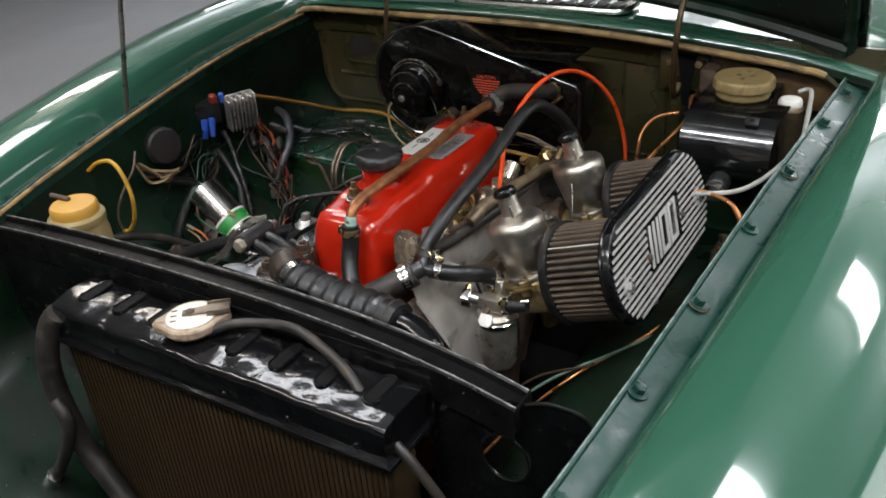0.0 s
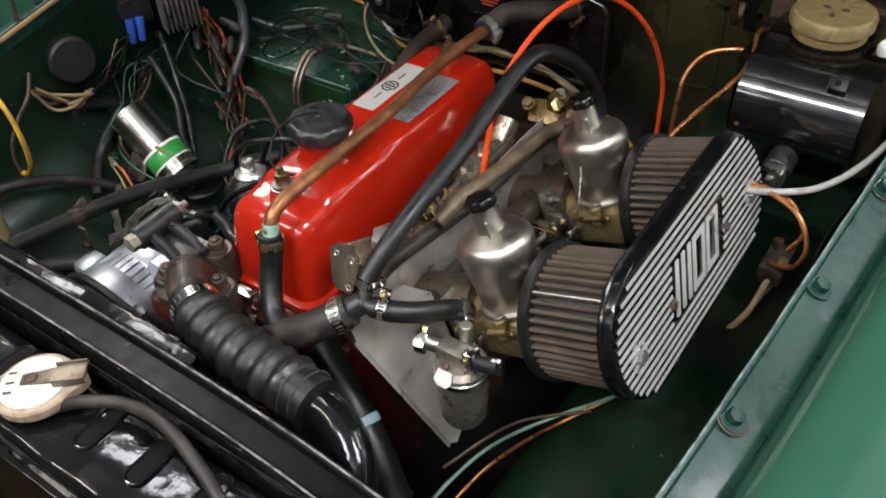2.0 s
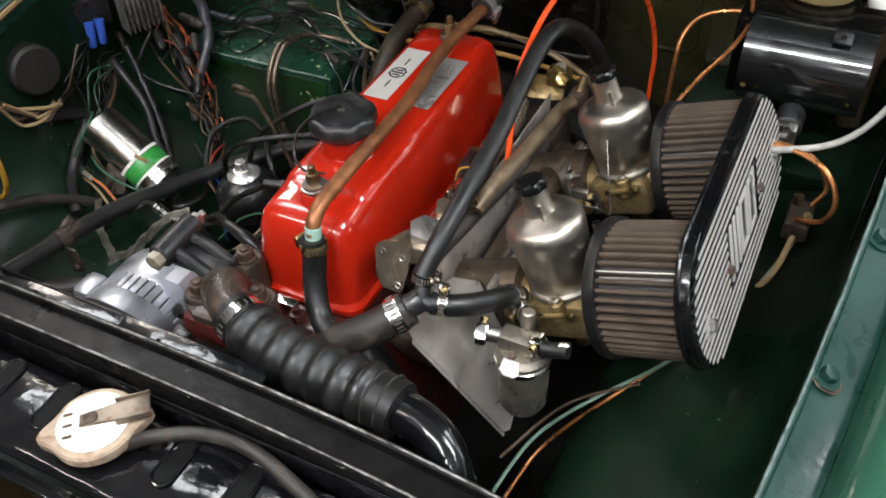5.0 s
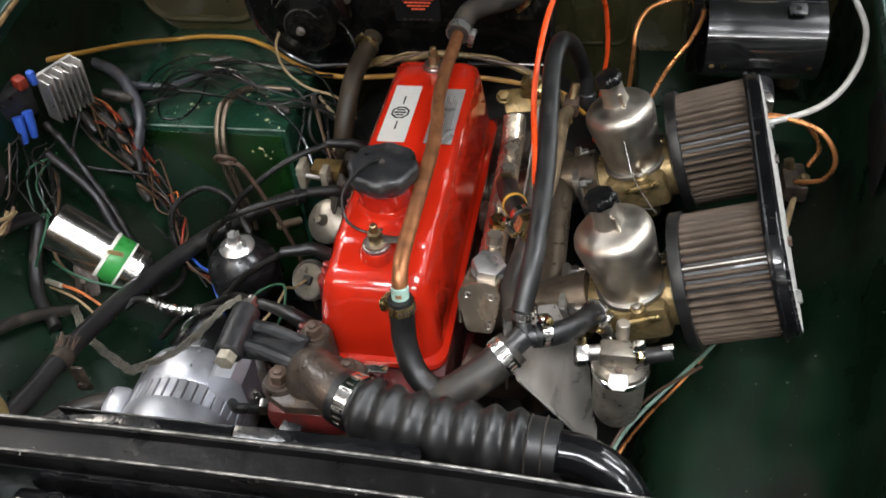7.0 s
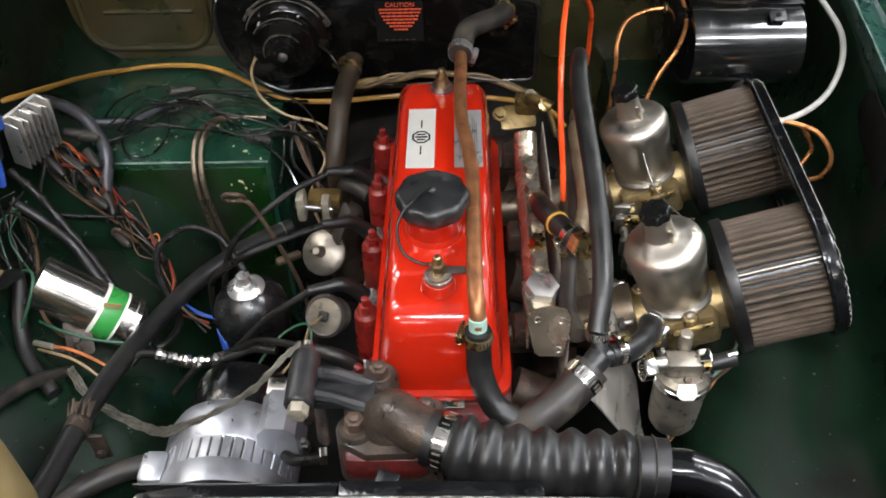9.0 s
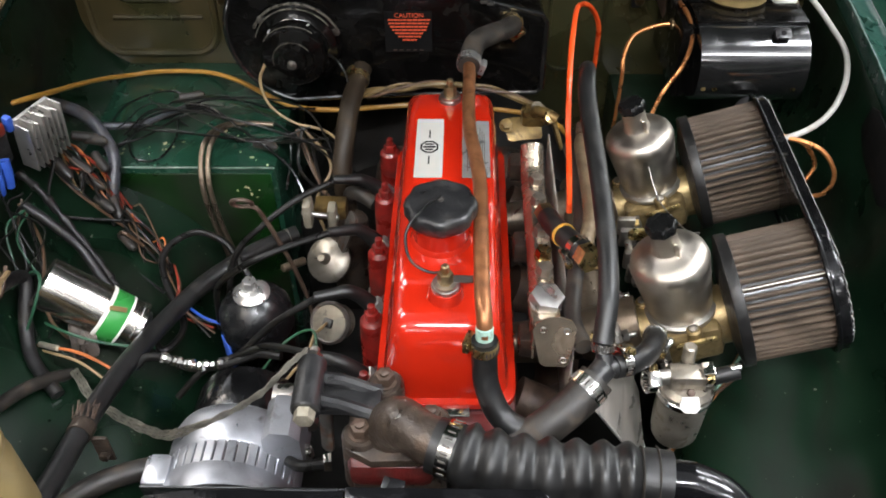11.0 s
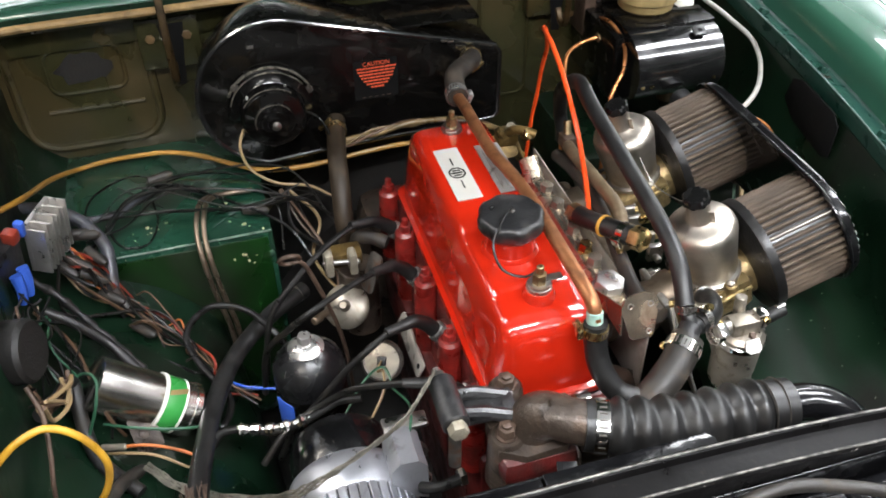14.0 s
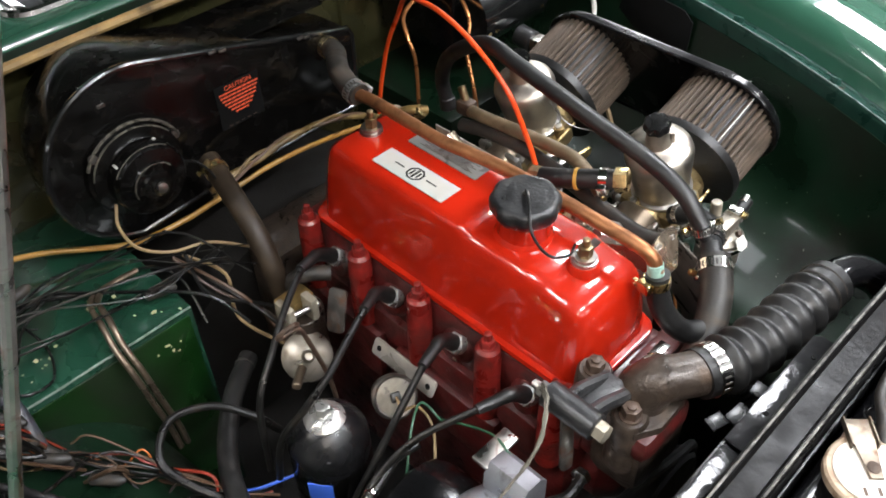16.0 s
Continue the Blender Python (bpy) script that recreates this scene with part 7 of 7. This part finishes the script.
cable = hose("battery_cable", [(-0.418, -0.235, 0.662), (-0.412, -0.18, 0.652), (-0.408, -0.12, 0.640), (-0.406, -0.06, 0.629), (-0.400, 0.0, 0.619), (-0.391, 0.06, 0.607), (-0.381, 0.12, 0.590), (-0.366, 0.18, 0.575), (-0.347, 0.225, 0.569), (-0.318, 0.268, 0.565), (-0.280, 0.310, 0.562), (-0.232, 0.346, 0.560)], 0.0125, "rubber", "thick black sheathed battery cable crossing the bay", "cable", 18, 8)
part("end_band", lathe(bmesh.new(), [(0.0126, -0.003), (0.0133, 0), (0.0126, 0.003)], frame_to((-0.244, 0.338, 0.560), (0.8, 0.6, 0)), 20, caps=False), "steel", cable)
clip = thing("cable_clip", (-0.40, -0.05, 0.60), "rusty P-clip with frayed copper strands on the cable", "clip")
part("band", lathe(bmesh.new(), [(0.0128, -0.008), (0.0142, -0.008), (0.0142, 0.008), (0.0128, 0.008)], frame_to((-0.4055, -0.056, 0.628), (0.06, 1, -0.18)), 24, caps=False), "cast_brown", clip)
part("tab", box(bmesh.new(), (-0.386, -0.062, 0.602), (0.018, 0.004, 0.042), 0.001, None), "cast_brown", clip)
bolt(clip, (-0.386, -0.064, 0.592), (0, -1, 0.1), "cast_brown", 0.011, 0.006)
random.seed(9)
for k in range(26):
    a = radians(random.uniform(30, 170))
    b0 = Vector((-0.405, -0.047, 0.627)) + 0.0145 * Vector((math.cos(a), 0.1, math.sin(a)))
    b1 = b0 + Vector((random.uniform(-0.003, 0.004), random.uniform(0.010, 0.022), random.uniform(0.0, 0.006)))
    part("strand", rod(bmesh.new(), b0, b1, 0.0006, 5, 0), "rust", clip)
hose("lower_wing_hose", [(-0.46, -0.20, 0.57), (-0.425, -0.12, 0.57), (-0.385, -0.085, 0.572), (-0.335, -0.062, 0.565), (-0.30, -0.05, 0.55), (-0.27, -0.03, 0.52)], 0.013, "rubber_grey", "thick grey rubber hose low beside the alternator", seg=16)
hose("coil_lead", [(-0.395, 0.14, 0.562), (-0.375, 0.12, 0.555), (-0.362, 0.17, 0.55), (-0.395, 0.225, 0.575), (-0.405, 0.268, 0.592), (-0.37, 0.302, 0.600), (-0.322, 0.285, 0.598), (-0.29, 0.25, 0.58), (-0.27, 0.23, 0.55)], 0.0050, "wire_black", "looping black ignition lead", "lead", 10)
hose("foil_loom", [(-0.385, 0.055, 0.600), (-0.372, 0.068, 0.604), (-0.345, 0.066, 0.605), (-0.31, 0.052, 0.605), (-0.27, 0.052, 0.612), (-0.23, 0.060, 0.622), (-0.20, 0.055, 0.625)], 0.0055, "wire_black", "taped loom with loose foil", "loom", 10)
foil = thing("foil_wrap", (-0.33, 0.055, 0.605), "crumpled silver foil wrapped round a loom", "foil")
part("wrap", sweep(bmesh.new(), spline([(-0.352, 0.066, 0.606), (-0.325, 0.058, 0.606), (-0.295, 0.052, 0.608), (-0.262, 0.053, 0.613)], 10), lambda s: 0.0068 + 0.0016 * math.sin(31 * s) + 0.001 * math.sin(67 * s), 9), "chrome", foil, "", 10)
hose("coil_wire", [(-0.505, 0.105, 0.625), (-0.470, 0.085, 0.630), (-0.43, 0.075, 0.625), (-0.395, 0.085, 0.605), (-0.375, 0.10, 0.585)], 0.0018, "wire_green", "thin green wire past the coil", "wire", 8)
hose("coil_wire", [(-0.515, 0.085, 0.605), (-0.46, 0.070, 0.612), (-0.42, 0.055, 0.605), (-0.395, 0.045, 0.590)], 0.0020, "wire_orange", "orange wire past the coil", "wire", 8)
hose("coil_wire", [(-0.515, 0.083, 0.600), (-0.455, 0.060, 0.605), (-0.415, 0.040, 0.590)], 0.0018, "wire_tan", "tan wire past the coil", "wire", 8)
hose("coil_wire", [(-0.545, 0.13, 0.66), (-0.52, 0.145, 0.675), (-0.500, 0.125, 0.682), (-0.505, 0.10, 0.66), (-0.52, 0.085, 0.63)], 0.0018, "wire_green", "green wire looping over the coil", "wire", 8)
tube = thing("wire_sleeve", (-0.49, 0.078, 0.60), "clear crimp sleeve on a wire", "sleeve")
part("sleeve", rod(bmesh.new(), (-0.512, 0.086, 0.607), (-0.482, 0.075, 0.611), 0.0038), "pale_cast", tube)

# washer bottle and yellow hose
wash = thing("washer_bottle", (-0.475, -0.135, 0.60), "cream washer bottle with a yellow screw cap", "bottle")
wm = Matrix.Translation((-0.442, -0.180, 0.014))
part("bottle", lathe(bmesh.new(), [(0.042, 0.50), (0.046, 0.51), (0.046, 0.725), (0.044, 0.735), (0.043, 0.75)], wm, 40), "plastic_cream", wash)
part("cap", lathe(bmesh.new(), [(0.0445, 0.746), (0.0455, 0.748), (0.0455, 0.758), (0.043, 0.761), (0.039, 0.763)], wm, 48), "plastic_cream", wash, "cream collar")
part("cap_top", lathe(bmesh.new(), [(0.0375, 0.760), (0.0385, 0.763), (0.0380, 0.776), (0.035, 0.780), (0.010, 0.781)], wm, 48), "plastic_yellow", wash, "yellow cap")
part("spout", rod(bmesh.new(), (-0.452, -0.178, 0.797), (-0.494, -0.182, 0.799), 0.0045), "wire_brown", wash, "brown hose stub")
hose("washer_hose", [(-0.560, -0.060, 0.780), (-0.537, -0.052, 0.796), (-0.510, -0.045, 0.800), (-0.484, -0.047, 0.780), (-0.470, -0.050, 0.738), (-0.484, -0.048, 0.690), (-0.512, -0.046, 0.660), (-0.526, -0.046, 0.658)], 0.0038, "yellow_hose", "yellow washer hose in a loop", "hose", 12)
hose("brown_tube", [(-0.524, -0.046, 0.657), (-0.531, -0.047, 0.675), (-0.530, -0.04, 0.705), (-0.526, -0.02, 0.735), (-0.528, 0.01, 0.76), (-0.538, 0.03, 0.785)], 0.0026, "rust", "thin brown tube rising beside the yellow hose", "tube", 8)
hose("wing_hose", [(-0.53, -0.20, 0.66), (-0.505, -0.10, 0.668), (-0.495, -0.03, 0.645), (-0.485, 0.03, 0.605), (-0.47, 0.07, 0.57)], 0.008, "rubber_grey", "dusty grey hose along the inner wing", "hose", 12)

# fuse block with heat sink
fuse = thing("fuse_block", (-0.57, 0.27, 0.74), "fuse block with a finned aluminium heat sink and bright wires", "fuse block")
fm2 = Matrix.Translation((-0.566, 0.278, 0.768)) @ Matrix.Rotation(radians(-22), 4, "Z") @ Matrix.Rotation(radians(8), 4, "Y")
part("block", box(bmesh.new(), (-0.008, -0.045, 0.010), (0.030, 0.055, 0.050), 0.004, fm2), "cast_black", fuse)
sink = part("heat_sink", box(bmesh.new(), (0.010, 0.022, 0.006), (0.006, 0.062, 0.074), 0.001, fm2), "sink_alu", fuse, "finned aluminium heat sink")
for k in range(8):
    part("sink_fin", box(bmesh.new(), (0.023, 0.051 - 0.0083 * k, 0.006 - 0.003 * (k % 2)), (0.022, 0.0026, 0.074 - 0.006 * (k % 2)), 0.0006, fm2), "sink_alu", sink)
part("red_fuse", box(bmesh.new(), (0.004, -0.030, 0.042), (0.018, 0.016, 0.018), 0.004, fm2), "wire_red", fuse, "red plastic fuse")
part("blue_fuse", box(bmesh.new(), (0.006, -0.012, 0.040), (0.012, 0.010, 0.022), 0.003, fm2), "wire_blue", fuse, "blue plastic connector")
for dy in (-0.060, -0.044):
    part("blue_connector", sweep(bmesh.new(), [fm2 @ Vector((0.018, dy, 0.008)), fm2 @ Vector((0.024, dy - 0.004, -0.010)), fm2 @ Vector((0.024, dy - 0.006, -0.030))], lambda s: 0.0075 - 0.002 * s, 10), "wire_blue", fuse, "blue crimp connector")
fuse.location += Vector((0.0, 0.022, -0.006))
blk = thing("relay", (-0.565, 0.11, 0.72), "round black relay under the wing rail", "relay")
part("can", lathe(bmesh.new(), [(0.034, 0), (0.036, 0.004), (0.036, 0.045), (0.032, 0.050)], frame_to((-0.590, 0.115, 0.760), (0.9, -0.2, 0.1)), 28), "dull_shade_black", blk)

# ---- looms and loose wiring ----
def loom(name, pts, r, mat, label):
    return hose(name, pts, r, mat, label, "loom", 12)
loom("taped_loom", [(-0.630, 0.500, 0.690), (-0.585, 0.475, 0.699), (-0.545, 0.449, 0.700), (-0.514, 0.420, 0.692), (-0.4945, 0.394, 0.668), (-0.494, 0.368, 0.640), (-0.497, 0.347, 0.612), (-0.50, 0.33, 0.56)], 0.0092, "loom_grey", "thick taped wiring loom over the footwell box")
loom("grimy_loom", [(-0.575, 0.285, 0.722), (-0.545, 0.270, 0.700), (-0.512, 0.250, 0.655), (-0.480, 0.228, 0.615), (-0.455, 0.205, 0.585), (-0.43, 0.18, 0.555)], lambda s: 0.0052 + 0.0012 * math.sin(55 * s) + 0.0008 * math.sin(131 * s), "tape", "oily uneven taped loom running down past the coil")
loom("taped_loom", [(-0.560, 0.245, 0.700), (-0.530, 0.235, 0.680), (-0.495, 0.225, 0.640), (-0.462, 0.195, 0.605), (-0.435, 0.18, 0.58)], 0.0065, "tape", "grimy taped loom down the inner wing")
loom("taped_loom", [(-0.545, 0.05, 0.72), (-0.535, 0.09, 0.70), (-0.53, 0.14, 0.67), (-0.525, 0.10, 0.635), (-0.51, 0.06, 0.61), (-0.47, 0.02, 0.59)], 0.0085, "tape", "grimy taped loom along the inner wing")
random.seed(21)
def strands(n, a, b, spread, sag, mats, r=(0.0013, 0.0021), name="wire", label="thin loose coloured wire"):
    for k in range(n):
        def near(p, s):
            return Vector(p) + Vector([random.uniform(-s, s) for _ in range(3)])
        p0, p3 = near(a, spread * 0.5), near(b, spread * 0.5)
        p1, p2 = near(Vector(a).lerp(Vector(b), 0.33), spread), near(Vector(a).lerp(Vector(b), 0.66), spread)
        p1.z += sag * random.uniform(0.4, 1)
        p2.z += sag * random.uniform(0.4, 1)
        mt = random.choice(mats)
        hose(name, [p0, p1, p2, p3], random.uniform(*r), mt, label.replace("coloured", M[mt].name.split()[0]), "wire", 6, 6, "loose wires")
strands(12, (-0.580, 0.385, 0.715), (-0.485, 0.350, 0.600), 0.022, 0.012, ["wire_red", "wire_orange", "wire_orange", "wire_tan", "wire_brown", "wire_red", "wire_black"])
strands(3, (-0.570, 0.33, 0.720), (-0.480, 0.310, 0.600), 0.040, 0.010, ["wire_brown", "wire_black", "wire_black"], (0.0012, 0.0028))
strands(9, (-0.475, 0.345, 0.605), (-0.400, 0.262, 0.565), 0.022, 0.012, ["wire_red", "wire_brown", "wire_orange", "wire_black", "wire_black"])
strands(4, (-0.49, 0.32, 0.60), (-0.40, 0.24, 0.55), 0.035, 0.012, ["wire_black", "wire_brown", "wire_black"], (0.0014, 0.003))
strands(5, (-0.405, 0.27, 0.565), (-0.335, 0.175, 0.530), 0.026, 0.01, ["wire_red", "wire_black", "wire_black", "wire_brown", "wire_black"])
strands(5, (-0.56, 0.24, 0.70), (-0.50, 0.10, 0.60), 0.040, 0.015, ["wire_black", "wire_brown", "wire_black", "wire_black"], (0.0012, 0.0026))
strands(5, (-0.575, 0.22, 0.740), (-0.555, 0.10, 0.690), 0.030, -0.02, ["wire_black", "wire_black", "wire_black", "wire_brown"], (0.0010, 0.0018))
strands(6, (-0.53, 0.02, 0.76), (-0.52, 0.10, 0.725), 0.012, -0.025, ["wire_brown", "wire_tan", "wire_brown"], (0.002, 0.003))
strands(4, (-0.555, 0.25, 0.700), (-0.540, 0.13, 0.62), 0.02, 0.01, ["wire_green", "wire_black"])
strands(4, (-0.50, 0.46, 0.662), (-0.20, 0.43, 0.668), 0.042, 0.016, ["wire_black"], (0.0009, 0.0019), "black_wire", "loose black wire lying across the footwell box")
strands(4, (-0.46, 0.53, 0.668), (-0.16, 0.40, 0.640), 0.048, 0.022, ["wire_black"], (0.0009, 0.0018), "black_wire", "loose black wire lying across the footwell box")
strands(3, (-0.52, 0.42, 0.655), (-0.40, 0.52, 0.668), 0.02, 0.006, ["wire_black"], (0.0010, 0.0020), "black_wire", "loose black wire lying across the footwell box")
strands(5, (-0.23, 0.47, 0.66), (-0.17, 0.33, 0.55), 0.025, 0.01, ["wire_black", "wire_tan", "wire_brown"], (0.0016, 0.0028))
strands(4, (-0.30, -0.03, 0.57), (-0.23, 0.05, 0.58), 0.015, 0.01, ["wire_black", "wire_tan"])
loom("taped_loom", [(-0.548, 0.470, 0.668), (-0.514, 0.476, 0.662), (-0.481, 0.488, 0.658), (-0.454, 0.511, 0.657), (-0.436, 0.530, 0.656), (-0.415, 0.540, 0.656), (-0.380, 0.528, 0.655), (-0.345, 0.505, 0.653)], lambda s: 0.0062 - 0.0030 * s, "loom_grey", "grey taped branch loom fanning out on the footwell box")
for k, pts in enumerate(([(-0.532, 0.454, 0.655), (-0.524, 0.524, 0.660), (-0.497, 0.556, 0.663), (-0.463, 0.572, 0.664), (-0.431, 0.564, 0.662), (-0.420, 0.544, 0.660), (-0.428, 0.521, 0.657), (-0.453, 0.506, 0.654)], [(-0.423, 0.534, 0.660), (-0.384, 0.549, 0.664), (-0.337, 0.541, 0.667), (-0.288, 0.521, 0.668), (-0.252, 0.523, 0.664), (-0.216, 0.528, 0.660)], [(-0.425, 0.538, 0.662), (-0.379, 0.523, 0.664), (-0.337, 0.484, 0.662), (-0.276, 0.426, 0.660), (-0.235, 0.395, 0.640), (-0.21, 0.36, 0.60)], [(-0.50, 0.47, 0.650), (-0.485, 0.43, 0.646), (-0.468, 0.412, 0.646), (-0.44, 0.418, 0.644), (-0.425, 0.46, 0.648), (-0.43, 0.51, 0.654)], [(-0.40, 0.53, 0.660), (-0.34, 0.50, 0.654), (-0.30, 0.505, 0.650), (-0.262, 0.49, 0.650), (-0.245, 0.45, 0.64), (-0.25, 0.40, 0.60)])):
    hose("black_wire", pts, 0.0017 + 0.0003 * (k % 3), "wire_gloss", "glossy black wire curling over the footwell box", "wire", 8, 6, "loose wires")
for dx in (0.0, 0.0105):
    hose("fuel_pipe", [(-0.290 + dx, 0.50, 0.650), (-0.335 + dx, 0.495, 0.655), (-0.358 + dx, 0.470, 0.664), (-0.366 + dx, 0.424, 0.671), (-0.370 + dx, 0.397, 0.652), (-0.367 + dx, 0.373, 0.619), (-0.361 + dx, 0.367, 0.564), (-0.352 + dx, 0.368, 0.50), (-0.35 + dx, 0.365, 0.46)], 0.0040, "fuel_pipe", "thin metal pipe bent over the edge of the footwell box", "pipe", 10)
conn = thing("bullet_connector", (-0.44, 0.31, 0.575), "translucent plastic bullet connector on the loom", "connector")
part("shell", lathe(bmesh.new(), [(0.0045, 0), (0.0072, 0.006), (0.0072, 0.022), (0.0095, 0.024), (0.0095, 0.046), (0.0062, 0.052), (0.0062, 0.068)], frame_to((-0.4733, 0.3577, 0.568), (0.66, -0.68, -0.12)), 16), "connector_green", conn)
for p, d in (((-0.535, 0.405, 0.690), (0.9, -0.3, 0.1)), ((-0.520, 0.390, 0.675), (0.6, -0.7, -0.2)), ((-0.530, 0.375, 0.665), (0.5, -0.7, -0.3)), ((-0.300, 0.445, 0.655), (0.9, -0.3, 0)), ((-0.545, 0.37, 0.68), (0.8, -0.5, -0.2)), ((-0.555, 0.345, 0.700), (0.7, -0.6, -0.4)), ((-0.530, 0.350, 0.668), (0.9, -0.2, -0.5)), ((-0.510, 0.335, 0.640), (0.8, -0.6, -0.2)), ((-0.495, 0.35, 0.63), (0.4, -0.7, -0.5)), ((-0.475, 0.30, 0.60), (0.7, -0.7, -0.1)), ((-0.55, 0.40, 0.70), (0.9, 0.1, -0.2)), ((-0.435, 0.545, 0.668), (0.9, 0.1, 0.1))):
    c = thing("wire_connector", p, "black rubber bullet connector sleeve", "connector", "wire connectors")
    part("sleeve", lathe(bmesh.new(), [(0.003, 0), (0.0070, 0.003), (0.0072, 0.034), (0.003, 0.041)], frame_to(p, d), 12), "rubber_grey", c)
plugr = thing("red_connector", (-0.4217, 0.2478, 0.517), "red plastic plug connector", "connector")
part("shell", box(bmesh.new(), (-0.4217, 0.2478, 0.527), (0.022, 0.030, 0.020), 0.003, None), "wire_red", plugr)
hose("blue_wire", [(-0.375, 0.21, 0.555), (-0.34, 0.185, 0.55), (-0.30, 0.165, 0.555)], 0.0022, "wire_blue", "blue wire beside the oil filter", "wire", 8)
# wires low on the other side
hose("low_wire", [(0.245, -0.11, 0.500), (0.2515, -0.063, 0.506), (0.262, -0.016, 0.509), (0.286, 0.016, 0.527), (0.325, 0.055, 0.548), (0.38, 0.12, 0.560), (0.43, 0.21, 0.565), (0.455, 0.28, 0.58), (0.48, 0.33, 0.62)], 0.0024, "wire_pale", "pale green wire low along the inner wing", "wire", 8)
hose("low_wire", [(0.250, -0.11, 0.468), (0.256, -0.055, 0.468), (0.266, -0.008, 0.474), (0.298, 0.030, 0.508), (0.345, 0.075, 0.545), (0.40, 0.16, 0.562), (0.44, 0.27, 0.57)], 0.0024, "copper_line", "copper line low along the inner wing", "pipe", 8)
hose("low_wire", [(0.24, -0.06, 0.52), (0.29, 0.02, 0.55), (0.36, 0.08, 0.555)], 0.002, "wire_brown", "brown wire low beside the float chamber", "wire", 8)
